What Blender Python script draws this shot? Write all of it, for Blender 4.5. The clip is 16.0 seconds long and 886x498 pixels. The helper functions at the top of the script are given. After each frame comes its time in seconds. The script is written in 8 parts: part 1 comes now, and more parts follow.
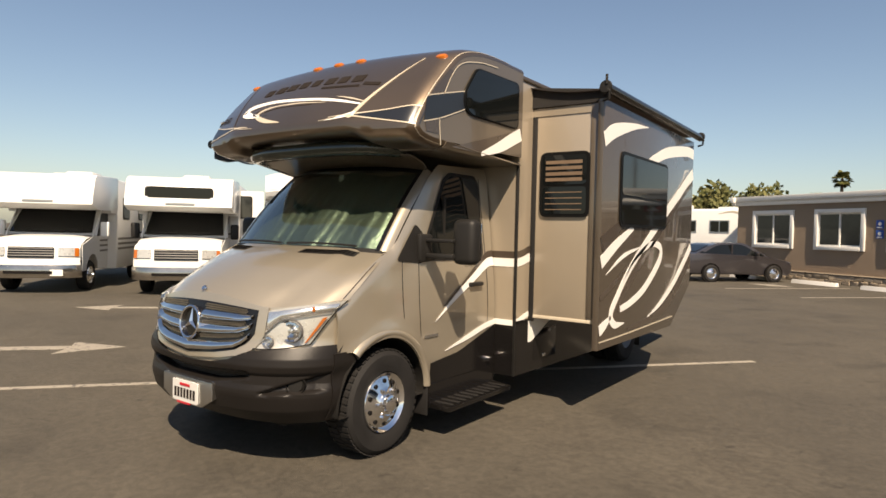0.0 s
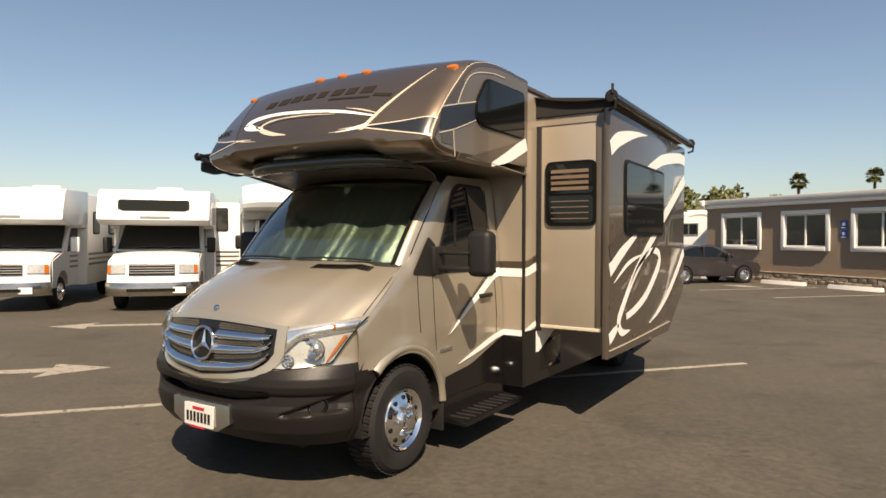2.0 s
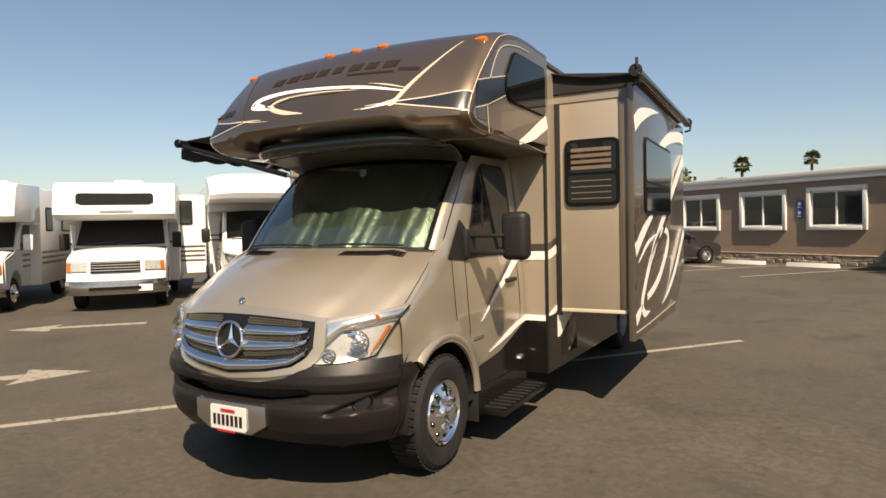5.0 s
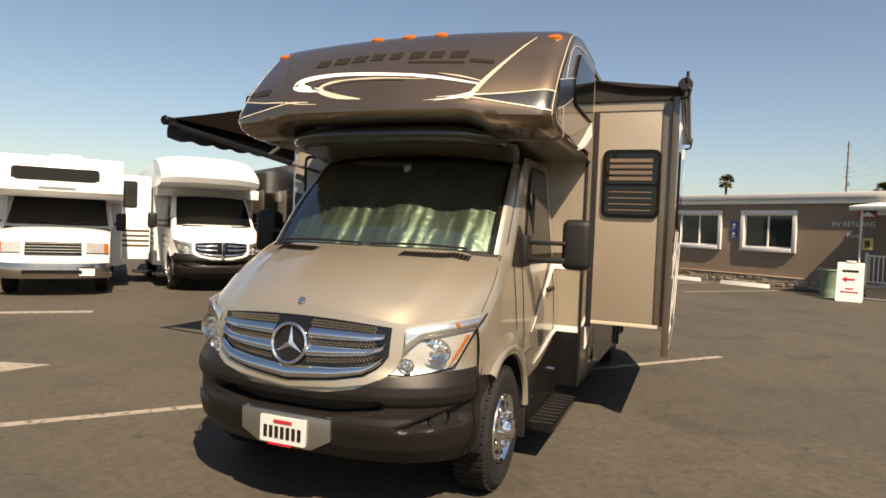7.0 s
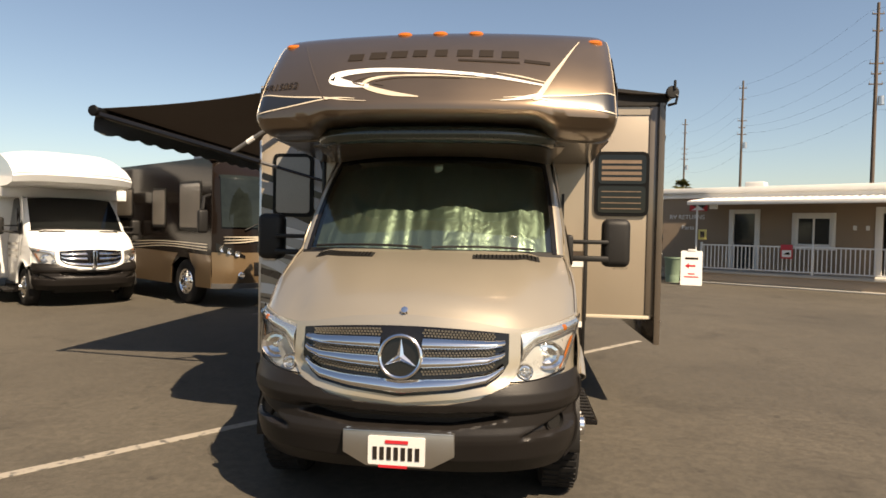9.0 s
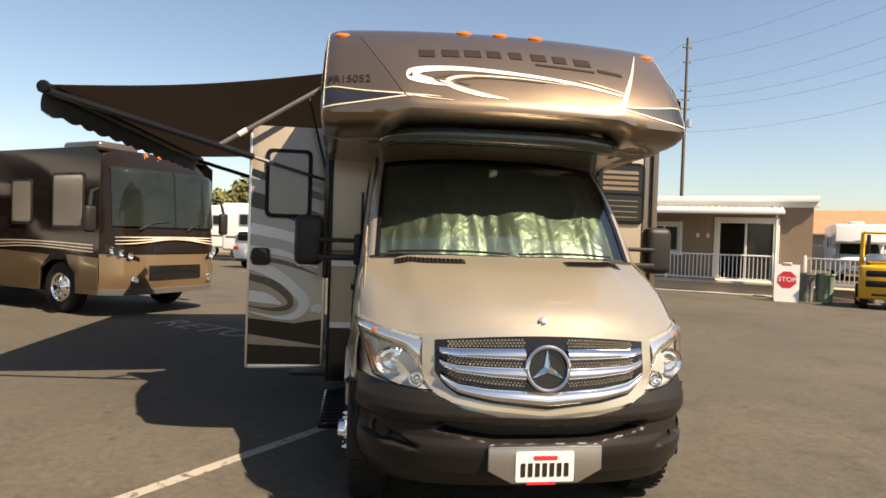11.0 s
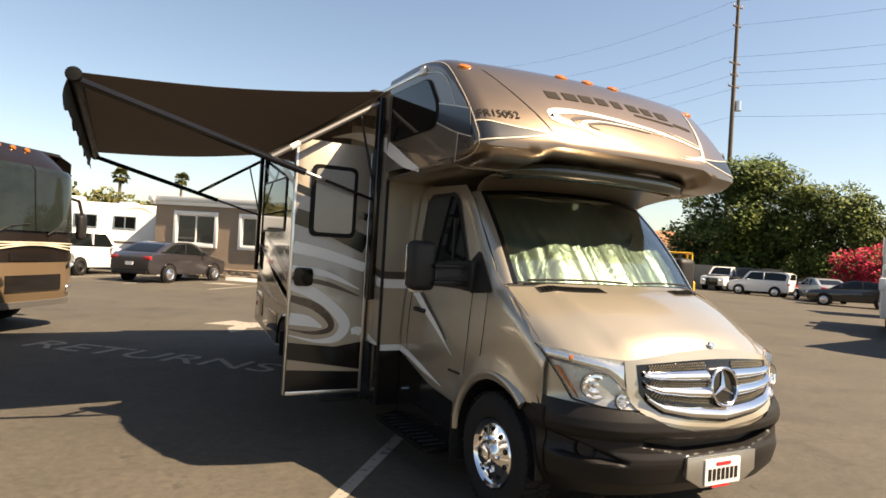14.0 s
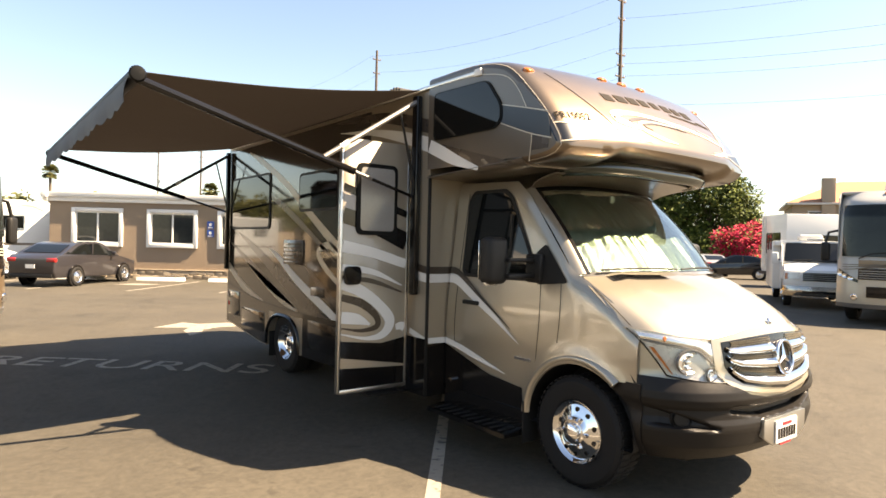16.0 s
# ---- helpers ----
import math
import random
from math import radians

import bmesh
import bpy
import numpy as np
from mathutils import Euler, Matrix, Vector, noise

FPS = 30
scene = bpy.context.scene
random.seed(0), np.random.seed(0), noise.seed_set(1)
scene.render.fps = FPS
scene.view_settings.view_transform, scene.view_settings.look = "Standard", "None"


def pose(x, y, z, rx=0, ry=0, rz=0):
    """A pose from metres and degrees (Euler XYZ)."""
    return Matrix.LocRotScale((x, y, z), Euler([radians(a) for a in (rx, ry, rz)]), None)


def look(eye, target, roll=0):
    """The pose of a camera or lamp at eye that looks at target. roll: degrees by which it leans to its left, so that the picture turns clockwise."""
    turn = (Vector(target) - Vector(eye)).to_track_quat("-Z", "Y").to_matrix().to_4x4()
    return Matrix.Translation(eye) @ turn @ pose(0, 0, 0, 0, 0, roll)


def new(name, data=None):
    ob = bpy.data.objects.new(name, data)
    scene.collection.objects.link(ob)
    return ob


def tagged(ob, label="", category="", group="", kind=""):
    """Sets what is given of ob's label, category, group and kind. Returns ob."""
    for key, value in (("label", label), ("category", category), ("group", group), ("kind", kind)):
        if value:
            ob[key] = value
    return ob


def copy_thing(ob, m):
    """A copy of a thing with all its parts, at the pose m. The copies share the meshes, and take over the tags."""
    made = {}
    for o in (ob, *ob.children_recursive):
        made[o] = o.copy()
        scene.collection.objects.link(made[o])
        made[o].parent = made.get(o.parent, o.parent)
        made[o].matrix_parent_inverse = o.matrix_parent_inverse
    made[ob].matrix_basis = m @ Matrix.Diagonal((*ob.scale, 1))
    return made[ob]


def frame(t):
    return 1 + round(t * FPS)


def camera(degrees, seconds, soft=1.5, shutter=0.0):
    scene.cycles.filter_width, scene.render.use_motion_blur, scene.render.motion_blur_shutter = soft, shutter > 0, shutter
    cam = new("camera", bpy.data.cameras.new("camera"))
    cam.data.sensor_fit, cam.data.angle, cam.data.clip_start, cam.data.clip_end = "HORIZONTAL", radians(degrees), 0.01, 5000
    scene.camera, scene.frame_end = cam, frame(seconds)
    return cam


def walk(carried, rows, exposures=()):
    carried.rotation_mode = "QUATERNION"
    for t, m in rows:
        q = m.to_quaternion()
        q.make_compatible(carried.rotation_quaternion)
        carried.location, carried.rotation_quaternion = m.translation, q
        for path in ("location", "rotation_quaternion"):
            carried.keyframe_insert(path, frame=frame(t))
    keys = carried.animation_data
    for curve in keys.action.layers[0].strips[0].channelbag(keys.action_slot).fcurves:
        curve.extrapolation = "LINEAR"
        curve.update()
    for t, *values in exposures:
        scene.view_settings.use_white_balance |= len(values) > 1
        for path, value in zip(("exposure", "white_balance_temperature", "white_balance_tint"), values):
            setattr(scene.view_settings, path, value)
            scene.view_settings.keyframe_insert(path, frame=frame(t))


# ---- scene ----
cam = camera(70.4, 16.0, 1.6, 0.0)
PATH = [
    (0, (3.967, -2.35, 1.648), (2.799, -0.727, 1.59), 1.3),
    (0.5, (3.846, -2.336, 1.661), (2.68, -0.712, 1.606), 0.2),
    (1, (3.719, -2.361, 1.652), (2.579, -0.717, 1.613), 1.0),
    (1.5, (3.672, -2.439, 1.678), (2.557, -0.779, 1.648), -0.1),
    (2, (3.636, -2.5, 1.684), (2.553, -0.819, 1.649), 0.2),
    (2.5, (3.615, -2.533, 1.677), (2.55, -0.84, 1.64), 0.4),
    (3, (3.558, -2.566, 1.674), (2.529, -0.851, 1.63), 0.3),
    (3.5, (3.491, -2.56, 1.645), (2.459, -0.848, 1.589), 0.4),
    (4, (3.319, -2.518, 1.649), (2.287, -0.807, 1.577), -0.5),
    (6.5, (2.381, -2.727, 1.614), (1.601, -0.886, 1.554), 1.0),
    (7, (2.047, -2.745, 1.644), (1.31, -0.887, 1.578), 2.3),
    (7.5, (1.734, -2.928, 1.638), (1.077, -1.039, 1.585), 0.6),
    (8, (1.369, -2.931, 1.624), (0.828, -1.006, 1.566), 0.8),
    (8.5, (0.978, -2.955, 1.64), (0.58, -0.996, 1.579), 0.5),
    (9, (0.584, -3.019, 1.631), (0.352, -1.033, 1.573), 1.1),
    (9.5, (0.201, -2.937, 1.614), (0.074, -0.942, 1.561), 0.9),
    (12, (-1.776, -2.785, 1.638), (-1.27, -0.85, 1.614), 2.3),
    (12.5, (-2.181, -2.652, 1.661), (-1.593, -0.74, 1.647), 2.0),
    (13, (-2.56, -2.543, 1.665), (-1.835, -0.679, 1.679), 2.4),
    (13.5, (-2.889, -2.471, 1.643), (-2.045, -0.658, 1.647), 3.1),
    (14, (-3.217, -2.326, 1.668), (-2.291, -0.552, 1.678), 3.4),
    (14.5, (-3.569, -2.231, 1.669), (-2.56, -0.504, 1.687), 1.4),
    (15, (-3.858, -2.117, 1.645), (-2.794, -0.424, 1.645), 2.4),
    (15.5, (-4.122, -1.941, 1.69), (-2.985, -0.295, 1.668), 3.0),
    (16, (-4.41, -1.789, 1.677), (-3.197, -0.199, 1.661), 1.4),
]
EXPO = [(0.0, 1.09, 7400, 12), (4.0, 1.09, 7400, 12), (7.0, 1.14, 7550, 12), (8.3, 1.14, 7640, 12), (9.0, 1.29, 7700, 12), (12.5, 1.61, 7550, 12), (14.0, 1.79, 7850, 12), (14.5, 1.99, 7950, 12), (16.0, 2.44, 8200, 12)]
walk(cam, [(t, look(eye, target, roll)) for t, eye, target, roll in PATH], EXPO)

# ---- daylight ----
SUN = Vector((0.461, -0.465, 0.756))
world = bpy.data.worlds.new("sky")
scene.world = world
world.use_nodes = True
wn = world.node_tree.nodes
sky = wn.new("ShaderNodeTexSky")
sky.sky_type = "NISHITA"
sky.sun_disc = False
sky.sun_elevation = math.asin(SUN.z)
sky.sun_rotation = math.atan2(SUN.x, SUN.y)
sky.air_density, sky.dust_density, sky.ozone_density = 1.0, 0.9, 2.2
wn["Background"].inputs[1].default_value = 0.06
world.node_tree.links.new(sky.outputs[0], wn["Background"].inputs[0])
sun_data = bpy.data.lights.new("sun", "SUN")
sun_data.energy, sun_data.angle, sun_data.color = 5.0, radians(0.53), (1.0, 0.88, 0.73)
sun = new("sun", sun_data)
sun.matrix_world = look((SUN * 60), (0, 0, 0))

# ---- materials ----
def mat(name, col, rough=0.5, metal=0.0, var=0.12, big=2.0, fine=60.0, bump=0.0, coat=0.0, dirt=0.0, spec=0.5):
    """A surface with colour that varies at two scales, uneven gloss and fine relief."""
    m = bpy.data.materials.new(name)
    m.use_nodes = True
    n, l = m.node_tree.nodes, m.node_tree.links
    p = n["Principled BSDF"]
    tc = n.new("ShaderNodeTexCoord")
    a = n.new("ShaderNodeTexNoise")
    a.inputs["Scale"].default_value, a.inputs["Detail"].default_value = big, 5
    b = n.new("ShaderNodeTexNoise")
    b.inputs["Scale"].default_value, b.inputs["Detail"].default_value = fine, 3
    for t in (a, b):
        l.new(tc.outputs["Object"], t.inputs["Vector"])
    add = n.new("ShaderNodeMath")
    add.operation = "MULTIPLY_ADD"
    l.new(a.outputs[0], add.inputs[0])
    add.inputs[1].default_value = 0.65
    sc = n.new("ShaderNodeMath")
    sc.operation = "MULTIPLY"
    sc.inputs[1].default_value = 0.35
    l.new(b.outputs[0], sc.inputs[0])
    l.new(sc.outputs[0], add.inputs[2])
    ramp = n.new("ShaderNodeValToRGB")
    ramp.color_ramp.elements[0].position, ramp.color_ramp.elements[1].position = 0.3, 0.7
    ramp.color_ramp.elements[0].color = (*[c * (1 - var) for c in col], 1)
    ramp.color_ramp.elements[1].color = (*[min(1, c * (1 + var)) for c in col], 1)
    l.new(add.outputs[0], ramp.inputs[0])
    l.new(ramp.outputs[0], p.inputs["Base Color"])
    rr = n.new("ShaderNodeMapRange")
    rr.inputs[3].default_value, rr.inputs[4].default_value = max(0.02, rough * 0.8), min(1, rough * 1.2)
    l.new(a.outputs[0], rr.inputs[0])
    l.new(rr.outputs[0], p.inputs["Roughness"])
    p.inputs["Metallic"].default_value = metal
    p.inputs["Coat Weight"].default_value = coat
    p.inputs["Coat Roughness"].default_value = 0.04
    p.inputs["Specular IOR Level"].default_value = spec
    if bump:
        bp = n.new("ShaderNodeBump")
        bp.inputs["Strength"].default_value, bp.inputs["Distance"].default_value = min(1, bump), 0.01
        l.new(b.outputs[0], bp.inputs["Height"])
        l.new(bp.outputs[0], p.inputs["Normal"])
    return m


def pane_mat(name, tint, gloss=0.04):
    """Clear tinted glass: light passes, reflections by Fresnel."""
    m = bpy.data.materials.new(name)
    m.use_nodes = True
    n, l = m.node_tree.nodes, m.node_tree.links
    n.remove(n["Principled BSDF"])
    tr, gl, fr, mx = n.new("ShaderNodeBsdfTransparent"), n.new("ShaderNodeBsdfGlossy"), n.new("ShaderNodeLayerWeight"), n.new("ShaderNodeMixShader")
    tr.inputs[0].default_value = (*tint, 1)
    gl.inputs["Roughness"].default_value = 0.02
    fr.inputs[0].default_value = 0.5
    pw, sc = n.new("ShaderNodeMath"), n.new("ShaderNodeMath")
    pw.operation, pw.inputs[1].default_value = "POWER", 4.0
    sc.operation, sc.inputs[1].default_value, sc.inputs[2].default_value = "MULTIPLY_ADD", 0.85, gloss
    l.new(fr.outputs["Facing"], pw.inputs[0])
    l.new(pw.outputs[0], sc.inputs[0])
    l.new(sc.outputs[0], mx.inputs[0])
    l.new(tr.outputs[0], mx.inputs[1])
    l.new(gl.outputs[0], mx.inputs[2])
    l.new(mx.outputs[0], n["Material Output"].inputs[0])
    return m


def asphalt_mat():
    m = mat("asphalt", (0.0585, 0.0507, 0.039), 0.85, var=0.2, big=0.35, fine=160, bump=0.5, spec=0.35)
    n, l = m.node_tree.nodes, m.node_tree.links
    p = n["Principled BSDF"]
    tc = next(x for x in n if x.type == "TEX_COORD")
    ramp = next(x for x in n if x.type == "VALTORGB")
    # oil stains and patched streaks
    st = n.new("ShaderNodeTexNoise")
    st.inputs["Scale"].default_value, st.inputs["Detail"].default_value, st.inputs["Distortion"].default_value = 1.1, 6, 0.6
    l.new(tc.outputs["Object"], st.inputs["Vector"])
    r2 = n.new("ShaderNodeValToRGB")
    r2.color_ramp.elements[0].position, r2.color_ramp.elements[1].position = 0.30, 0.44
    r2.color_ramp.elements[0].color, r2.color_ramp.elements[1].color = (0.62, 0.62, 0.62, 1), (1, 1, 1, 1)
    l.new(st.outputs[0], r2.inputs[0])
    mul = n.new("ShaderNodeMixRGB")
    mul.blend_type, mul.inputs[0].default_value = "MULTIPLY", 0.6
    l.new(ramp.outputs[0], mul.inputs[1])
    l.new(r2.outputs[0], mul.inputs[2])
    # cracks
    vo = n.new("ShaderNodeTexVoronoi")
    vo.feature, vo.inputs["Scale"].default_value = "DISTANCE_TO_EDGE", 0.22
    wob = n.new("ShaderNodeTexNoise")
    wob.inputs["Scale"].default_value, wob.inputs["Detail"].default_value = 2.5, 6
    l.new(tc.outputs["Object"], wob.inputs["Vector"])
    mixv = n.new("ShaderNodeMixRGB")
    mixv.blend_type, mixv.inputs[0].default_value = "ADD", 0.9
    l.new(tc.outputs["Object"], mixv.inputs[1])
    l.new(wob.outputs["Color"], mixv.inputs[2])
    l.new(mixv.outputs[0], vo.inputs["Vector"])
    r3 = n.new("ShaderNodeValToRGB")
    r3.color_ramp.elements[0].position, r3.color_ramp.elements[1].position = 0.0, 0.006
    r3.color_ramp.elements[0].color, r3.color_ramp.elements[1].color = (0.55, 0.5, 0.48, 1), (1, 1, 1, 1)
    l.new(vo.outputs["Distance"], r3.inputs[0])
    mul2 = n.new("ShaderNodeMixRGB")
    mul2.blend_type, mul2.inputs[0].default_value = "MULTIPLY", 0.28
    l.new(mul.outputs[0], mul2.inputs[1])
    l.new(r3.outputs[0], mul2.inputs[2])
    # pale aggregate specks
    vs = n.new("ShaderNodeTexVoronoi")
    vs.inputs["Scale"].default_value = 70
    l.new(tc.outputs["Object"], vs.inputs["Vector"])
    r4 = n.new("ShaderNodeValToRGB")
    r4.color_ramp.elements[0].position, r4.color_ramp.elements[1].position = 0.1, 0.35
    r4.color_ramp.elements[0].color, r4.color_ramp.elements[1].color = (1.35, 1.33, 1.3, 1), (1, 1, 1, 1)
    l.new(vs.outputs["Distance"], r4.inputs[0])
    mul3 = n.new("ShaderNodeMixRGB")
    mul3.blend_type, mul3.inputs[0].default_value = "MULTIPLY", 1.0
    l.new(mul2.outputs[0], mul3.inputs[1])
    l.new(r4.outputs[0], mul3.inputs[2])
    # small dark drips, pale scuffs and hand-sized mottling
    last = mul3
    for sc_, lo_, hi_, dark, amount in ((4.5, 0.27, 0.33, 0.5, 0.8), (7.5, 0.74, 0.70, 1.35, 0.8), (16, 0.35, 0.65, 0.8, 0.8), (2.2, 0.3, 0.7, 0.86, 1.0)):
        ns = n.new("ShaderNodeTexNoise")
        ns.inputs["Scale"].default_value, ns.inputs["Detail"].default_value, ns.inputs["Distortion"].default_value = sc_, 5, 0.8
        l.new(tc.outputs["Object"], ns.inputs["Vector"])
        mr = n.new("ShaderNodeMapRange")
        mr.inputs[1].default_value, mr.inputs[2].default_value, mr.inputs[3].default_value, mr.inputs[4].default_value = lo_, hi_, dark, 1.0
        if sc_ == 16:
            mr.inputs[4].default_value = 1.2
        l.new(ns.outputs[0], mr.inputs[0])
        mm = n.new("ShaderNodeMixRGB")
        mm.blend_type, mm.inputs[0].default_value = "MULTIPLY", amount
        l.new(last.outputs[0], mm.inputs[1])
        l.new(mr.outputs[0], mm.inputs[2])
        last = mm
    l.new(last.outputs[0], p.inputs["Base Color"])
    return m


def worn_paint(name, col):
    """Road paint, worn through to the asphalt in flecks."""
    m = mat(name, col, 0.8, var=0.1, big=3, fine=120, bump=0.3)
    n, l = m.node_tree.nodes, m.node_tree.links
    p = n["Principled BSDF"]
    ns = n.new("ShaderNodeTexNoise")
    ns.inputs["Scale"].default_value, ns.inputs["Detail"].default_value = 14, 8
    tc = next(x for x in n if x.type == "TEX_COORD")
    l.new(tc.outputs["Object"], ns.inputs["Vector"])
    r = n.new("ShaderNodeValToRGB")
    r.color_ramp.elements[0].position, r.color_ramp.elements[1].position = 0.36, 0.44
    l.new(ns.outputs[0], r.inputs[0])
    mx = n.new("ShaderNodeMixRGB")
    mx.inputs[1].default_value = (0.066, 0.062, 0.055, 1)
    ramp = next(x for x in n if x.type == "VALTORGB")
    l.new(r.outputs[0], mx.inputs[0])
    l.new(ramp.outputs[0], mx.inputs[2])
    l.new(mx.outputs[0], p.inputs["Base Color"])
    return m


M_ASPHALT = asphalt_mat()
M_LINE = worn_paint("road_paint", (0.2262, 0.2028, 0.1677))
M_CHAMP = mat("champagne_paint", (0.3783, 0.3315, 0.2613), 0.31, 0.66, 0.04, 1.5, 400, coat=0.8)
M_TAN = mat("taupe_paint", (0.2886, 0.2418, 0.1833), 0.34, 0.3, 0.05, 1.5, 300, coat=0.6)
M_BRONZE = mat("bronze_paint", (0.1638, 0.1209, 0.0842), 0.34, 0.85, 0.06, 1.5, 300, coat=0.8)
M_BROWN = mat("dark_brown_paint", (0.0585, 0.0437, 0.0328), 0.28, 0.2, 0.08, 1.5, 300, coat=0.6)
M_GREYB = mat("warm_grey_paint", (0.1131, 0.092, 0.0702), 0.3, 0.3, 0.05, 1.5, 300, coat=0.6)
M_SLIDEB = mat("dark_brown_paint", (0.078, 0.062, 0.047), 0.26, 0.3, 0.06, 1.5, 300, coat=0.6)
M_NAVY = mat("blue_black_paint", (0.0109, 0.0125, 0.0164), 0.3, 0, 0.1, 1.5, 300, coat=0.15)
M_WHITE = mat("white_vinyl", (0.624, 0.6084, 0.5772), 0.35, 0, 0.03, 2, 200)
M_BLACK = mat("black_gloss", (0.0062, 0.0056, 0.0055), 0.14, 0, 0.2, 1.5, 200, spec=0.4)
M_PLAST = mat("black_plastic", (0.0117, 0.0109, 0.0101), 0.5, 0, 0.15, 3, 250, bump=0.15, spec=0.25)
M_BUMP = mat("dark_bumper", (0.0101, 0.0086, 0.0078), 0.4, 0, 0.1, 3, 260, bump=0.12, spec=0.22)
M_RUBBER = mat("rubber", (0.0109, 0.0101, 0.0098), 0.75, 0, 0.25, 6, 120, bump=0.25, spec=0.25)
M_CHROME = mat("chrome", (0.82, 0.82, 0.83), 0.08, 1, 0.04, 4, 120)
M_ALU = mat("aluminium", (0.62, 0.61, 0.59), 0.3, 1, 0.06, 4, 200)
M_DKGLASS = mat("tinted_glass", (0.0047, 0.0055, 0.0055), 0.04, 0, 0.1, 1, 20, spec=0.4)
M_MIDGLASS = mat("office_glass", (0.0234, 0.0265, 0.0265), 0.05, 0, 0.3, 1.2, 8)
M_WSGLASS = pane_mat("windshield_glass", (0.76, 0.80, 0.74), 0.10)
M_REFL = mat("lamp_bezel", (0.4836, 0.4758, 0.4524), 0.28, 0.45, 0.1, 9, 40)
M_SILV = mat("lamp_silver", (0.9, 0.89, 0.86), 0.16, 0.92, 0.06, 30, 90)
M_VCHROME = mat("weathered_chrome", (0.42, 0.39, 0.35), 0.16, 0.95, 0.12, 6, 90)
M_BARGREY = mat("grille_bar_grey", (0.2574, 0.2418, 0.2184), 0.4, 0.3, 0.1, 6, 90)
M_LENS = pane_mat("lens", (0.93, 0.93, 0.92))
M_AMBER = mat("amber_lens", (0.351, 0.0936, 0.0078), 0.2, 0, 0.1, 8, 80, coat=0.5)
M_RED = mat("red_paint", (0.39, 0.0156, 0.0234), 0.4, 0, 0.08, 5, 80)
M_REDLENS = mat("red_lens", (0.351, 0.0156, 0.0156), 0.2, 0, 0.1, 8, 80, coat=0.4)
M_WHT = mat("white_gelcoat", (0.6396, 0.6396, 0.624), 0.3, 0, 0.03, 0.8, 60, coat=0.4)
M_OFFW = mat("off_white_gelcoat", (0.5148, 0.507, 0.4836), 0.4, 0, 0.05, 0.8, 60, coat=0.2)
M_PALEG = mat("pale_grey_gelcoat", (0.3276, 0.3354, 0.3354), 0.35, 0, 0.05, 0.8, 60, coat=0.3)
M_CREAM = mat("cream_paint", (0.468, 0.4056, 0.312), 0.35, 0.1, 0.04, 0.8, 60, coat=0.4)
M_GOLD = mat("bronze_gold_paint", (0.1716, 0.117, 0.0663), 0.3, 0.5, 0.05, 0.8, 200, coat=0.7)
M_COACH = mat("coach_brown_paint", (0.0094, 0.0066, 0.0053), 0.16, 0.0, 0.1, 0.8, 200, coat=0.0, spec=0.2)
M_GREYCAR = mat("grey_car_paint", (0.0429, 0.039, 0.0429), 0.3, 0.5, 0.04, 1, 200, coat=0.8)
M_BLKCAR = mat("black_car_paint", (0.0117, 0.0117, 0.0133), 0.2, 0.2, 0.05, 1, 200, coat=0.9)
M_SILVER = mat("silver_car_paint", (0.39, 0.39, 0.39), 0.3, 0.6, 0.04, 1, 200, coat=0.8)
M_STUCCO = mat("tan_stucco", (0.2262, 0.1677, 0.117), 0.9, 0, 0.1, 0.5, 90, bump=0.6)
M_STUCCO2 = mat("pale_stucco", (0.3276, 0.2574, 0.1872), 0.9, 0, 0.1, 0.5, 90, bump=0.6)
M_TRIM = mat("white_trim", (0.5928, 0.5772, 0.546), 0.55, 0, 0.05, 1.5, 60)
M_STONE = mat("ledge_stone", (0.312, 0.2496, 0.1794), 0.9, 0, 0.3, 5, 50, bump=0.6)
M_CONC = mat("concrete", (0.3276, 0.312, 0.2808), 0.9, 0, 0.12, 1.5, 90, bump=0.4)
M_WOOD = mat("pole_wood", (0.078, 0.0585, 0.0452), 0.85, 0, 0.25, 3, 60, bump=0.5)
M_YELLOW = mat("forklift_yellow", (0.5616, 0.312, 0.0156), 0.4, 0, 0.12, 4, 60)
M_TILE = mat("clay_tile", (0.3276, 0.1482, 0.078), 0.85, 0, 0.2, 1.5, 20, bump=0.5)
M_BARK = mat("bark", (0.0936, 0.0702, 0.0507), 0.9, 0, 0.3, 5, 40, bump=0.8)
M_ARM = mat("grey_anodised", (0.156, 0.1482, 0.1404), 0.45, 0.6, 0.1, 4, 100)
M_COACHGL = mat("coach_glass", (0.0109, 0.014, 0.0125), 0.03, 0, 0.4, 1.2, 8, spec=0.3)
M_FRAME = mat("matt_black_frame", (0.0047, 0.0047, 0.0047), 0.45, 0, 0.1, 3, 200, spec=0.12)
M_SHADE = mat("drawn_window_shade", (0.156, 0.1365, 0.1131), 0.35, 0, 0.2, 1.5, 60, coat=0.8)
M_FABRIC = mat("black_awning_fabric", (0.0312, 0.0281, 0.0265), 0.85, 0, 0.12, 2, 300, bump=0.3)
n_, l_ = M_FABRIC.node_tree.nodes, M_FABRIC.node_tree.links
tl_, mx_ = n_.new("ShaderNodeBsdfTranslucent"), n_.new("ShaderNodeMixShader")
tl_.inputs[0].default_value = (0.16, 0.139, 0.122, 1)
mx_.inputs[0].default_value = 0.45
l_.new(n_["Principled BSDF"].outputs[0], mx_.inputs[1])
l_.new(tl_.outputs[0], mx_.inputs[2])
l_.new(mx_.outputs[0], n_["Material Output"].inputs[0])
M_GREENPL = mat("green_plastic", (0.156, 0.2184, 0.156), 0.5, 0, 0.1, 4, 80)
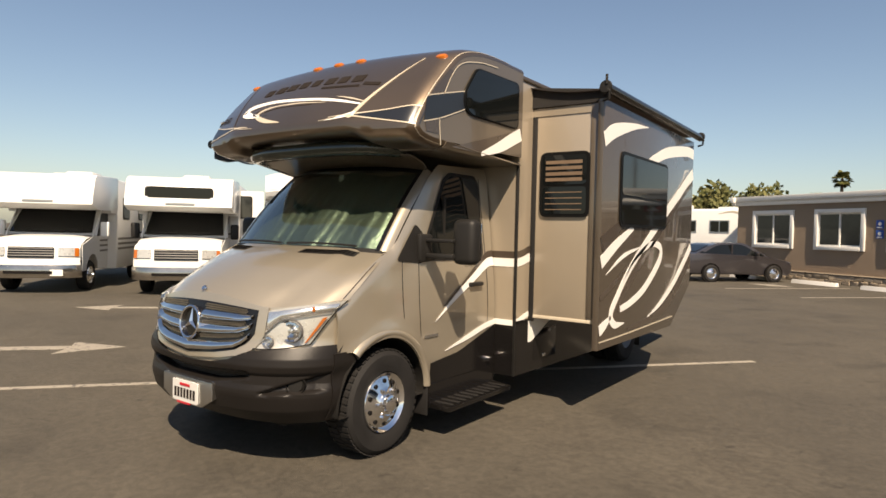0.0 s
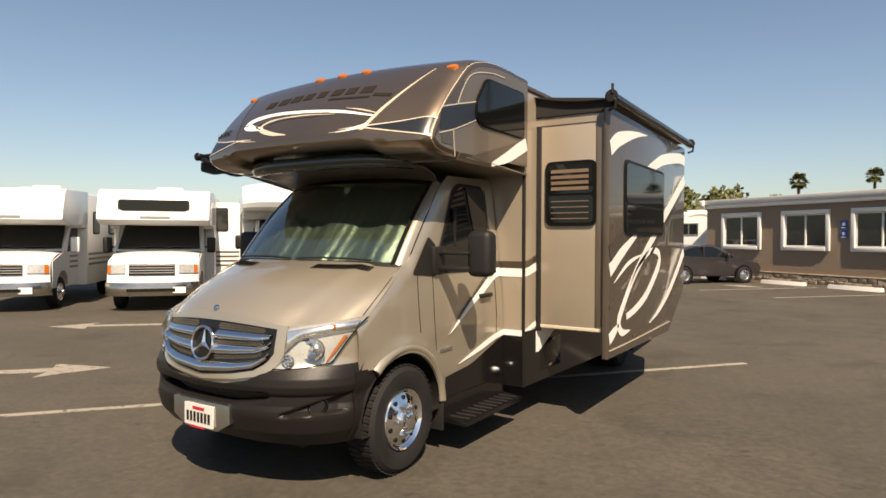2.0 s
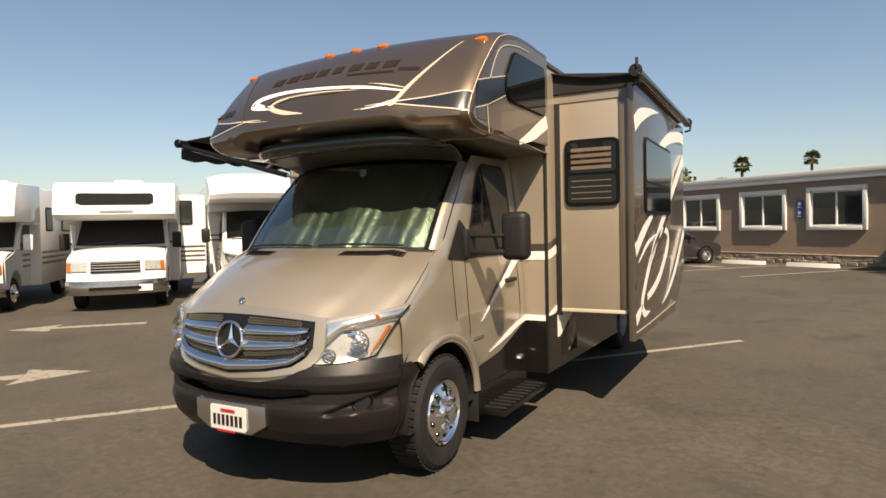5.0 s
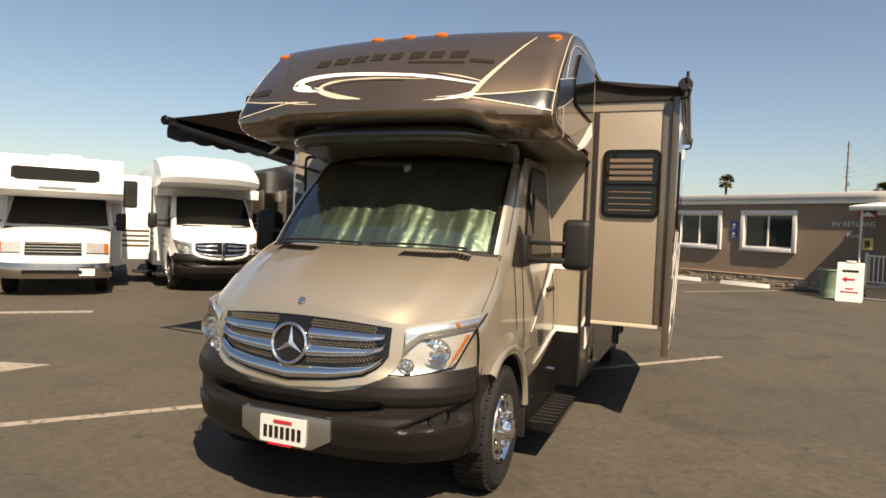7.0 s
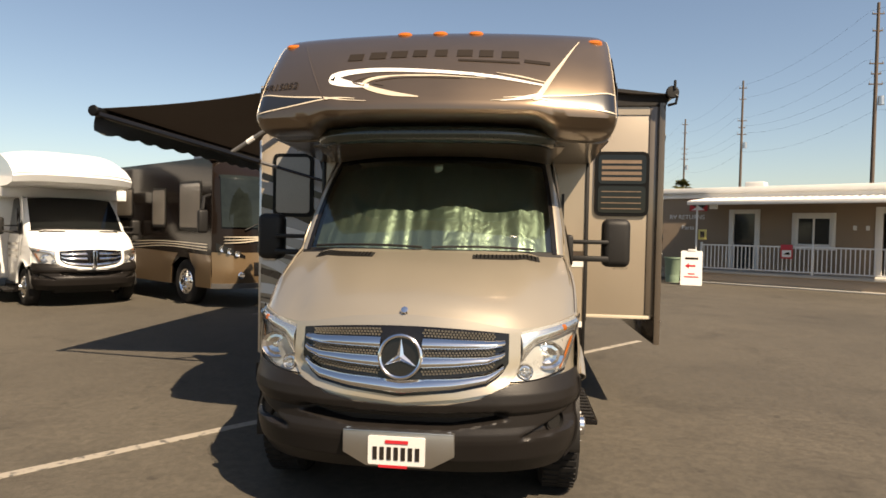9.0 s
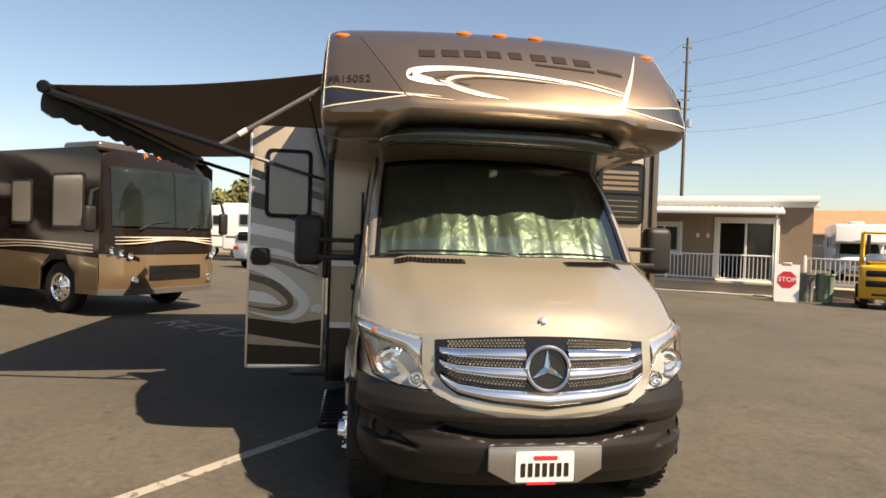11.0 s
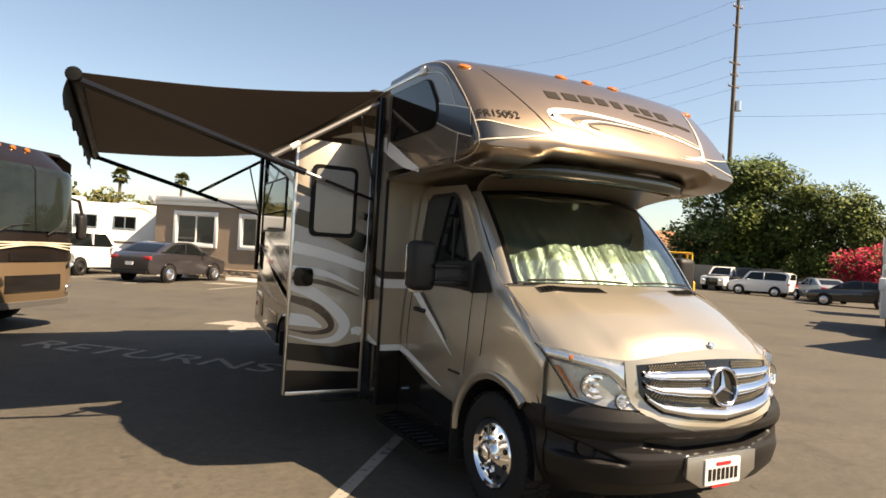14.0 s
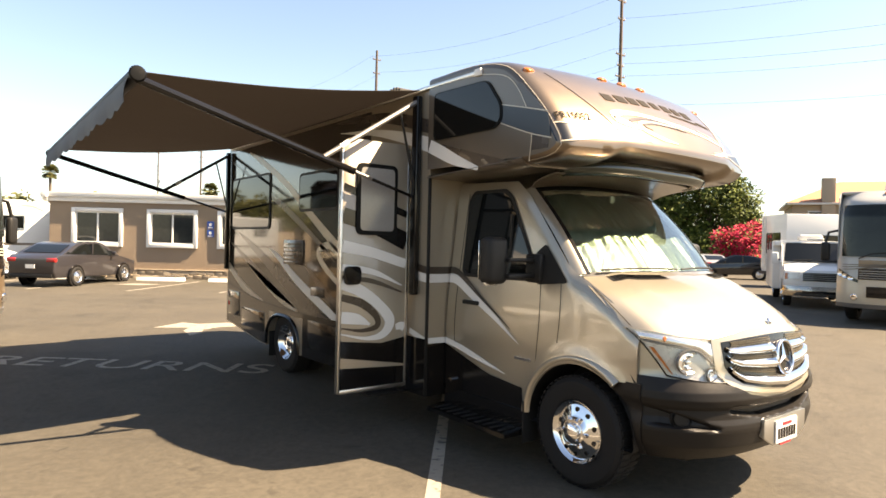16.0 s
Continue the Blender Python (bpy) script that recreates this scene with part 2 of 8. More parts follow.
M_BLUE = mat("sign_blue", (0.0156, 0.0624, 0.273), 0.5, 0, 0.08, 5, 80)
M_TEXT = mat("dark_lettering", (0.0172, 0.0133, 0.0109), 0.7, 0, 0.1, 4, 80, spec=0.1)


def leaf_mat(name, a, b):
    m = mat(name, a, 0.75, 0, 0.1, 0.6, 5, spec=0.2)
    n, l = m.node_tree.nodes, m.node_tree.links
    g = n.new("ShaderNodeNewGeometry")
    r = n.new("ShaderNodeValToRGB")
    r.color_ramp.elements[0].color, r.color_ramp.elements[1].color = (*a, 1), (*b, 1)
    l.new(g.outputs["Random Per Island"], r.inputs[0])
    l.new(r.outputs[0], n["Principled BSDF"].inputs["Base Color"])
    return m


M_LEAF = leaf_mat("leaves", (0.0195, 0.0351, 0.007), (0.1092, 0.1326, 0.0234))
M_LEAF2 = leaf_mat("dark_leaves", (0.0195, 0.0343, 0.0086), (0.1014, 0.1365, 0.0273))
M_OLIVE = leaf_mat("olive_leaves", (0.039, 0.0468, 0.0156), (0.117, 0.1092, 0.039))
M_BOUG = leaf_mat("bougainvillea_bracts", (0.26, 0.008, 0.025), (0.46, 0.02, 0.06))
M_PALM = leaf_mat("palm_fronds", (0.039, 0.0468, 0.0117), (0.1248, 0.117, 0.039))


def foil_mat():
    m = mat("foil_sunshade", (0.29, 0.33, 0.315), 0.38, 0.78, 0.08, 3, 30)
    n, l = m.node_tree.nodes, m.node_tree.links
    p = n["Principled BSDF"]
    tc = next(x for x in n if x.type == "TEX_COORD")
    mp = n.new("ShaderNodeMapping")
    mp.inputs["Scale"].default_value = (1.0, 1.0, 0.25)
    l.new(tc.outputs["Object"], mp.inputs["Vector"])
    a = n.new("ShaderNodeTexNoise")
    a.inputs["Scale"].default_value, a.inputs["Detail"].default_value, a.inputs["Distortion"].default_value = 9, 6, 0.8
    l.new(mp.outputs[0], a.inputs["Vector"])
    bp = n.new("ShaderNodeBump")
    bp.inputs["Strength"].default_value, bp.inputs["Distance"].default_value = 0.7, 0.02
    l.new(a.outputs[0], bp.inputs["Height"])
    l.new(bp.outputs[0], p.inputs["Normal"])
    return m


M_FOIL = foil_mat()
M_LIP = mat("smoked_green_acrylic", (0.0172, 0.0234, 0.0172), 0.1, 0, 0.2, 1.5, 60, coat=0.35)
M_MESH = mat("grille_mesh", (0.234, 0.2106, 0.1716), 0.35, 0.8, 0.1, 10, 100)
M_GLOSSB = mat("gloss_brown_wall", (0.05, 0.04, 0.03), 0.1, 0.2, 0.06, 1.0, 200, coat=0.7)


# ---- mesh tools ----
def part(name, bm, material, parent, label="", smooth=0.6):
    """Links a bmesh as one mesh under a thing, or at top level if parent is None."""
    me = bpy.data.meshes.new(name)
    bmesh.ops.recalc_face_normals(bm, faces=bm.faces)
    if smooth:
        for f in bm.faces:
            f.smooth = True
        for e in bm.edges:
            e.smooth = len(e.link_faces) == 2 and e.calc_face_angle(0) < smooth
    bm.to_mesh(me)
    bm.free()
    me.materials.append(material)
    ob = new(name, me)
    if parent is not None:
        ob.parent = parent
    if label:
        ob["label"] = label
    return ob


def thing(name, m, label, category, group="", kind=""):
    """An Empty at the base of a thing, to parent its parts."""
    ob = new(name)
    ob.empty_display_size = 0.2
    ob.matrix_world = m
    return tagged(ob, label, category, group, kind)


def box(x0, x1, y0, y1, z0, z1, bev=0.0, seg=2, bm=None):
    b = bmesh.new()
    bmesh.ops.create_cube(b, size=1)
    for v in b.verts:
        v.co = Vector(((x0 + x1) / 2 + v.co.x * (x1 - x0), (y0 + y1) / 2 + v.co.y * (y1 - y0), (z0 + z1) / 2 + v.co.z * (z1 - z0)))
    if bev:
        bmesh.ops.bevel(b, geom=b.edges[:], offset=bev, segments=seg, affect="EDGES", profile=0.5)
    return merge(bm, b)


def merge(bm, b):
    """Adds b to bm, if there is one."""
    if bm is None:
        return b
    me = bpy.data.meshes.new("tmp")
    b.to_mesh(me)
    b.free()
    bm.from_mesh(me)
    bpy.data.meshes.remove(me)
    return bm


AX = {"x": lambda a, b, c: (c, a, b), "y": lambda a, b, c: (a, c, b), "z": lambda a, b, c: (a, b, c)}


def prism(poly, axis, c0, c1, bev=0.0, bm=None):
    """A polygon in the plane across the axis (x: y,z; y: x,z; z: x,y), drawn out from c0 to c1."""
    b = bmesh.new()
    lo = [b.verts.new(AX[axis](p[0], p[1], c0)) for p in poly]
    hi = [b.verts.new(AX[axis](p[0], p[1], c1)) for p in poly]
    n = len(poly)
    b.faces.new(lo)
    b.faces.new(hi[::-1])
    for i in range(n):
        b.faces.new((lo[i], hi[i], hi[(i + 1) % n], lo[(i + 1) % n]))
    if bev:
        es = [e for e in b.edges if abs(e.verts[0].co["xyz".index(axis)] - e.verts[1].co["xyz".index(axis)]) < 1e-6]
        bmesh.ops.bevel(b, geom=es, offset=bev, segments=2, affect="EDGES", profile=0.5)
    return merge(bm, b)


def grid(f, nu, nv, thick=0.0, bm=None):
    """A sheet f(u, v), with a thickness along its normals."""
    b = bmesh.new()
    vs = [[b.verts.new(f(i / nu, j / nv)) for j in range(nv + 1)] for i in range(nu + 1)]
    for i in range(nu):
        for j in range(nv):
            q = [vs[i][j], vs[i + 1][j], vs[i + 1][j + 1], vs[i][j + 1]]
            if len({tuple(round(c, 6) for c in v.co) for v in q}) > 2:
                b.faces.new(q)
    bmesh.ops.remove_doubles(b, verts=b.verts[:], dist=1e-5)
    if thick:
        bmesh.ops.recalc_face_normals(b, faces=b.faces)
        bmesh.ops.solidify(b, geom=b.faces[:], thickness=thick)
    return merge(bm, b)


def smooth_line(pts, n=8):
    """A curve through points of any size (Catmull-Rom)."""
    p = [np.array(q, float) for q in pts]
    p = [2 * p[0] - p[1], *p, 2 * p[-1] - p[-2]]
    out = []
    for i in range(1, len(p) - 2):
        for k in range(n):
            t = k / n
            out.append(0.5 * (2 * p[i] + (p[i + 1] - p[i - 1]) * t + (2 * p[i - 1] - 5 * p[i] + 4 * p[i + 1] - p[i + 2]) * t * t + (3 * p[i] - p[i - 1] - 3 * p[i + 1] + p[i + 2]) * t**3))
    return [*out, p[-2]]


def tube(pts, r, seg=10, bm=None):
    """A round bar along a line of points."""
    b = bmesh.new()
    P = [Vector(p) for p in pts]
    rings = []
    for i, p in enumerate(P):
        d = (P[min(i + 1, len(P) - 1)] - P[max(i - 1, 0)]).normalized()
        a = d.orthogonal().normalized() if not rings else (prev - d * prev.dot(d)).normalized()
        prev, c = a, d.cross(a)
        rings.append([b.verts.new(p + (a * math.cos(k * 2 * math.pi / seg) + c * math.sin(k * 2 * math.pi / seg)) * r) for k in range(seg)])
    for q, w in zip(rings, rings[1:]):
        for k in range(seg):
            b.faces.new((q[k], q[(k + 1) % seg], w[(k + 1) % seg], w[k]))
    b.faces.new(rings[0][::-1])
    b.faces.new(rings[-1])
    return merge(bm, b)


def lathe(prof, axis_pose, seg=32, bm=None):
    """A profile of (radius, height) turned about the pose's z."""
    b = bmesh.new()
    rings = [[b.verts.new((max(r, 1e-4) * math.cos(k * 2 * math.pi / seg), max(r, 1e-4) * math.sin(k * 2 * math.pi / seg), h)) for k in range(seg)] for r, h in prof]
    for q, w in zip(rings, rings[1:]):
        for k in range(seg):
            b.faces.new((q[k], q[(k + 1) % seg], w[(k + 1) % seg], w[k]))
    bmesh.ops.transform(b, matrix=axis_pose, verts=b.verts)
    bmesh.ops.remove_doubles(b, verts=b.verts[:], dist=2e-4)
    return merge(bm, b)


def round_poly(poly, r, n=4):
    """A polygon with its corners rounded."""
    out = []
    P = [Vector(p) for p in poly]
    for i, p in enumerate(P):
        a, c = (P[i - 1] - p), (P[(i + 1) % len(P)] - p)
        k = min(r, a.length * 0.45, c.length * 0.45)
        s, e = p + a.normalized() * k, p + c.normalized() * k
        for j in range(n + 1):
            t = j / n
            out.append(tuple(s * (1 - t) ** 2 + p * 2 * t * (1 - t) + e * t * t))
    return out


def rect(a0, a1, b0, b1, r=0.0):
    p = [(a0, b0), (a1, b0), (a1, b1), (a0, b1)]
    return round_poly(p, r) if r else p


def ribbon(line, widths, place, thick=0.004, bm=None, n=8):
    """A stripe along a smoothed 2D line, with widths at its points, laid on a surface by place(a, b, off)."""
    L = smooth_line(line, n)
    wd = smooth_line([(w, 0) for w in widths], n)
    b = bmesh.new()
    rows = []
    for i, p in enumerate(L):
        d = L[min(i + 1, len(L) - 1)] - L[max(i - 1, 0)]
        d = d / (np.linalg.norm(d) + 1e-9)
        o = np.array((-d[1], d[0])) * max(wd[i][0], 0.001) / 2
        rows.append([b.verts.new(place(*(p + o), 0.0015)), b.verts.new(place(*(p + o), thick)), b.verts.new(place(*(p - o), thick)), b.verts.new(place(*(p - o), 0.0015))])
    for q, w in zip(rows, rows[1:]):
        for k in range(3):
            b.faces.new((q[k], q[k + 1], w[k + 1], w[k]))
    return merge(bm, b)


def text_part(body, size, m, material, parent, name="lettering", depth=0.002, label="", align="CENTER", sx=1.0):
    cu = bpy.data.curves.new(name, "FONT")
    cu.body, cu.size, cu.extrude, cu.align_x, cu.align_y = body, size, depth, align, "CENTER"
    tmp = new("tmp_text", cu)
    bpy.context.view_layer.update()
    me = bpy.data.meshes.new_from_object(tmp.evaluated_get(bpy.context.evaluated_depsgraph_get()))
    bpy.data.objects.remove(tmp)
    me.name = name
    me.transform(m @ Matrix.Diagonal((sx, 1, 1, 1)))
    me.materials.clear()
    me.materials.append(material)
    ob = new(name, me)
    if parent is not None:
        ob.parent = parent
    if label:
        ob["label"] = label
    return ob

# ---- ground ----
bm = bmesh.new()
bmesh.ops.create_grid(bm, x_segments=40, y_segments=40, size=600)
ground = part("ground", bm, M_ASPHALT, None, smooth=0)
tagged(ground, "worn sunlit asphalt of the parking yard", "asphalt ground", kind="structure")


def marking(name, poly, label, z=0.004):
    bm = prism(poly, "z", 0.001, z)
    return tagged(part(name, bm, M_LINE, None, smooth=0), label, "road marking", kind="structure")


def strip(a, b, w):
    a, b = Vector(a), Vector(b)
    d = (b - a).normalized()
    o = Vector((-d.y, d.x)) * w / 2
    return [tuple(a + o), tuple(b + o), tuple(b - o), tuple(a - o)]


marking("parking_line", strip((-4.2, -1.23), (2.49, 6.85), 0.1), "long worn white parking line on asphalt")


def arrow(name, tip, back, w=0.12, head=0.42, hl=0.75):
    t, b = Vector(tip), Vector(back)
    d = (t - b).normalized()
    o = Vector((-d.y, d.x))
    n = t - d * hl
    return marking(name, [tuple(t), tuple(n + o * head), tuple(n + o * w + d * 0.05), tuple(b + o * w), tuple(b - o * w), tuple(n - o * w + d * 0.05), tuple(n - o * head)], "worn white lane arrow on asphalt")


arrow("lane_arrow", (-4.33, 1.97), (-6.4, -0.3))
arrow("lane_arrow", (-8.9, 3.36), (-7.3, 4.9))
marking("curved_arrow", [(-1.6, 10.65), (-0.95, 11.15), (-0.75, 10.8), (-0.2, 10.75), (0.5, 10.3), (0.3, 9.95), (-0.5, 10.2), (-0.9, 10.0), (-1.05, 9.6), (-1.3, 9.4), (-1.25, 10.0), (-1.05, 10.35)], "worn white turn arrow on asphalt")
# road word
wa, wb = Vector((-4.0, 8.28)), Vector((-1.45, 6.14))
ang = math.degrees(math.atan2(wb.y - wa.y, wb.x - wa.x))
mid = (wa + wb) / 2
wrd = text_part("RETURNS", 0.8, pose(mid.x, mid.y, 0.004, 0, 0, ang), M_LINE, None, "road_word", 0.002, sx=1.15)
tagged(wrd, "white stencilled word on the asphalt", "road marking", kind="structure")

# ---- the motorhome in the middle ----
HERO = thing("motorhome", pose(0, 0, 0), "champagne and bronze cab-over motorhome with open awning and entry door", "motorhome")
NOSE_N = 2.2
HUB = (1.117, 0.385)


def nose_w(z):
    return 0.955 - 0.05 * max(0.0, (0.52 - z) / 0.2) ** 2


def nose_front(z):
    pts = [(0.28, 0.32), (0.36, 0.235), (0.44, 0.185), (0.55, 0.165), (0.70, 0.168), (0.8, 0.18), (0.97, 0.208), (1.1, 0.24), (1.2, 0.275), (1.3, 0.34)]
    return float(np.interp(z, [p[0] for p in pts], [p[1] for p in pts]))


def skin(x, z, off=0.0):
    """The nose's face at x and z, off metres in front of it."""
    w, yb, yf = nose_w(z), 0.86, nose_front(z)
    k = min(1.0, abs(x) / w)
    n = float(np.interp(z, [0.78, 0.88], [2.65, NOSE_N]))
    y = yb - (yb - yf) * (1 - k**n) ** (1 / n)
    d = Vector((math.copysign(k ** 4, x), -1 + 0.6 * k ** 4, 0)).normalized()
    return Vector((x, y, z)) + d * off


def nose_sheet(zlo, zhi, off, x0=-1.0, x1=1.0, nu=48, nv=8, thick=0.0, bm=None, shelf=0.0):
    """A sheet round the nose between two heights, given as functions of x."""
    def f(u, v):
        k = x0 + (x1 - x0) * u
        a = math.sin(k * math.pi / 2)
        xx = math.copysign(abs(a) ** 0.9, k)
        z = zlo(xx * 0.98) + (zhi(xx * 0.98) - zlo(xx * 0.98)) * v
        return skin(xx * nose_w(z) * 0.9995, z, off + (bumper_roll(z) - bumper_dent(xx * nose_w(z), z) if shelf else 0))
    return grid(f, nu, nv, thick, bm)


def bumper_roll(z):
    """How far the bumper's shelf and chin stand out at a height."""
    return float(np.interp(z, [0.36, 0.44, 0.53, 0.575, 0.61, 0.675, 0.70, 0.735, 0.79, 0.86], [0.0, 0.02, 0.028, 0.026, 0.014, 0.012, 0.032, 0.043, 0.038, 0.035]))


def bumper_dent(x, z):
    """The mouth and the fog lamp wells, pressed into the bumper."""
    def soft(v, lo, hi, w):
        return max(0.0, min(1.0, (v - lo) / w)) * max(0.0, min(1.0, (hi - v) / w))
    a = abs(x)
    mouth = soft(z, 0.592 + 0.16 * max(0, a - 0.26), 0.698 + 0.02 * a, 0.018) * soft(a, -1, 0.56, 0.06)
    fog = soft(z, 0.535 + 0.06 * (a - 0.62), 0.57 + 0.38 * (a - 0.62), 0.018) * soft(a, 0.62, 0.93, 0.03)
    return 0.075 * mouth + 0.035 * fog


def hood_top(x):
    a = abs(x)
    return float(np.interp(a, [0, 0.3, 0.5, 0.6, 0.8, 0.95], [1.185, 1.165, 1.13, 1.11, 1.125, 1.16]))


def bumper_top(x):
    a = abs(x)
    return float(np.interp(a, [0, 0.25, 0.42, 0.52, 0.6, 0.8, 0.98], [0.722, 0.735, 0.765, 0.81, 0.832, 0.85, 0.868]))


part("fascia", nose_sheet(lambda x: bumper_top(x) - 0.015, hood_top, 0.0, thick=0.01), M_CHAMP, HERO)
part("bumper", nose_sheet(lambda x: 0.365 - 0.02 * x * x, bumper_top, -0.028, -0.885, 0.885, nu=150, nv=100, thick=-0.012, shelf=0.034), M_BUMP, HERO, "dark grey moulded plastic front bumper")
# bumper ledge that catches the light, lower intake and fog lamp wells
part("intake", grid(lambda u, v: skin((u - 0.5) * 1.16, 0.58 + 0.15 * v, -0.082), 32, 6, 0.004), M_BLACK, HERO, "black mesh lower air intake")
for s in (-1, 1):
    c = skin(s * 0.82, 0.612, -0.018)
    d = (skin(s * 0.83, 0.617, 1.0) - skin(s * 0.83, 0.617, 0)).to_track_quat("Z", "Y").to_matrix().to_4x4()
    part("fog_lamp_cover", lathe([(0.0, 0.0), (0.045, 0.0), (0.055, -0.012), (0.062, 0.008), (0.07, -0.02)], Matrix.Translation(c) @ d, 24), M_PLAST, HERO, "round black fog lamp blank")
part("front_valance", grid(lambda u, v: Vector(((u - 0.5) * 1.6, 0.30 + 0.5 * v + 0.9 * abs(u - 0.5) ** 2, 0.37 - 0.03 * math.sin(v * 3))), 16, 4, 0.01), M_PLAST, HERO)


for s in (-1, 1):
    def bumper_return(u, v, s=s):
        z = 0.35 + 0.46 * v
        rear = HUB[0] - math.sqrt(max(0.0, 0.462**2 - max(0.0, z - HUB[1]) ** 2))
        return Vector((s * (0.929 + bumper_roll(z) * (1 - 0.3 * u) + 0.012 * u - 0.04 * max(0.0, (0.5 - z) / 0.15) ** 2), 0.615 + (rear - 0.615) * u, z))
    part("bumper_return", grid(bumper_return, 8, 16, 0.012), M_BUMP, HERO)


# grille: shield-shaped opening, perforated back, three chrome bars, round emblem
def grille_pt(u, v, off, grow=0.0):
    x = (u - 0.5) * 2
    z0 = float(np.interp(abs(x), [0, 0.5, 0.8, 0.93, 1], [0.772, 0.800, 0.832, 0.878, 0.94])) - grow * 0.55
    z1 = 1.128 - 0.035 * x * x + grow * 0.35
    z = z0 + (z1 - z0) * v
    return skin(x * (0.555 + grow), z, off)


part("grille_surround", grid(lambda u, v: grille_pt(u, v, 0.018, 0.06), 48, 14, 0.01), M_CHAMP, HERO, "champagne painted grille surround")
part("grille_backing", grid(lambda u, v: grille_pt(u, v, 0.021), 40, 12, 0.004), M_BLACK, HERO, "black grille opening")
bm = bmesh.new()
for r in range(3):
    for q in range(3):
        for k in range(56):
            u = 0.06 + 0.88 * (k + 0.5 * (q % 2)) / 56
            if abs(u - 0.5) < 0.1:
                continue
            v = (0.95, 0.66, 0.385)[r] - 0.042 * q
            c = grille_pt(u, v, 0.0255)
            box(c.x - 0.0055, c.x + 0.0055, c.y - 0.003, c.y + 0.003, c.z - 0.0048, c.z + 0.0048, 0, bm=bm)
part("grille_mesh", bm, M_MESH, HERO, "perforated grille mesh")["kind"] = "stuff"
for v0, v1 in ((0.68, 0.83), (0.40, 0.56), (0.06, 0.23)):
    for s in (0, 1):
        if v0 == 0.06 and s:
            continue
        ua, ub = ((0.025, 0.975) if v0 == 0.06 else ((0.02, 0.40), (0.60, 0.98))[s])
        part("grille_bar", grid(lambda u, v: grille_pt(ua + (ub - ua) * u, v0 + (v1 - v0) * v, 0.026 + 0.028 * math.sin(math.pi * (0.15 + 0.8 * v))), 24, 6, 0.004), M_CHROME, HERO, "polished chrome grille bar")
em = Matrix.Translation((0, 0.178, 0.974)) @ pose(0, 0, 0, 82, 0, 0)
part("emblem_back", lathe([(0.0, 0.0), (0.1, 0.0), (0.11, -0.03)], em, 32), M_BLACK, HERO)
part("emblem_ring", lathe([(0.098, 0.0), (0.1, 0.02), (0.108, 0.026), (0.117, 0.02), (0.12, 0.0), (0.115, -0.02)], em, 40), M_CHROME, HERO, "round chrome emblem ring")
bm = bmesh.new()
for k in range(3):
    a = math.pi / 2 + k * 2 * math.pi / 3
    t, l_, r_ = (bm.verts.new((math.cos(a) * 0.1, math.sin(a) * 0.1, 0.008)), bm.verts.new((math.cos(a + 1.05) * 0.02, math.sin(a + 1.05) * 0.02, 0.006)), bm.verts.new((math.cos(a - 1.05) * 0.02, math.sin(a - 1.05) * 0.02, 0.006)))
    c = bm.verts.new((0, 0, 0.022))
    bm.faces.new((t, l_, c))
    bm.faces.new((t, c, r_))
bmesh.ops.transform(bm, matrix=em, verts=bm.verts)
part("emblem_spokes", bm, M_CHROME, HERO, "", 0)
part("hood_badge", lathe([(0.0, 0.012), (0.018, 0.01), (0.022, 0.0)], Matrix.Translation((0, 0.275, 1.203)) @ pose(0, 0, 0, 55), 20), M_CHROME, HERO, "small round chrome bonnet badge")


# headlights
def lamp_pt(s, u, v, off):
    lo = Vector((0.565, 0.845)).lerp(Vector((0.845, 0.878)), u)
    hi = Vector((0.605, 1.092)).lerp(Vector((0.943, 1.158)), u)
    lo.y -= 0.012 * math.sin(math.pi * u)
    p = lo.lerp(hi, v)
    p.x += 0.03 * math.sin(math.pi * v) * (1 - u)
    return skin(s * p.x, p.y, off)


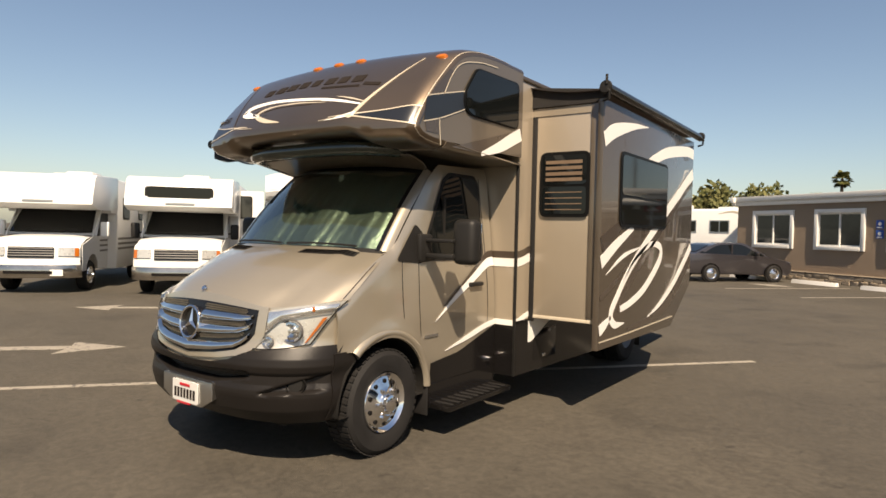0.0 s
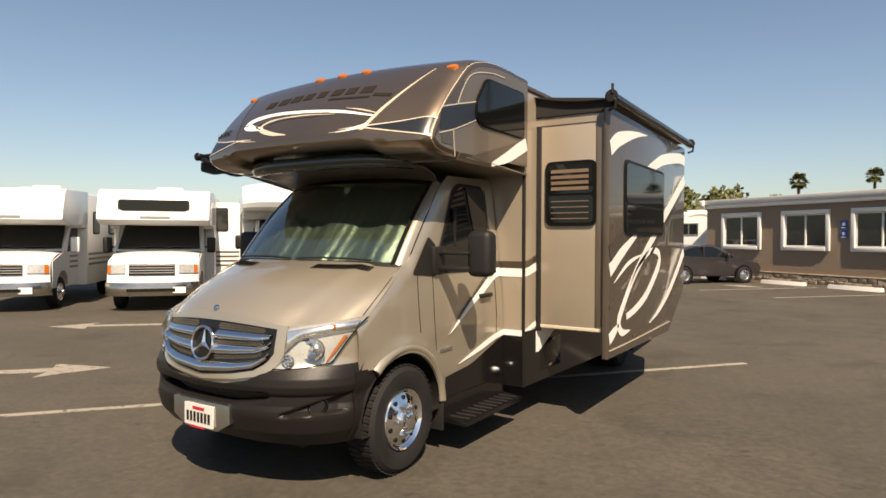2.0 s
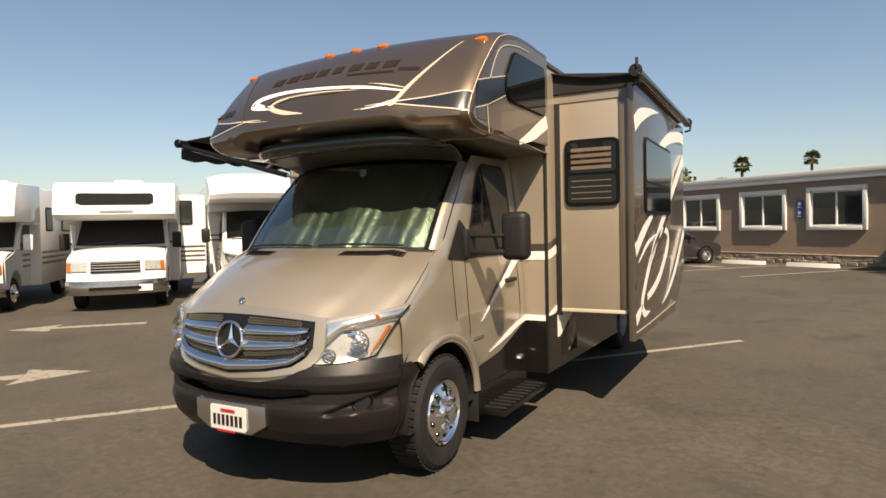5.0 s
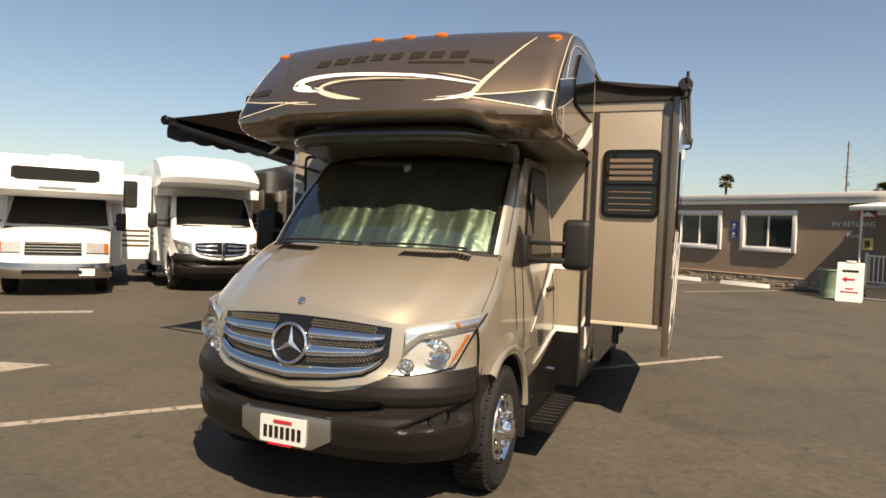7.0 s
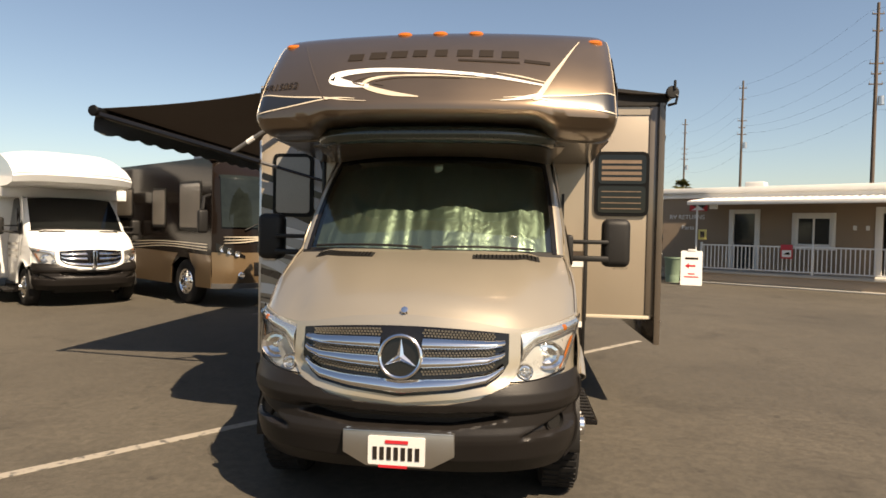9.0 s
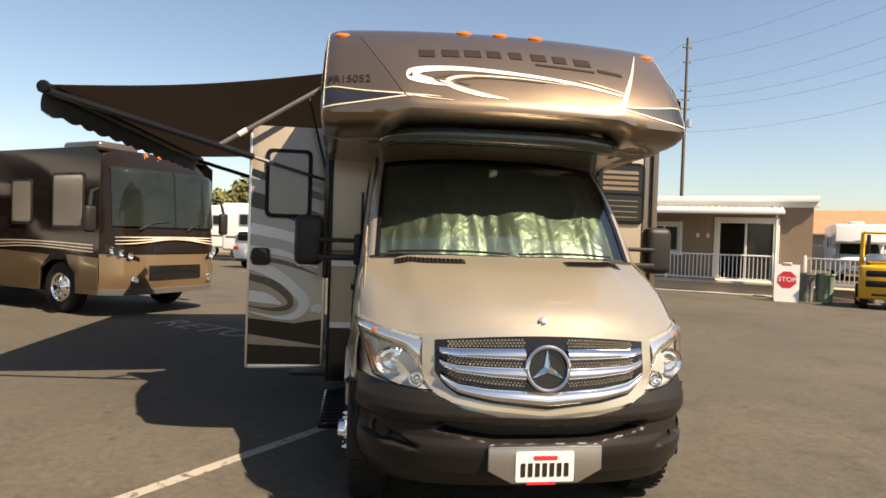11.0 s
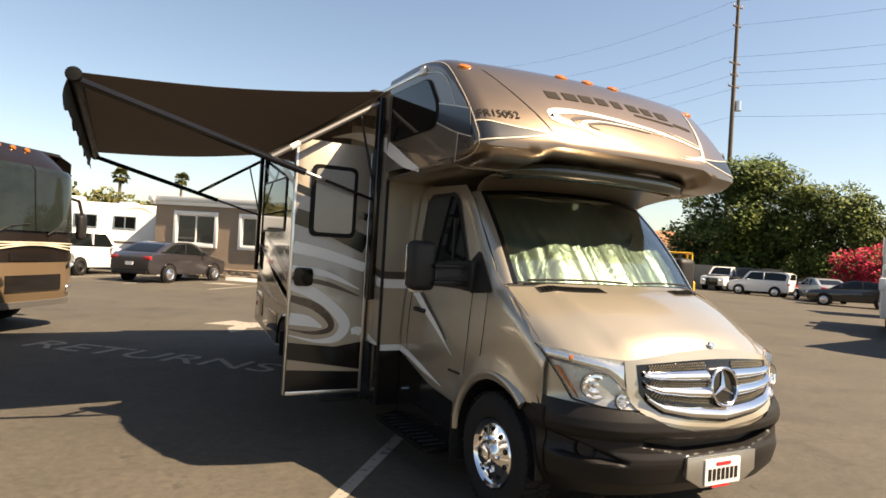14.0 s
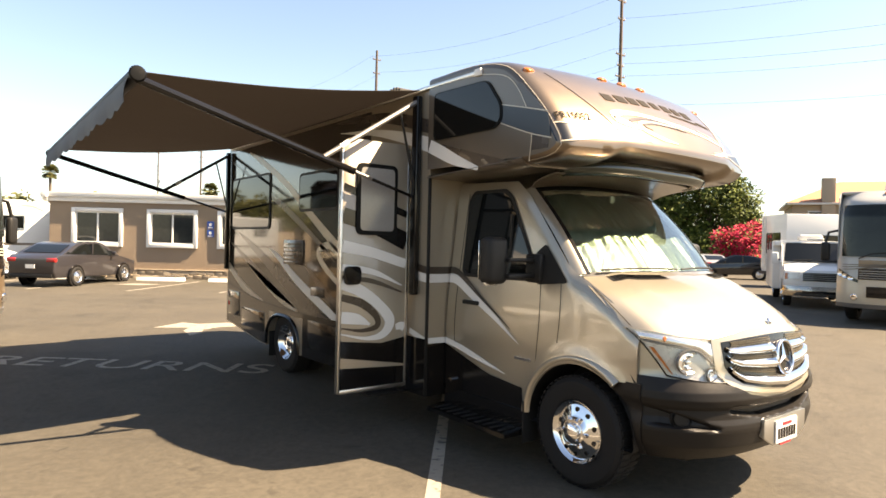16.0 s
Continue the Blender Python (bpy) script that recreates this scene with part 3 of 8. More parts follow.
for s in (-1, 1):
    hl = part("headlight", grid(lambda u, v: lamp_pt(s, u, v, 0.006), 16, 10, 0.004), M_REFL, HERO, "clear wraparound headlight with silver reflectors")
    part("headlight_lens", grid(lambda u, v: lamp_pt(s, u, v, 0.045 + 0.0 * u) if 0 < u < 1 and 0 < v < 1 else lamp_pt(s, u, v, 0.008), 16, 10), M_LENS, hl)
    for (u, v, r) in ((0.52, 0.42, 0.072), (0.19, 0.18, 0.04)):
        c = lamp_pt(s, u, v, 0.014)
        d = Vector((s * 0.25, -1, 0.05)).to_track_quat("Z", "Y").to_matrix().to_4x4()
        wide = Matrix.Diagonal((1.25 if r > 0.05 else 1.0, 1.0, 1.0, 1.0))
        part("bowl_rim", lathe([(r * 1.0, 0.012), (r * 1.05, 0.016), (r * 1.09, 0.0)], Matrix.Translation(c) @ d @ wide, 28), M_ARM, hl)
        part("reflector_bowl", lathe([(0.0, -0.004), (r * 0.2, -0.006), (r * 0.42, -0.002), (r * 0.62, 0.006), (r * 0.82, 0.004), (r, 0.014)], Matrix.Translation(c) @ d @ wide, 11), M_CHROME, hl, "", 0.05)
        part("bulb_cap", lathe([(0.0, 0.022), (r * 0.16, 0.02), (r * 0.22, 0.0)], Matrix.Translation(c) @ d, 14), M_SILV, hl)
    # bright upper strip that turns down beside the grille, its dark eyelid line and an amber bulb
    def lid(u):
        return 0.72 + 0.06 * u - 0.30 * max(0.0, 1 - u / 0.26) ** 1.3
    part("upper_reflector", grid(lambda u, v: lamp_pt(s, 0.03 + 0.94 * u, lid(u) + (0.955 - lid(u)) * v, 0.014 + 0.012 * math.sin(math.pi * v)), 28, 6, 0.003), M_SILV, hl, "bright silver upper reflector")
    part("eyelid_line", tube([lamp_pt(s, 0.03 + 0.94 * k / 16, lid(k / 16) - 0.02, 0.02) for k in range(17)], 0.0045, 6), M_ARM, hl)
    part("amber_bulb", lathe([(0.0, 0.008), (0.013, 0.006), (0.018, 0.0)], Matrix.Translation(lamp_pt(s, 0.72, 0.88, 0.022)) @ Vector((s * 0.25, -1, 0.05)).to_track_quat("Z", "Y").to_matrix().to_4x4(), 16), M_AMBER, hl)
    part("lens_rim", tube([lamp_pt(s, k / 12, 0.0, 0.02) for k in range(13)] + [lamp_pt(s, 1.0, k / 8, 0.02) for k in range(1, 9)], 0.005, 6), M_BLACK, hl)
    part("turn_signal", grid(lambda u, v: lamp_pt(s, 0.89 + (0.02 + 0.05 * v * (1.5 - v)) * u + 0.02 * v, 0.06 + 0.58 * v, 0.022), 6, 8, 0.003), M_AMBER, hl, "amber turn signal lens")

# plate bracket and plate
bm = prism([(-0.292, 0.588), (0.288, 0.588), (0.288, 0.47), (0.17, 0.405), (-0.17, 0.405), (-0.292, 0.47)], "y", 0.146, 0.162, 0.004)
box(-0.292, 0.288, 0.146, 0.27, 0.578, 0.590, 0.004, bm=bm)
for s in (-1, 1):
    prism([(0.15, 0.47), (0.26, 0.50), (0.26, 0.588), (0.15, 0.588)], "x", s * 0.289 - 0.004, s * 0.289 + 0.002, 0, bm=bm)
part("plate_bracket", bm, M_ALU, HERO, "brushed metal plate bracket with tread top")
bm = bmesh.new()
for i in range(13):
    for j in range(2):
        box(-0.28 + i * 0.044, -0.256 + i * 0.044, 0.17 + j * 0.04, 0.182 + j * 0.04, 0.589, 0.596, 0, bm=bm)
part("tread_stud", bm, M_CHROME, HERO)["kind"] = "stuff"
pl = part("licence_plate", prism(rect(-0.156, 0.142, 0.418, 0.566, 0.01), "y", 0.135, 0.143), M_OFFW, HERO, "white licence plate")
for i in range(7):
    part("plate_bar", box(-0.130 + i * 0.037, -0.108 + i * 0.037, 0.131, 0.1345, 0.446, 0.512), M_TEXT, pl)
part("plate_bar", box(-0.065, 0.055, 0.131, 0.1345, 0.53, 0.548), M_RED, pl)
part("plate_holder", box(-0.10, 0.05, 0.133, 0.143, 0.404, 0.4175), M_RED, pl)


# bonnet
def hood(u, v, off=0.0):
    """u across from -1 to 1, v from the grille to the windshield."""
    a = abs(u)
    f0 = skin(u * 0.945, hood_top(u * 0.945), 0)
    b0 = Vector((u * 0.9, 1.0 + 0.20 * a**2.2, 1.50 - 0.02 * a**3))
    p = f0.lerp(b0, v)
    p.z += 0.045 * math.sin(math.pi * min(1, v * 1.02)) * (1 - 0.5 * a**3) + 0.012 * math.exp(-((a - 0.72) / 0.07) ** 2) * v * (1 - v) * 3
    edge = 0.635 + 0.12 * v
    k = max(0.0, min(1.0, (edge + 0.05 - a) / 0.09))
    p.z += 0.030 * k * k * (3 - 2 * k) * min(1.0, v / 0.12) * (1 - 0.55 * v) - 0.006
    p.z += off
    p.x += math.copysign(0.025 * math.sin(math.pi * v) * a**4, u)
    return p


part("hood", grid(lambda u, v: hood(2 * u - 1, v), 40, 16, 0.008), M_CHAMP, HERO, "champagne metallic bonnet")
for s in (-1, 1):
    vent = part("hood_vent", grid(lambda u, v: hood(s * (0.345 + 0.46 * u), 0.765 + 0.075 * u + 0.11 * v, 0.004), 10, 4, 0.003), M_PLAST, HERO, "black slatted bonnet vent")
    bm = bmesh.new()
    for r in range(3):
        for k in range(16):
            q = hood(s * (0.36 + 0.43 * (k + 0.5) / 16), 0.787 + 0.033 * r + 0.07 * (k + 0.5) / 16, 0.009)
            box(q.x - 0.004, q.x + 0.004, q.y - 0.011, q.y + 0.011, q.z - 0.003, q.z + 0.004, 0, bm=bm)
    part("vent_slats", bm, M_BLACK, vent)["kind"] = "stuff"
# seam from headlight to A-pillar
for s in (-1, 1):
    part("hood_seam", tube([hood(s * 0.985, t, 0.004) for t in (0.04, 0.2, 0.4, 0.6, 0.8, 0.97)], 0.0028, 6), M_BROWN, HERO)


# cab sides
def side_x(z):
    return float(np.interp(z, [0.3, 0.6, 0.95, 1.2, 1.45, 2.15, 2.3], [0.955, 0.98, 0.99, 0.975, 0.945, 0.868, 0.85]))




def side_top(y):
    return float(np.interp(y, [0.66, 0.72, 0.9, 1.1, 1.24, 1.5, 1.74, 1.9, 2.6], [1.13, 1.175, 1.325, 1.44, 1.50, 1.80, 2.08, 2.2, 2.22]))


def side_bot(y):
    r = 0.465
    d = abs(y - HUB[0])
    if d < r:
        return HUB[1] + math.sqrt(r * r - d * d) * 1.02
    return 0.42 if y > 1.2 else 0.44


for s in (-1, 1):
    ys = sorted({*np.linspace(0.66, 2.62, 50).round(4).tolist(), HUB[0] - 0.465, HUB[0] + 0.465, HUB[0] - 0.455, HUB[0] + 0.455})
    def panel(u, v, s=s, ys=ys):
        y = float(np.interp(u * (len(ys) - 1), range(len(ys)), ys))
        z0, z1 = side_bot(y), side_top(y)
        if y < HUB[0] - 0.30:
            z0 = max(z0, 0.80)
        z = z0 + (z1 - z0) * v
        bulge = 0.022 * math.exp(-((math.hypot(y - HUB[0], z - HUB[1]) - 0.5) / 0.07) ** 2) if z > HUB[1] else 0
        near = max(0.0, min(1.0, (side_top(y) - z) / 0.12))
        lean = max(0.0, min(1.0, (1.2 - y) / 0.5))
        return Vector((s * (side_x(z) + bulge - 0.03 * lean * lean - 0.035 * (1 - near) ** 2 * (1 if y < 1.3 else 0.6)), y, z))
    part("cab_side", grid(panel, len(ys) - 1, 24, 0.01), M_CHAMP, HERO, "champagne metallic cab side with flared wheel arch")
    at = lambda y, z, off, s=s: Vector((s * (side_x(z) + off + 0.003), y, z))
    # wheel arch flare and dark well
    part("wheel_arch", grid(lambda u, v: Vector((s * (0.985 + 0.03 * math.sin(math.pi * v) ** 0.7), HUB[0] - math.cos(math.pi * (0.275 + 0.705 * u)) * (0.462 + 0.075 * v), HUB[1] + math.sin(math.pi * (0.275 + 0.705 * u)) * (0.462 + 0.075 * v) * 1.02)), 32, 6, 0.008), M_CHAMP, HERO)
    bm = lathe([(0.47, -0.5), (0.47, 0.0)], Matrix.Translation((s * 0.975, HUB[0], HUB[1])) @ pose(0, 0, 0, 0, 90 * s, 0), 32)
    for v in [v for v in bm.verts if v.co.z < 0.36]:
        v.co.z = 0.36
    part("wheel_well", bm, M_PLAST, HERO)
    # black lower sill and its stripe
    sill = lambda u, v, s=s: Vector((s * (side_x(0.6) + 0.006), 1.60 + 1.02 * u, 0.42 + (0.16 + 0.10 * u + 0.13 * max(0, u - 0.45) * 1.6) * v))
    part("sill_panel", grid(sill, 12, 3, 0.004), M_BLACK, HERO, "gloss black lower sill")
    # door lines
    for pts in ([(1.52, 1.44), (1.50, 1.1), (1.53, 0.78), (1.62, 0.60), (1.70, 0.5)], [(2.47, 2.12), (2.50, 1.4), (2.50, 0.55)], [(1.32, 1.44), (1.30, 1.2), (1.31, 0.98)]):
        part("door_gap", tube([at(y, z, -0.001) for y, z in smooth_line(pts, 4)], 0.0028, 6), M_BLACK, HERO)
    # door glass in a black surround
    win = [(1.62, 1.43), (1.66, 1.60), (1.93, 2.05), (2.02, 2.11), (2.38, 2.11), (2.43, 2.05), (2.43, 1.47), (2.38, 1.43)]
    def sheet(poly, off, material, nm, lab="", thick=0.004, par=HERO, at=at):
        b = bmesh.new()
        P = round_poly(poly, 0.03, 3)
        b.faces.new([b.verts.new((p[0], p[1], 0)) for p in P])
        bmesh.ops.triangulate(b, faces=b.faces[:])
        for v in b.verts:
            v.co = at(v.co.x, v.co.y, off)
        bmesh.ops.solidify(b, geom=b.faces[:], thickness=thick)
        return part(nm, b, material, par, lab, 0.3)
    big = [(1.585, 1.405), (1.63, 1.60), (1.905, 2.075), (2.0, 2.14), (2.40, 2.14), (2.46, 2.07), (2.46, 1.44), (2.40, 1.40)]
    cdw = sheet(big, 0.004, M_PLAST, "cab_window", "black-framed cab door window")
    sheet(win, 0.009, M_DKGLASS, "pane", "", par=cdw)
    part("window_divider", box(-0.01, 0.01, 1.86, 1.885, 1.44, 1.93, bm=None), M_PLAST, cdw).location = (s * (side_x(1.7) + 0.012), 0, 0)
    sheet([(1.25, 1.42), (1.56, 1.39), (1.6, 1.62), (1.5, 1.70)], 0.004, M_PLAST, "mirror_base", "black triangular mirror base panel")
    # handle and small side badge
    part("door_handle", box(s * 0.985 - 0.02, s * 0.985 + 0.03, 2.19, 2.39, 1.17, 1.205, 0.01), M_PLAST, HERO, "black cab door handle")
    part("side_badge", box(s * 0.992 - 0.004, s * 0.992 + 0.004, 1.56, 1.74, 0.80, 0.82, 0), M_CHROME, HERO)
    # mirror on two arms
    mir = part("wing_mirror", box(s * 1.30 - 0.10, s * 1.30 + 0.10, 1.60, 1.74, 1.39, 1.74, 0.05, 4), M_PLAST, HERO, "large black wing mirror")
    part("mirror_glass", box(s * 1.30 - 0.085, s * 1.30 + 0.085, 1.738, 1.745, 1.42, 1.71, 0.003), M_CHROME, mir)
    part("mirror_arm", box(min(s * 0.93, s * 1.24), max(s * 0.93, s * 1.24), 1.56, 1.63, 1.555, 1.585, 0.012), M_PLAST, mir)
    part("mirror_arm", box(min(s * 0.93, s * 1.24), max(s * 0.93, s * 1.24), 1.56, 1.63, 1.43, 1.47, 0.012), M_PLAST, mir)
    part("mirror_foot", box(s * 0.955 - 0.03, s * 0.955 + 0.03, 1.50, 1.66, 1.40, 1.62, 0.02), M_PLAST, mir)
    part("mirror_marker", box(s * 1.33 - 0.05, s * 1.33 + 0.06, 1.66, 1.70, 1.375, 1.42, 0.01), M_LENS if s > 0 else M_ALU, mir)
    # stepwell running board
    rb = part("running_board", prism([(s * 0.93, 0.34), (s * 0.97, 0.42), (s * 1.0, 0.42), (s * 1.0, 0.28), (s * 1.2, 0.27), (s * 1.2, 0.235), (s * 0.93, 0.235)], "y", 1.62, 2.6, 0.008), M_BLACK, HERO, "black running board step")
    bm = bmesh.new()
    for k in range(10):
        box(s * 1.1 - 0.085, s * 1.1 + 0.085, 1.68 + k * 0.09, 1.71 + k * 0.09, 0.276, 0.283, bm=bm)
    part("tread", bm, M_RUBBER, rb)
    part("mud_flap", box(s * 0.9 - 0.12, s * 0.9 + 0.1, 1.60, 1.615, 0.18, 0.5, 0.004), M_RUBBER, HERO)
    part("mirror_shine_bar", tube([(s * 0.96, 2.50, 0.5), (s * 1.02, 2.5, 0.5)], 0.02, 8), M_CHROME, HERO)

# windshield with a foil sunshade behind it
def ws(u, v, off=0.0):
    a = abs(u)
    b0 = Vector((u * 0.885, 0.99 + 0.205 * a**2.2, 1.492 - 0.01 * a**3))
    t0 = Vector((u * 0.815, 1.66 + 0.14 * a**2.2, 2.19 - 0.045 * a**3))
    p = b0.lerp(t0, v)
    n = Vector((0.25 * u * a, -0.74, 0.68))
    return p + n.normalized() * (off + 0.03 * math.sin(math.pi * v))


wsd = part("windshield", grid(lambda u, v: ws((2 * u - 1) * 0.975, 0.02 + 0.95 * v, 0.004), 32, 12, 0.003), M_WSGLASS, HERO, "raked windshield with a crinkled foil sunshade inside")
def foil(u, v):
    k = (2 * u - 1) * 0.95
    fold = 0.012 * math.sin(k * 9.5) + 0.006 * abs(math.sin(k * 21)) + 0.02 * noise.noise(Vector((k * 3, v * 1.2, 0))) + 0.014 * noise.noise(Vector((k * 16, v * 2.2, 3)))
    return ws(k, 0.03 + 0.93 * v, -0.07 + fold)
part("sunshade", grid(foil, 90, 24, 0.002), M_FOIL, wsd, "crinkled silver foil sunshade", 0.9)
# black sheet behind the foil stands in for the unlit cabin
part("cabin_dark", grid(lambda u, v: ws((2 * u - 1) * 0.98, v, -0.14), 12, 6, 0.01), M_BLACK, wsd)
for s in (-1, 1):
    part("a_pillar", grid(lambda u, v: ws(s * (0.955 + 0.075 * v), 1.0 * u, 0.008 + 0.012 * math.sin(v * math.pi) - 0.03 * v), 16, 4, 0.01), M_CHAMP, HERO)
    part("windshield_band", grid(lambda u, v: ws(s * (0.925 + 0.035 * v), u, 0.009), 14, 2, 0.003), M_BLACK, wsd)
part("windshield_band", grid(lambda u, v: ws((2 * u - 1) * 0.95, 0.93 + 0.06 * v, 0.009), 24, 2, 0.003), M_BLACK, wsd)
part("cowl", grid(lambda u, v: Vector((0, 0.004, -0.004 + 0.012 * (1 - v))) + ws((2 * u - 1) * 0.99, -0.035 + 0.06 * v, 0.006), 24, 3, 0.006), M_PLAST, HERO, "black plastic cowl under the windshield")
for u0, u1 in ((-0.02, -0.86), (0.78, 0.05)):
    part("wiper", tube([ws(u0 + (u1 - u0) * t, 0.015 + 0.05 * t * (1 - t), 0.03) for t in (0, 0.2, 0.4, 0.6, 0.8, 1)], 0.008, 6), M_PLAST, HERO, "black windshield wiper")
part("rain_sensor", box(-0.03, 0.03, 1.61, 1.63, 2.06, 2.12, 0.004), M_ALU, HERO)


# cab-over cap
CAP_P = smooth_line([(2.65, 3.16), (2.1, 3.16), (1.78, 3.125), (1.56, 3.06), (1.40, 2.955), (1.24, 2.815), (1.08, 2.645), (0.975, 2.50), (0.935, 2.41), (0.945, 2.35), (1.01, 2.30), (1.13, 2.275), (1.3, 2.265)], 6)
CAP_S = np.cumsum([0] + [float(np.linalg.norm(b - a)) for a, b in zip(CAP_P, CAP_P[1:])])
CAP_W = 1.215


def cap_at(u, v, off=0.0):
    """The cap's skin: u across (-1 to 1), v along the profile from the roof to the lower lip."""
    s = v * CAP_S[-1]
    y = float(np.interp(s, CAP_S, [p[0] for p in CAP_P]))
    z = float(np.interp(s, CAP_S, [p[1] for p in CAP_P]))
    s2 = min(s + 0.02, CAP_S[-1])
    s1 = s2 - 0.03
    t = Vector((float(np.interp(s2, CAP_S, [p[0] for p in CAP_P]) - np.interp(s1, CAP_S, [p[0] for p in CAP_P])), float(np.interp(s2, CAP_S, [p[1] for p in CAP_P]) - np.interp(s1, CAP_S, [p[1] for p in CAP_P])))).normalized()
    nrm = Vector((0, t.y, -t.x))
    a = abs(u)
    fold = 0.69 + 0.577 * (z - 2.47)
    sh = (0.095 * a * a + 0.13 * max(0.0, a * CAP_W - fold)) * max(0.0, min(1.0, (2.3 - y) / 1.0))
    w = max(0.0, (a - 0.91) / 0.09)
    e = 0.055 * (1 - math.sqrt(max(0.0, 1 - w * w))) + 0.035 * a * a * max(0.0, nrm.z)
    nx = Vector((math.copysign(w**2, u), 0, 0))
    mid = max(0.0, min(1.0, (0.68 - a) / 0.14))
    if z < 2.47 and y < 1.5:
        z = 2.47 - (2.47 - z) * (1 - 0.32 * mid * mid * (3 - 2 * mid))
    return Vector((u * CAP_W, y + sh, z)) - nrm * e + (nrm * (1 - 0.7 * w) + nx).normalized() * off


def us(k):
    return math.copysign(1 - (1 - abs(2 * k - 1)) ** 1.5, 2 * k - 1)


cap = part("cap", grid(lambda u, v: cap_at(us(u), v), 64, 56, 0.01), M_BRONZE, HERO, "bronze moulded cab-over cap with swoosh graphics")
for s in (-1, 1):
    def cside(u, v, s=s):
        p = cap_at(s, u)
        return Vector((s * (CAP_W - 0.0115), p.y + (2.65 - p.y) * v, p.z + (max(2.2, p.z) - p.z) * v))
    part("cap_side", grid(cside, 56, 10, 0.01), M_GREYB, HERO, "brown-grey cab-over side panel")
part("cap_underside", grid(lambda u, v: cap_at(us(u), 1.0).lerp(Vector((us(u) * CAP_W, 2.65, 2.255)), v), 32, 6, 0.01), M_GREYB, HERO)
# the rolled gloss lip and panel between cap and windshield
part("cap_lip", tube([(0.80 * math.sin(t * math.pi / 2), 1.12 + 0.34 * (1 - math.cos(t * math.pi / 2)) ** 1.5, 2.268) for t in np.linspace(-1, 1, 31)], 0.056, 16), M_LIP, HERO, "gloss black rolled lip under the cap")
part("cap_brow", grid(lambda u, v: Vector(((2 * u - 1) * (0.9 - 0.03 * v), 1.24 + 0.3 * v + 0.2 * abs(2 * u - 1) ** 2.5, 2.235 - 0.03 * v + (0 if v < 0.8 else -0.02))).lerp(ws((2 * u - 1) * 0.99, 0.985, 0.02), v**2), 32, 8, 0.01), M_GREYB, HERO, "glossy grey-brown brow above the windshield")
# thin pin lines and bands on the cap
cp = lambda a, b, off: cap_at(a, b, off)
def cap_band(pts_lo, pts_hi, material, nm, n=10, off=0.003):
    lo, hi = smooth_line(pts_lo, 5), smooth_line(pts_hi, 5)
    k = len(lo) - 1
    return part(nm, grid(lambda u, v: cap_at(*(lo[round(u * k)] * (1 - v) + hi[round(u * k)] * v), off), k, 8), material, cap)


def vz(z):
    """Where along the cap's front a height lies."""
    k = int(np.argmin([p[0] for p in CAP_P]))
    zs, ss = [p[1] for p in CAP_P], CAP_S
    return float(np.interp(-z, [-q for q in zs], ss)) / CAP_S[-1]


def czl(pts):
    return [(x / CAP_W, vz(z)) for x, z in pts]


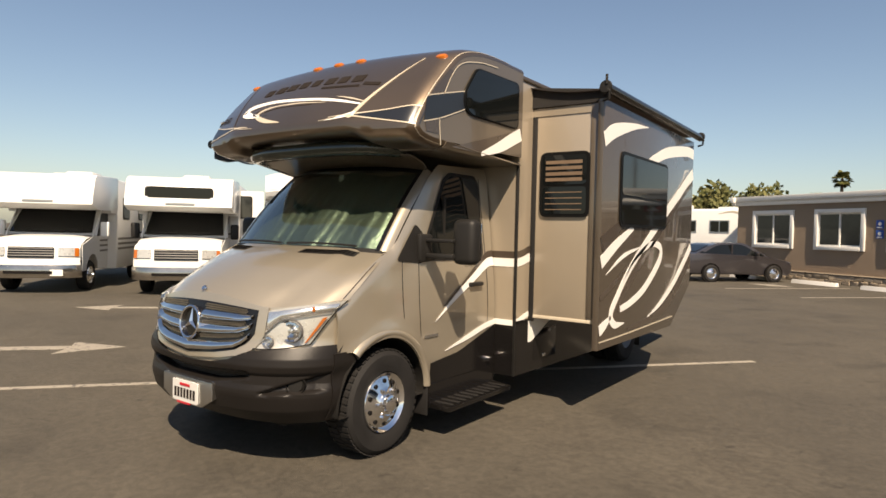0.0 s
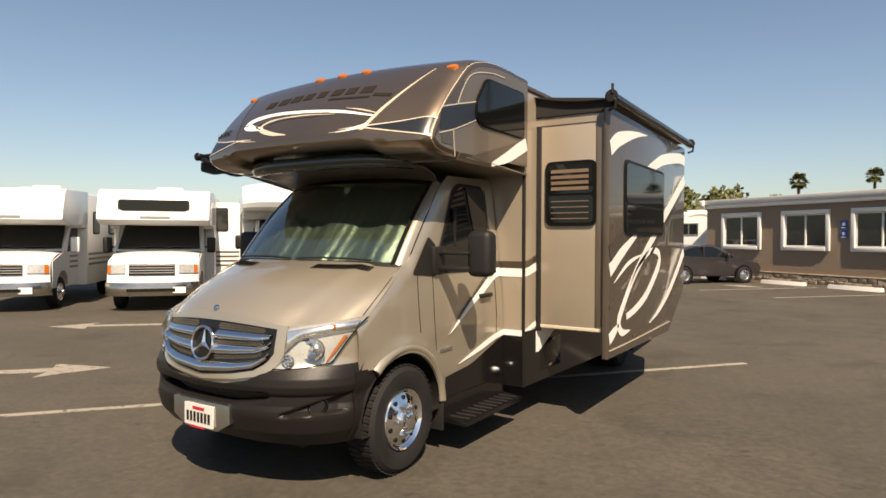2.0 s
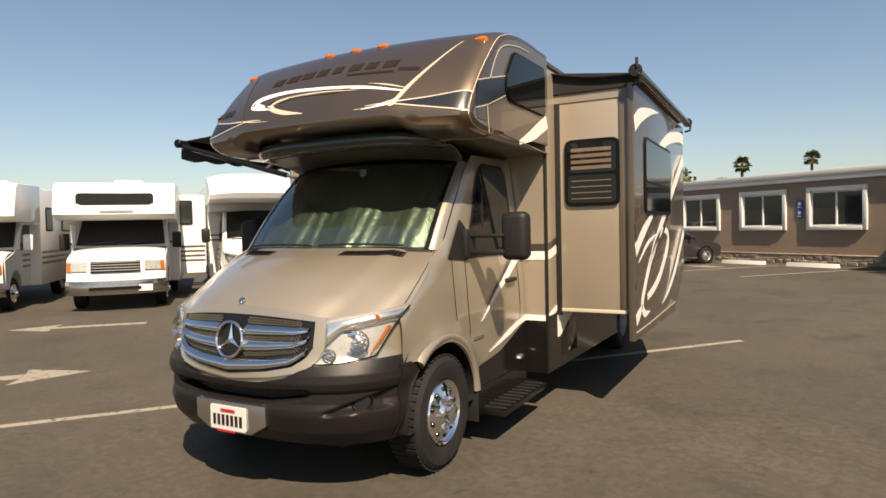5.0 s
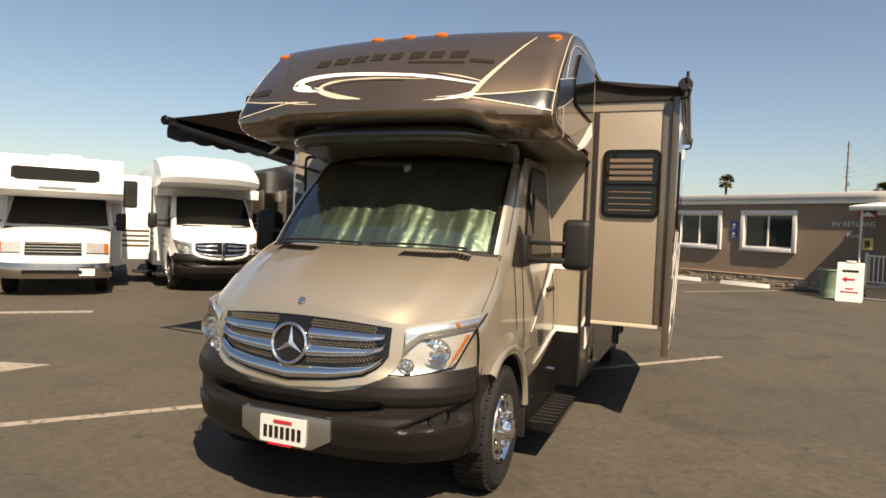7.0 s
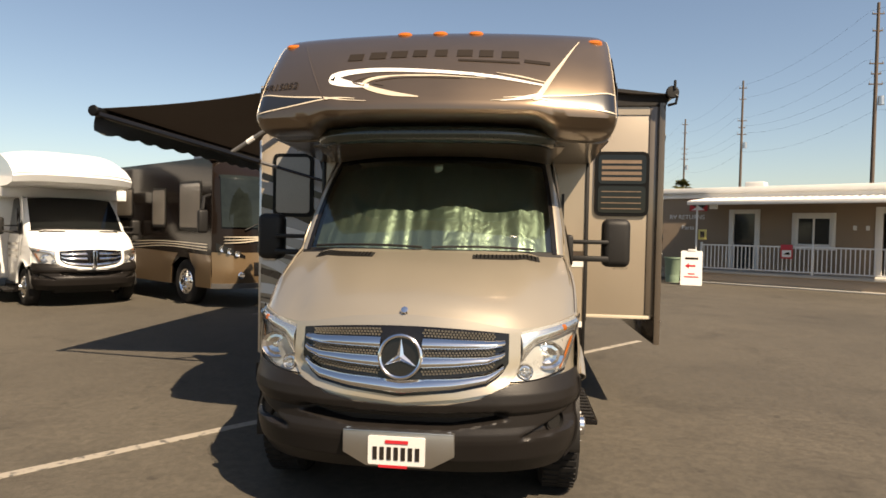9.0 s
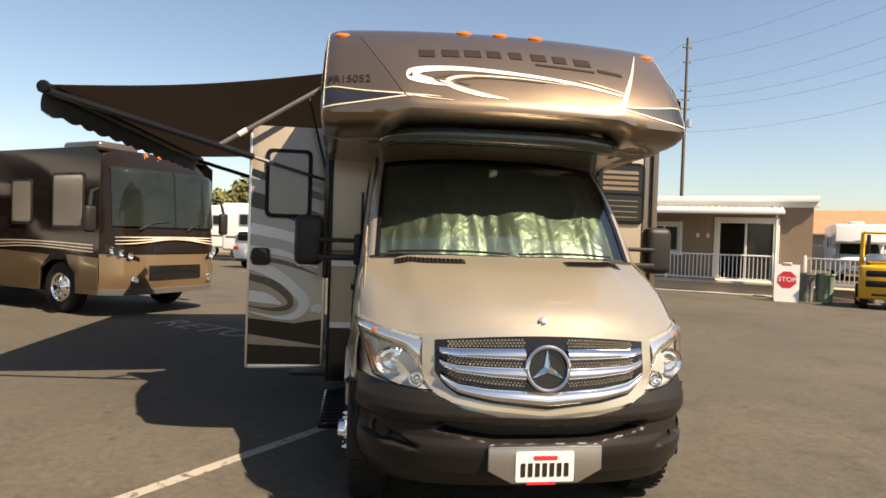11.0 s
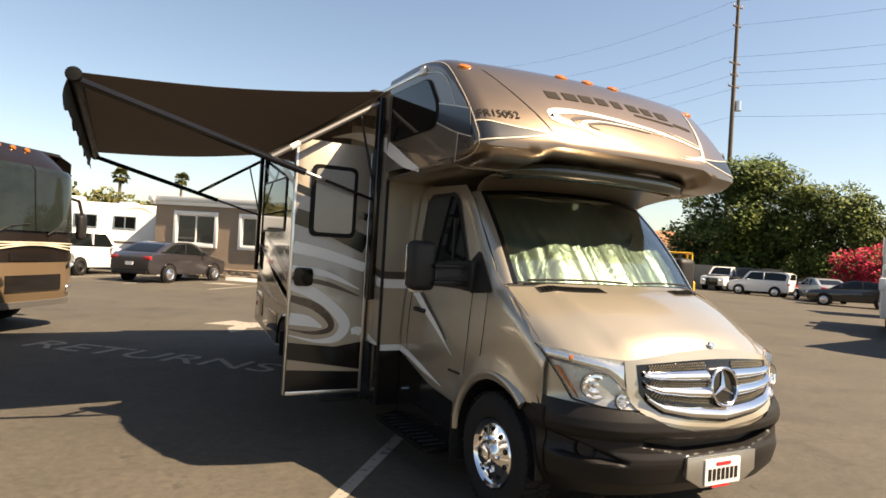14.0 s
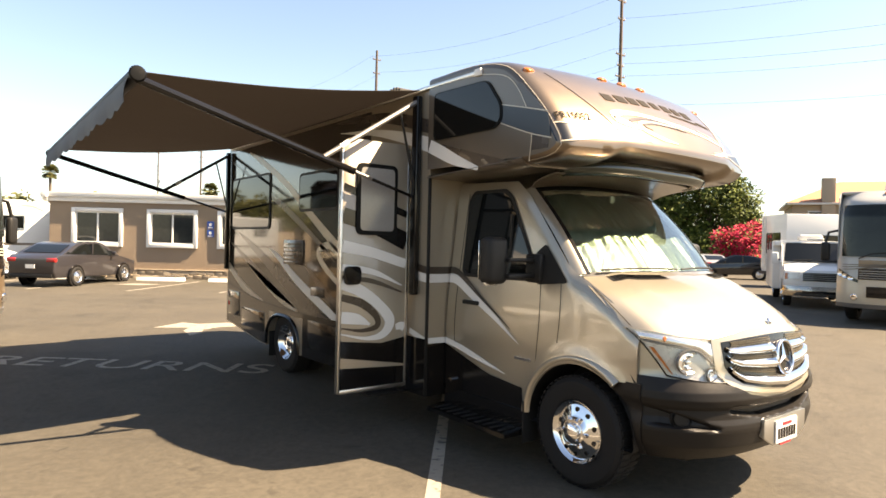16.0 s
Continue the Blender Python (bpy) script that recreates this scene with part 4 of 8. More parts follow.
for s in (-1, 1):
    cap_band([(s * 0.57, vz(2.487)), (s * 0.72, vz(2.50)), (s * 0.86, vz(2.522)), (s * 1.0, vz(2.555))], [(s * 0.57, vz(2.477)), (s * 0.72, vz(2.455)), (s * 0.86, vz(2.43)), (s * 1.0, vz(2.40))], M_NAVY, "dark_band")
    for zz in ([(0.40, 2.45), (0.55, 2.468), (0.69, 2.49), (0.95, 2.515), (1.2, 2.557)], [(0.48, 2.478), (0.60, 2.486), (0.69, 2.478), (0.95, 2.437), (1.2, 2.398)]):
        part("pin_stripe", ribbon([(s * x / CAP_W, vz(z)) for x, z in zz], [0.002, 0.004, 0.005, 0.004, 0.004], cp), M_CREAM, cap)
    # pale stripe on driver side; other crease's shade drawn as a thin brown line
    part("crease_stripe", ribbon([(s * x / CAP_W, vz(z)) for x, z in ((0.99, 2.985), (0.88, 2.80), (0.79, 2.645), (0.70, 2.49), (0.66, 2.47))], [0.003, 0.012, 0.020, 0.022, 0.004] if s > 0 else [0.003, 0.006, 0.007, 0.006, 0.002], cp), M_CREAM if s > 0 else M_BROWN, cap, "pale diagonal crease stripe" if s > 0 else "")
    part("panel_seam", ribbon([(s * x, v) for x, v in ((0.985, 0.1), (0.985, 0.4), (0.985, 0.7), (0.985, 0.98))], [0.003] * 4, cp), M_CREAM, cap)
    # band, line and window on the cap's side
    cs = lambda a, b, off, s=s: Vector((s * (CAP_W + off), a, b))
    part("dark_band", prism([(1.205, 2.435), (1.235, 2.605), (1.47, 2.67), (1.72, 2.73), (1.72, 2.60), (1.42, 2.49)], "x", s * (CAP_W + 0.001), s * (CAP_W + 0.005)), M_NAVY, HERO)
    part("brown_field", prism([(1.405, 2.36), (1.395, 2.49), (1.47, 2.71), (1.58, 2.86), (1.51, 2.86), (1.34, 2.70), (1.255, 2.60), (1.22, 2.435), (1.235, 2.36)], "x", s * (CAP_W + 0.0005), s * (CAP_W + 0.002)), M_BROWN, HERO)
    part("pin_stripe", ribbon([(1.20, 2.425), (1.42, 2.485), (1.72, 2.595)], [0.008] * 3, cs), M_CREAM, HERO)
    part("pin_stripe", ribbon([(1.235, 2.615), (1.47, 2.675), (1.72, 2.735)], [0.008] * 3, cs), M_CREAM, HERO)
    part("cap_seam", ribbon([(1.41, 2.28), (1.395, 2.49), (1.47, 2.71), (1.64, 2.92), (1.92, 3.0), (2.2, 3.02)], [0.007] * 6, cs), M_CREAM, HERO)
    wp = [(1.70, 2.61), (1.79, 2.56), (2.56, 2.555), (2.56, 2.96), (1.87, 2.95), (1.70, 2.73)]
    cw = part("bunk_window", prism(round_poly(wp, 0.06), "x", s * (CAP_W - 0.01), s * (CAP_W + 0.012)), M_FRAME, HERO, "dark tinted bunk window")
    c0 = Vector((2.15, 2.75))
    part("pane", prism(round_poly([tuple(c0 + (Vector(p) - c0) * 0.96) for p in wp], 0.06), "x", s * (CAP_W + 0.013), s * (CAP_W + 0.017)), M_DKGLASS, cw)
    part("swoosh", ribbon([(1.97, 2.275), (2.25, 2.365), (2.45, 2.45), (2.62, 2.52)], [0.03, 0.09, 0.11, 0.11], cs), M_WHITE, HERO, "white sweeping vinyl stripe")
    part("brown_field", prism([(1.55, 2.285), (1.93, 2.28), (2.62, 2.545), (2.62, 2.56)], "x", s * (CAP_W + 0.0005), s * (CAP_W + 0.003)), M_BROWN, HERO)
SWOOSH = (
    (((-0.40, 2.57), (-0.52, 2.585), (-0.63, 2.615), (-0.665, 2.645), (-0.55, 2.685), (-0.25, 2.695), (0.34, 2.645), (0.73, 2.575)), (0.012, 0.022, 0.034, 0.036, 0.024, 0.016, 0.013, 0.006), M_WHITE),
    (((-0.42, 2.565), (-0.50, 2.595), (-0.50, 2.625), (-0.36, 2.655), (-0.05, 2.662), (0.30, 2.64)), (0.002, 0.010, 0.014, 0.010, 0.007, 0.002), M_BROWN),
    (((-0.06, 2.482), (-0.25, 2.51), (-0.41, 2.56), (-0.43, 2.60), (-0.32, 2.637), (0.0, 2.645), (0.36, 2.62)), (0.003, 0.016, 0.018, 0.016, 0.010, 0.006, 0.002), M_CREAM),
    (((-0.30, 2.57), (-0.37, 2.595), (-0.33, 2.62), (-0.15, 2.635), (0.2, 2.62)), (0.002, 0.009, 0.010, 0.007, 0.002), M_BROWN),
    (((0.43, 2.668), (0.60, 2.635), (0.75, 2.595)), (0.001, 0.006, 0.003), M_CREAM),
    (((0.46, 2.445), (0.58, 2.47), (0.72, 2.50)), (0.001, 0.010, 0.016), M_WHITE),
)
for line, wid, m in SWOOSH:
    part("swoosh", ribbon(czl(line), wid, cp, 0.004), m, cap, "white crescent swoosh" if m is M_WHITE else "")
# model lettering as plain dark blocks, and the fleet number
for k in range(8):
    x0, wd = -0.60 + k * 0.151, (0.105, 0.115, 0.11, 0.095, 0.085, 0.105, 0.095, 0.115)[k]
    part("model_name_block", grid(lambda u, v: cap_at((x0 + wd * u) / CAP_W, vz(2.872 - 0.062 * v - 0.02 * (x0 / 0.6) ** 2), 0.004), 4, 4, 0.002), M_TEXT, cap)
part("model_name_block", grid(lambda u, v: cap_at((0.17 + 0.41 * u) / CAP_W, vz(2.783 - 0.016 * v - 0.02 * u), 0.004), 10, 2, 0.002), M_TEXT, cap)
part("model_name_block", grid(lambda u, v: cap_at((0.61 + 0.17 * u) / CAP_W, vz(2.785 - 0.026 * v - 0.02 * u), 0.004), 8, 2, 0.002), M_TEXT, cap)
fleet = text_part("FR15052", 0.095, pose(0, 0, 0), M_TEXT, cap, "fleet_number", 0.001)
for q in fleet.data.vertices:
    q.co = cap_at(-0.86 + q.co.x * 0.8 / CAP_W, vz(2.60) - q.co.y / CAP_S[-1], 0.006 + q.co.z)
# marker lamps
for x, z in ((-1.1, 2.985), (-0.26, 3.062), (0, 3.065), (0.26, 3.062), (1.1, 2.985)):
    ml = part("marker_lamp", lathe([(0.0, 0.03), (0.028, 0.027), (0.044, 0.016), (0.05, -0.02)], Matrix.Translation((x, 1.56, z - 0.014)) @ pose(0, 0, 0, 24, 0, 0) @ Matrix.Diagonal((1.2, 0.8, 1, 1)), 20), M_AMBER, HERO, "amber clearance lamp")

# coach body
BW, BY0, BY1, BZ0, BZ1 = 1.19, 2.64, 7.86, 0.36, 3.06
ARCH = [(5.25, 0.30), (5.265, 0.45), (5.33, 0.58), (5.45, 0.67), (5.6, 0.705), (5.88, 0.705), (6.03, 0.67), (6.15, 0.58), (6.22, 0.45), (6.255, 0.28)]
bm = prism([(BY0, 0.34), *ARCH, (6.5, 0.285), (BY1, 0.44), (BY1, BZ1), (BY0, BZ1)], "x", -BW, BW)
bmesh.ops.bevel(bm, geom=[e for e in bm.edges if all(v.co.z > 3 for v in e.verts) and abs(e.verts[0].co.x - e.verts[1].co.x) < 0.01], offset=0.06, segments=4, affect="EDGES", profile=0.5)
body = part("body", bm, M_TAN, HERO, "taupe fibreglass coach body", 0.5)
for s in (-1, 1):
    part("skirt", prism([(BY0, 0.34), (5.15, 0.30), (5.15, 0.8), (2.95, 0.84), (BY0, 0.84)], "x", s * (BW + 0.001), s * (BW + 0.005)), M_BLACK, HERO, "gloss black lower skirt")
    part("corner_trim", box(s * BW - 0.012, s * BW + 0.012, BY0 - 0.012, BY0 + 0.012, 0.34, 2.27, 0.004), M_PLAST, HERO)
    part("roof_rail", box(s * 1.17 - 0.03, s * 1.17 + 0.035, 2.0, BY1 - 0.1, 3.02, 3.06, 0.01), M_BROWN, HERO)
    # front wall of the coach beside the cab: stripes run round the corner
    fx = (min(s * 0.93, s * 1.185), max(s * 0.93, s * 1.185))
    part("band", box(*fx, BY0 - 0.005, BY0 - 0.001, 1.415, 1.475), M_BROWN, HERO)
    part("band", box(*fx, BY0 - 0.005, BY0 - 0.001, 1.335, 1.41), M_WHITE, HERO)
    part("band", box(*fx, BY0 - 0.005, BY0 - 0.001, 0.80, 0.85), M_WHITE, HERO)
    part("skirt", box(*fx, BY0 - 0.005, BY0 - 0.001, 0.34, 0.80), M_BLACK, HERO)
    sd = lambda a, b, off, s=s: Vector((s * (BW + off), a, b))
    cb = lambda a, b, off, s=s: Vector((s * (side_x(b) + off + 0.004), a, b))
    part("band", ribbon([(BY0 + 0.003, 1.445), (2.75, 1.46), (2.9, 1.5)], [0.06] * 3, sd), M_BROWN, HERO)
    part("band", ribbon([(BY0 + 0.003, 1.372), (2.75, 1.385), (2.9, 1.42)], [0.075] * 3, sd), M_WHITE, HERO)
    part("band", ribbon([(BY0 + 0.003, 0.825), (2.75, 0.85), (2.9, 0.89)], [0.05] * 3, sd), M_WHITE, HERO)
    part("cab_stripe", ribbon([(2.62, 1.38), (2.5, 1.36), (2.25, 1.23), (2.0, 1.1), (1.7, 0.92)], [0.08, 0.075, 0.06, 0.04, 0.004], cb), M_WHITE, HERO, "white tapering cab stripe")
    part("cab_stripe", ribbon([(2.62, 1.45), (2.5, 1.43), (2.25, 1.285), (2.0, 1.14), (1.8, 1.02)], [0.06, 0.05, 0.03, 0.015, 0.003], cb), M_BROWN, HERO)
    part("cab_stripe", ribbon([(2.62, 0.825), (2.45, 0.80), (2.2, 0.74), (1.85, 0.66)], [0.05, 0.05, 0.045, 0.004], cb), M_WHITE, HERO)
# white notch under the slide, storage door
part("utility_door", box(BW - 0.005, BW + 0.008, 3.0, 3.5, 0.42, 0.72, 0.01), M_BLACK, HERO, "black skirt storage door")
part("latch", box(BW + 0.006, BW + 0.016, 3.2, 3.26, 0.44, 0.47, 0.004), M_CHROME, HERO)

# slide-out room
SX, SY0, SY1 = 1.84, 2.905, 5.75
sl = part("slide_out", box(BW - 0.3, SX, SY0, SY1, 0.88, 2.80, 0.004), M_TAN, HERO, "taupe slide-out room extended from the side")
part("slide_skin", prism([(2.86, 0.63), (5.05, 0.61), (5.82, 1.05), (5.82, 2.82), (2.86, 2.82)], "x", SX, SX + 0.055, 0.006), M_SLIDEB, sl, "brown graphic-covered outer wall")
part("corner_trim", box(SX - 0.075, SX + 0.004, SY0 - 0.012, SY0 + 0.004, 0.9, 2.8, 0.004), M_GREYB, sl)
part("seal", box(BW - 0.002, BW + 0.05, SY0 - 0.006, SY0 + 0.02, 0.82, 2.86, 0.004), M_RUBBER, sl)
part("seal_flap", box(BW, SX, SY0 - 0.008, SY0 - 0.002, 2.72, 2.79, 0), M_TAN, sl)
part("slide_floor_edge", box(BW - 0.1, SX - 0.02, SY0 - 0.004, SY1, 0.855, 0.885, 0.002), M_CREAM, sl)
part("white_notch", prism([(2.9, 0.62), (2.96, 0.62), (3.5, 0.86), (2.9, 0.86)], "x", BW + 0.002, BW + 0.01), M_WHITE, HERO)
fw = part("slide_window", prism(rect(1.285, 1.77, 1.795, 2.385, 0.07), "y", SY0 - 0.02, SY0 + 0.01), M_FRAME, sl, "black-framed window with half-drawn tan blinds")
part("pane", prism(rect(1.315, 1.74, 2.09, 2.355, 0.04), "y", SY0 - 0.024, SY0 - 0.0205), M_DKGLASS, fw)
part("pane", prism(rect(1.315, 1.74, 1.825, 2.07, 0.04), "y", SY0 - 0.024, SY0 - 0.0205), M_DKGLASS, fw)
M_BLIND = mat("tan_blind", (0.1326, 0.0897, 0.0585), 0.5, 0, 0.15, 6, 60)
for k in range(9):
    z = 1.86 + k * 0.052
    if abs(z - 2.08) > 0.02:
        part("blind_slat", box(1.345, 1.70, SY0 - 0.027, SY0 - 0.0245, z, z + (0.03 if k > 4 else 0.008)), M_BLIND, fw)
# slide graphics
so = lambda a, b, off: Vector((SX + 0.055 + off, a, b))
for line, wid, m in (
    ([(2.88, 2.47), (3.13, 2.58), (3.64, 2.69), (4.06, 2.74)], [0.13, 0.13, 0.06, 0.003], M_WHITE),
    ([(4.0, 2.36), (4.3, 2.45), (4.77, 2.57), (5.48, 2.66), (5.8, 2.66)], [0.06, 0.1, 0.12, 0.12, 0.12], M_WHITE),
    ([(2.88, 1.40), (3.22, 1.55), (3.69, 1.72)], [0.12, 0.10, 0.05], M_WHITE),
    ([(5.8, 2.42), (5.53, 2.29), (4.45, 1.76), (3.69, 1.36), (3.29, 1.07), (3.15, 0.92), (3.25, 0.82), (3.5, 0.81)], [0.13, 0.13, 0.10, 0.08, 0.08, 0.09, 0.07, 0.01], M_WHITE),
    ([(3.38, 0.95), (3.7, 1.0), (4.1, 1.12), (4.55, 1.38), (4.56, 1.52), (4.3, 1.56), (4.0, 1.5), (3.7, 1.38), (3.44, 1.2)], [0.06, 0.07, 0.08, 0.09, 0.08, 0.06, 0.05, 0.03, 0.004], M_WHITE),
    ([(4.2, 0.80), (4.6, 0.90), (5.05, 1.08), (5.45, 1.3), (5.8, 1.52)], [0.004, 0.05, 0.08, 0.09, 0.1], M_WHITE),
    ([(2.88, 0.80), (3.0, 0.84), (3.15, 0.9)], [0.1, 0.09, 0.03], M_WHITE),
    ([(3.0, 1.29), (3.44, 1.45), (3.92, 1.53)], [0.004, 0.04, 0.01], M_WHITE),
    ([(2.88, 1.55), (3.2, 1.68), (3.5, 1.8)], [0.16, 0.12, 0.03], M_BROWN),
    ([(5.8, 2.30), (5.5, 2.18), (4.5, 1.66), (3.8, 1.29), (3.42, 1.05), (3.33, 0.93)], [0.06, 0.06, 0.05, 0.05, 0.05, 0.02], M_BROWN),
    ([(2.88, 1.08), (3.2, 1.2), (3.6, 1.36)], [0.05, 0.05, 0.01], M_BROWN),
    ([(3.6, 0.74), (4.4, 0.78), (5.0, 0.93), (5.5, 1.18), (5.8, 1.38)], [0.03, 0.08, 0.1, 0.09, 0.07], M_BROWN),
    ([(2.88, 0.70), (3.6, 0.70), (5.1, 0.72)], [0.012, 0.012, 0.012], M_CREAM),
):
    part("graphic_stripe", ribbon(line, wid, so), m, sl, "white curved vinyl stripe" if m is M_WHITE else "")
sw = part("side_window", prism(rect(3.28, 4.72, 1.72, 2.42, 0.08), "x", SX + 0.045, SX + 0.07), M_FRAME, sl, "wide dark tinted side window")
part("pane", prism(rect(3.31, 4.69, 2.02, 2.39, 0.06), "x", SX + 0.0705, SX + 0.075), M_DKGLASS, sw)
part("pane", prism(rect(3.31, 4.69, 1.75, 1.995, 0.06), "x", SX + 0.0705, SX + 0.075), M_DKGLASS, sw)
# slide topper awning
tp = part("slide_topper", grid(lambda u, v: Vector((BW - 0.02 + 0.74 * u, 2.84 + 3.08 * v, 2.99 - 0.09 * u - 0.03 * math.sin(math.pi * u))), 6, 10, 0.006), M_FABRIC, HERO, "black fabric topper over the slide-out")
part("topper_roller", tube([(1.93, 2.80, 2.90), (1.93, 5.96, 2.885)], 0.042, 12), M_BLACK, tp)
part("topper_side", prism([(BW, 2.80), (SX + 0.06, 2.80), (SX + 0.1, 2.9), (BW, 2.99)], "y", 2.88, 2.89), M_FABRIC, tp)
for y in (2.79, 5.97):
    part("topper_end_cap", lathe([(0.0, 0.02), (0.05, 0.016), (0.058, 0.0), (0.05, -0.02)], Matrix.Translation((1.93, y, 2.9)) @ pose(0, 0, 0, 90), 16), M_PLAST, tp)
    part("topper_bracket", tube([(1.93, y, 2.9), (1.97, y - 0.01, 2.86), (1.96, y, 2.80), (1.9, y + 0.03, 2.79)], 0.013, 8), M_PLAST, tp)
part("topper_pin", tube([(1.945, 2.77, 2.92), (1.945, 2.77, 3.0)], 0.012, 8), M_PLAST, tp)

# open entry door
dr = part("entry_door", prism(round_poly([(-1.915, 0.40), (-1.235, 0.40), (-1.235, 2.55), (-1.86, 2.55), (-1.915, 2.49)], 0.05), "y", 2.885, 2.925, 0.004), M_TAN, HERO, "open entry door with swoosh graphics and a dark window")
part("door_edge", box(-1.922, -1.90, 2.88, 2.93, 0.40, 2.48, 0.004), M_ALU, dr)
part("door_edge", box(-1.26, -1.235, 2.879, 2.93, 0.40, 2.5, 0.004), M_ALU, dr)
part("door_edge", box(-1.9, -1.26, 2.879, 2.93, 0.395, 0.43, 0.004), M_ALU, dr)
do = lambda a, b, off: Vector((a, 2.885 - off, b))
for line, wid, m in (
    ([(-1.90, 1.64), (-1.6, 1.585), (-1.262, 1.49)], [0.1, 0.09, 0.08], M_WHITE),
    ([(-1.90, 1.46), (-1.6, 1.42), (-1.3, 1.3)], [0.06, 0.05, 0.01], M_WHITE),
    ([(-1.90, 1.33), (-1.72, 1.26), (-1.55, 1.15), (-1.42, 1.0), (-1.48, 0.88), (-1.65, 0.85), (-1.9, 0.90)], [0.1, 0.1, 0.09, 0.1, 0.07, 0.03, 0.01], M_WHITE),
    ([(-1.90, 1.04), (-1.75, 1.02), (-1.62, 0.97)], [0.1, 0.09, 0.02], M_WHITE),
    ([(-1.90, 1.21), (-1.7, 1.15), (-1.56, 1.04), (-1.55, 0.95), (-1.7, 0.92), (-1.9, 0.95)], [0.06, 0.07, 0.06, 0.05, 0.03, 0.01], M_BROWN),
    ([(-1.90, 1.90), (-1.6, 1.82), (-1.262, 1.69)], [0.13, 0.14, 0.16], M_BLACK),
    ([(-1.90, 2.14), (-1.6, 2.04), (-1.262, 1.93)], [0.06, 0.07, 0.06], M_BLACK),
    ([(-1.90, 1.38), (-1.6, 1.34), (-1.3, 1.24)], [0.03, 0.04, 0.01], M_BROWN),
    ([(-1.355, 0.93), (-1.3, 0.94), (-1.262, 0.92)], [0.05, 0.07, 0.07], M_WHITE),
):
    part("graphic_stripe", ribbon(line, wid, do), m, dr)
part("lower_black", prism([(-1.9, 0.70), (-1.262, 0.60), (-1.262, 0.84), (-1.5, 0.80), (-1.9, 0.84)], "y", 2.8815, 2.8845), M_BLACK, dr)
part("lower_black", prism([(-1.9, 0.43), (-1.262, 0.43), (-1.262, 0.58), (-1.9, 0.61)], "y", 2.8815, 2.8845), M_BLACK, dr)
dw = part("door_window", prism(rect(-1.78, -1.375, 1.74, 2.35, 0.06), "y", 2.868, 2.886), M_FRAME, dr, "dark door window in a rounded black frame")
# pane's pale grey puts the glass's reflection into its base colour
part("pane", prism(rect(-1.745, -1.41, 1.775, 2.315, 0.04), "y", 2.862, 2.867), mat("reflection_grey_glass", (0.2028, 0.195, 0.1833), 0.12, 0, 0.1, 2, 60), dw)
part("door_latch", prism(rect(-1.885, -1.725, 1.315, 1.47, 0.04), "y", 2.862, 2.884, 0.006), M_BLACK, dr, "black door latch")
# white plate on the door's back imitates a patch of sunlight
part("door_glow", box(-1.9, -1.5, 2.926, 2.93, 2.0, 2.4), M_WHITE, dr)
# entry opening, its inner shade put in as a black panel, and folding step
part("doorway", box(-BW - 0.012, -BW + 0.05, 2.95, 3.62, 0.55, 2.52, 0.01), M_BLACK, HERO, "flat black panel for the shade inside the open entry")
st = part("entry_step", box(-1.55, -1.15, 3.0, 3.55, 0.30, 0.325, 0.006), M_PLAST, HERO, "black folding entry step")
part("step_frame", box(-1.2, -1.0, 3.02, 3.53, 0.30, 0.45, 0.01), M_PLAST, st)
# awning: posts, arms, roller, fabric with scalloped valance
aw = part("awning_fabric", grid(lambda u, v: Vector((-1.2 - 2.33 * u, 2.80 + 4.95 * v, 3.04 - 0.26 * u - 0.05 * math.sin(math.pi * u) - 0.02 * math.sin(math.pi * v))), 10, 14, 0.004), M_FABRIC, HERO, "black awning fabric rolled out over the entry side")
part("awning_roller", tube([(-3.53, 2.70, 2.735), (-3.53, 7.84, 2.735)], 0.046, 14), M_FRAME, aw)
def val(u, v):
    y = 2.78 + 5.0 * u
    d = 0.17 + 0.03 * abs(math.sin(y * 9))
    return Vector((-3.57 - 0.02 * math.sin(v * 2.5) + 0.012 * math.sin(y * 6) * v, y, 2.73 - d * v))
part("valance", grid(val, 120, 4, 0.003), mat("grey_valance", (0.078, 0.0858, 0.0936), 0.8, 0, 0.1, 3, 200), aw, "grey scalloped awning valance")
for y in (2.72, 7.72):
    part("awning_post", box(-BW - 0.07, -BW - 0.012, y + 0.04, y + 0.12, 1.22, 2.98, 0.012), M_BLACK, HERO, "black awning channel on the wall")
    arm = part("awning_arm", tube([(-3.52, y, 2.71), (-1.87, y + 0.05, 2.255)], 0.03, 10), M_BLACK, HERO, "black telescopic awning arm")
    part("inner_rod", tube([(-1.9, y + 0.05, 2.263), (-1.24, y + 0.07, 2.08)], 0.014, 8), M_BLACK, arm)
    part("rod_collar", tube([(-1.86, y + 0.05, 2.252), (-1.7, y + 0.055, 2.208)], 0.017, 8), M_ARM, arm)
    part("rafter", tube([(-1.24, y + 0.07, 2.93), (-2.15, y + 0.04, 2.345)], 0.022, 8), M_PLAST if y > 5 else M_ARM, arm)
    part("rafter_collar", tube([(-1.93, y + 0.045, 2.487), (-2.0, y + 0.045, 2.44)], 0.025, 8), M_WHITE, arm)
    part("gas_strut", tube([(-1.42, y + 0.066, 2.815), (-1.24, y + 0.07, 2.12)], 0.011, 8), M_PLAST, arm)
    part("roller_cap", lathe([(0.0, 0.02), (0.045, 0.015), (0.055, 0.0), (0.05, -0.02)], Matrix.Translation((-3.53, 2.68 if y < 5 else 7.86, 2.735)) @ pose(0, 0, 0, 90), 16), M_FRAME, arm)
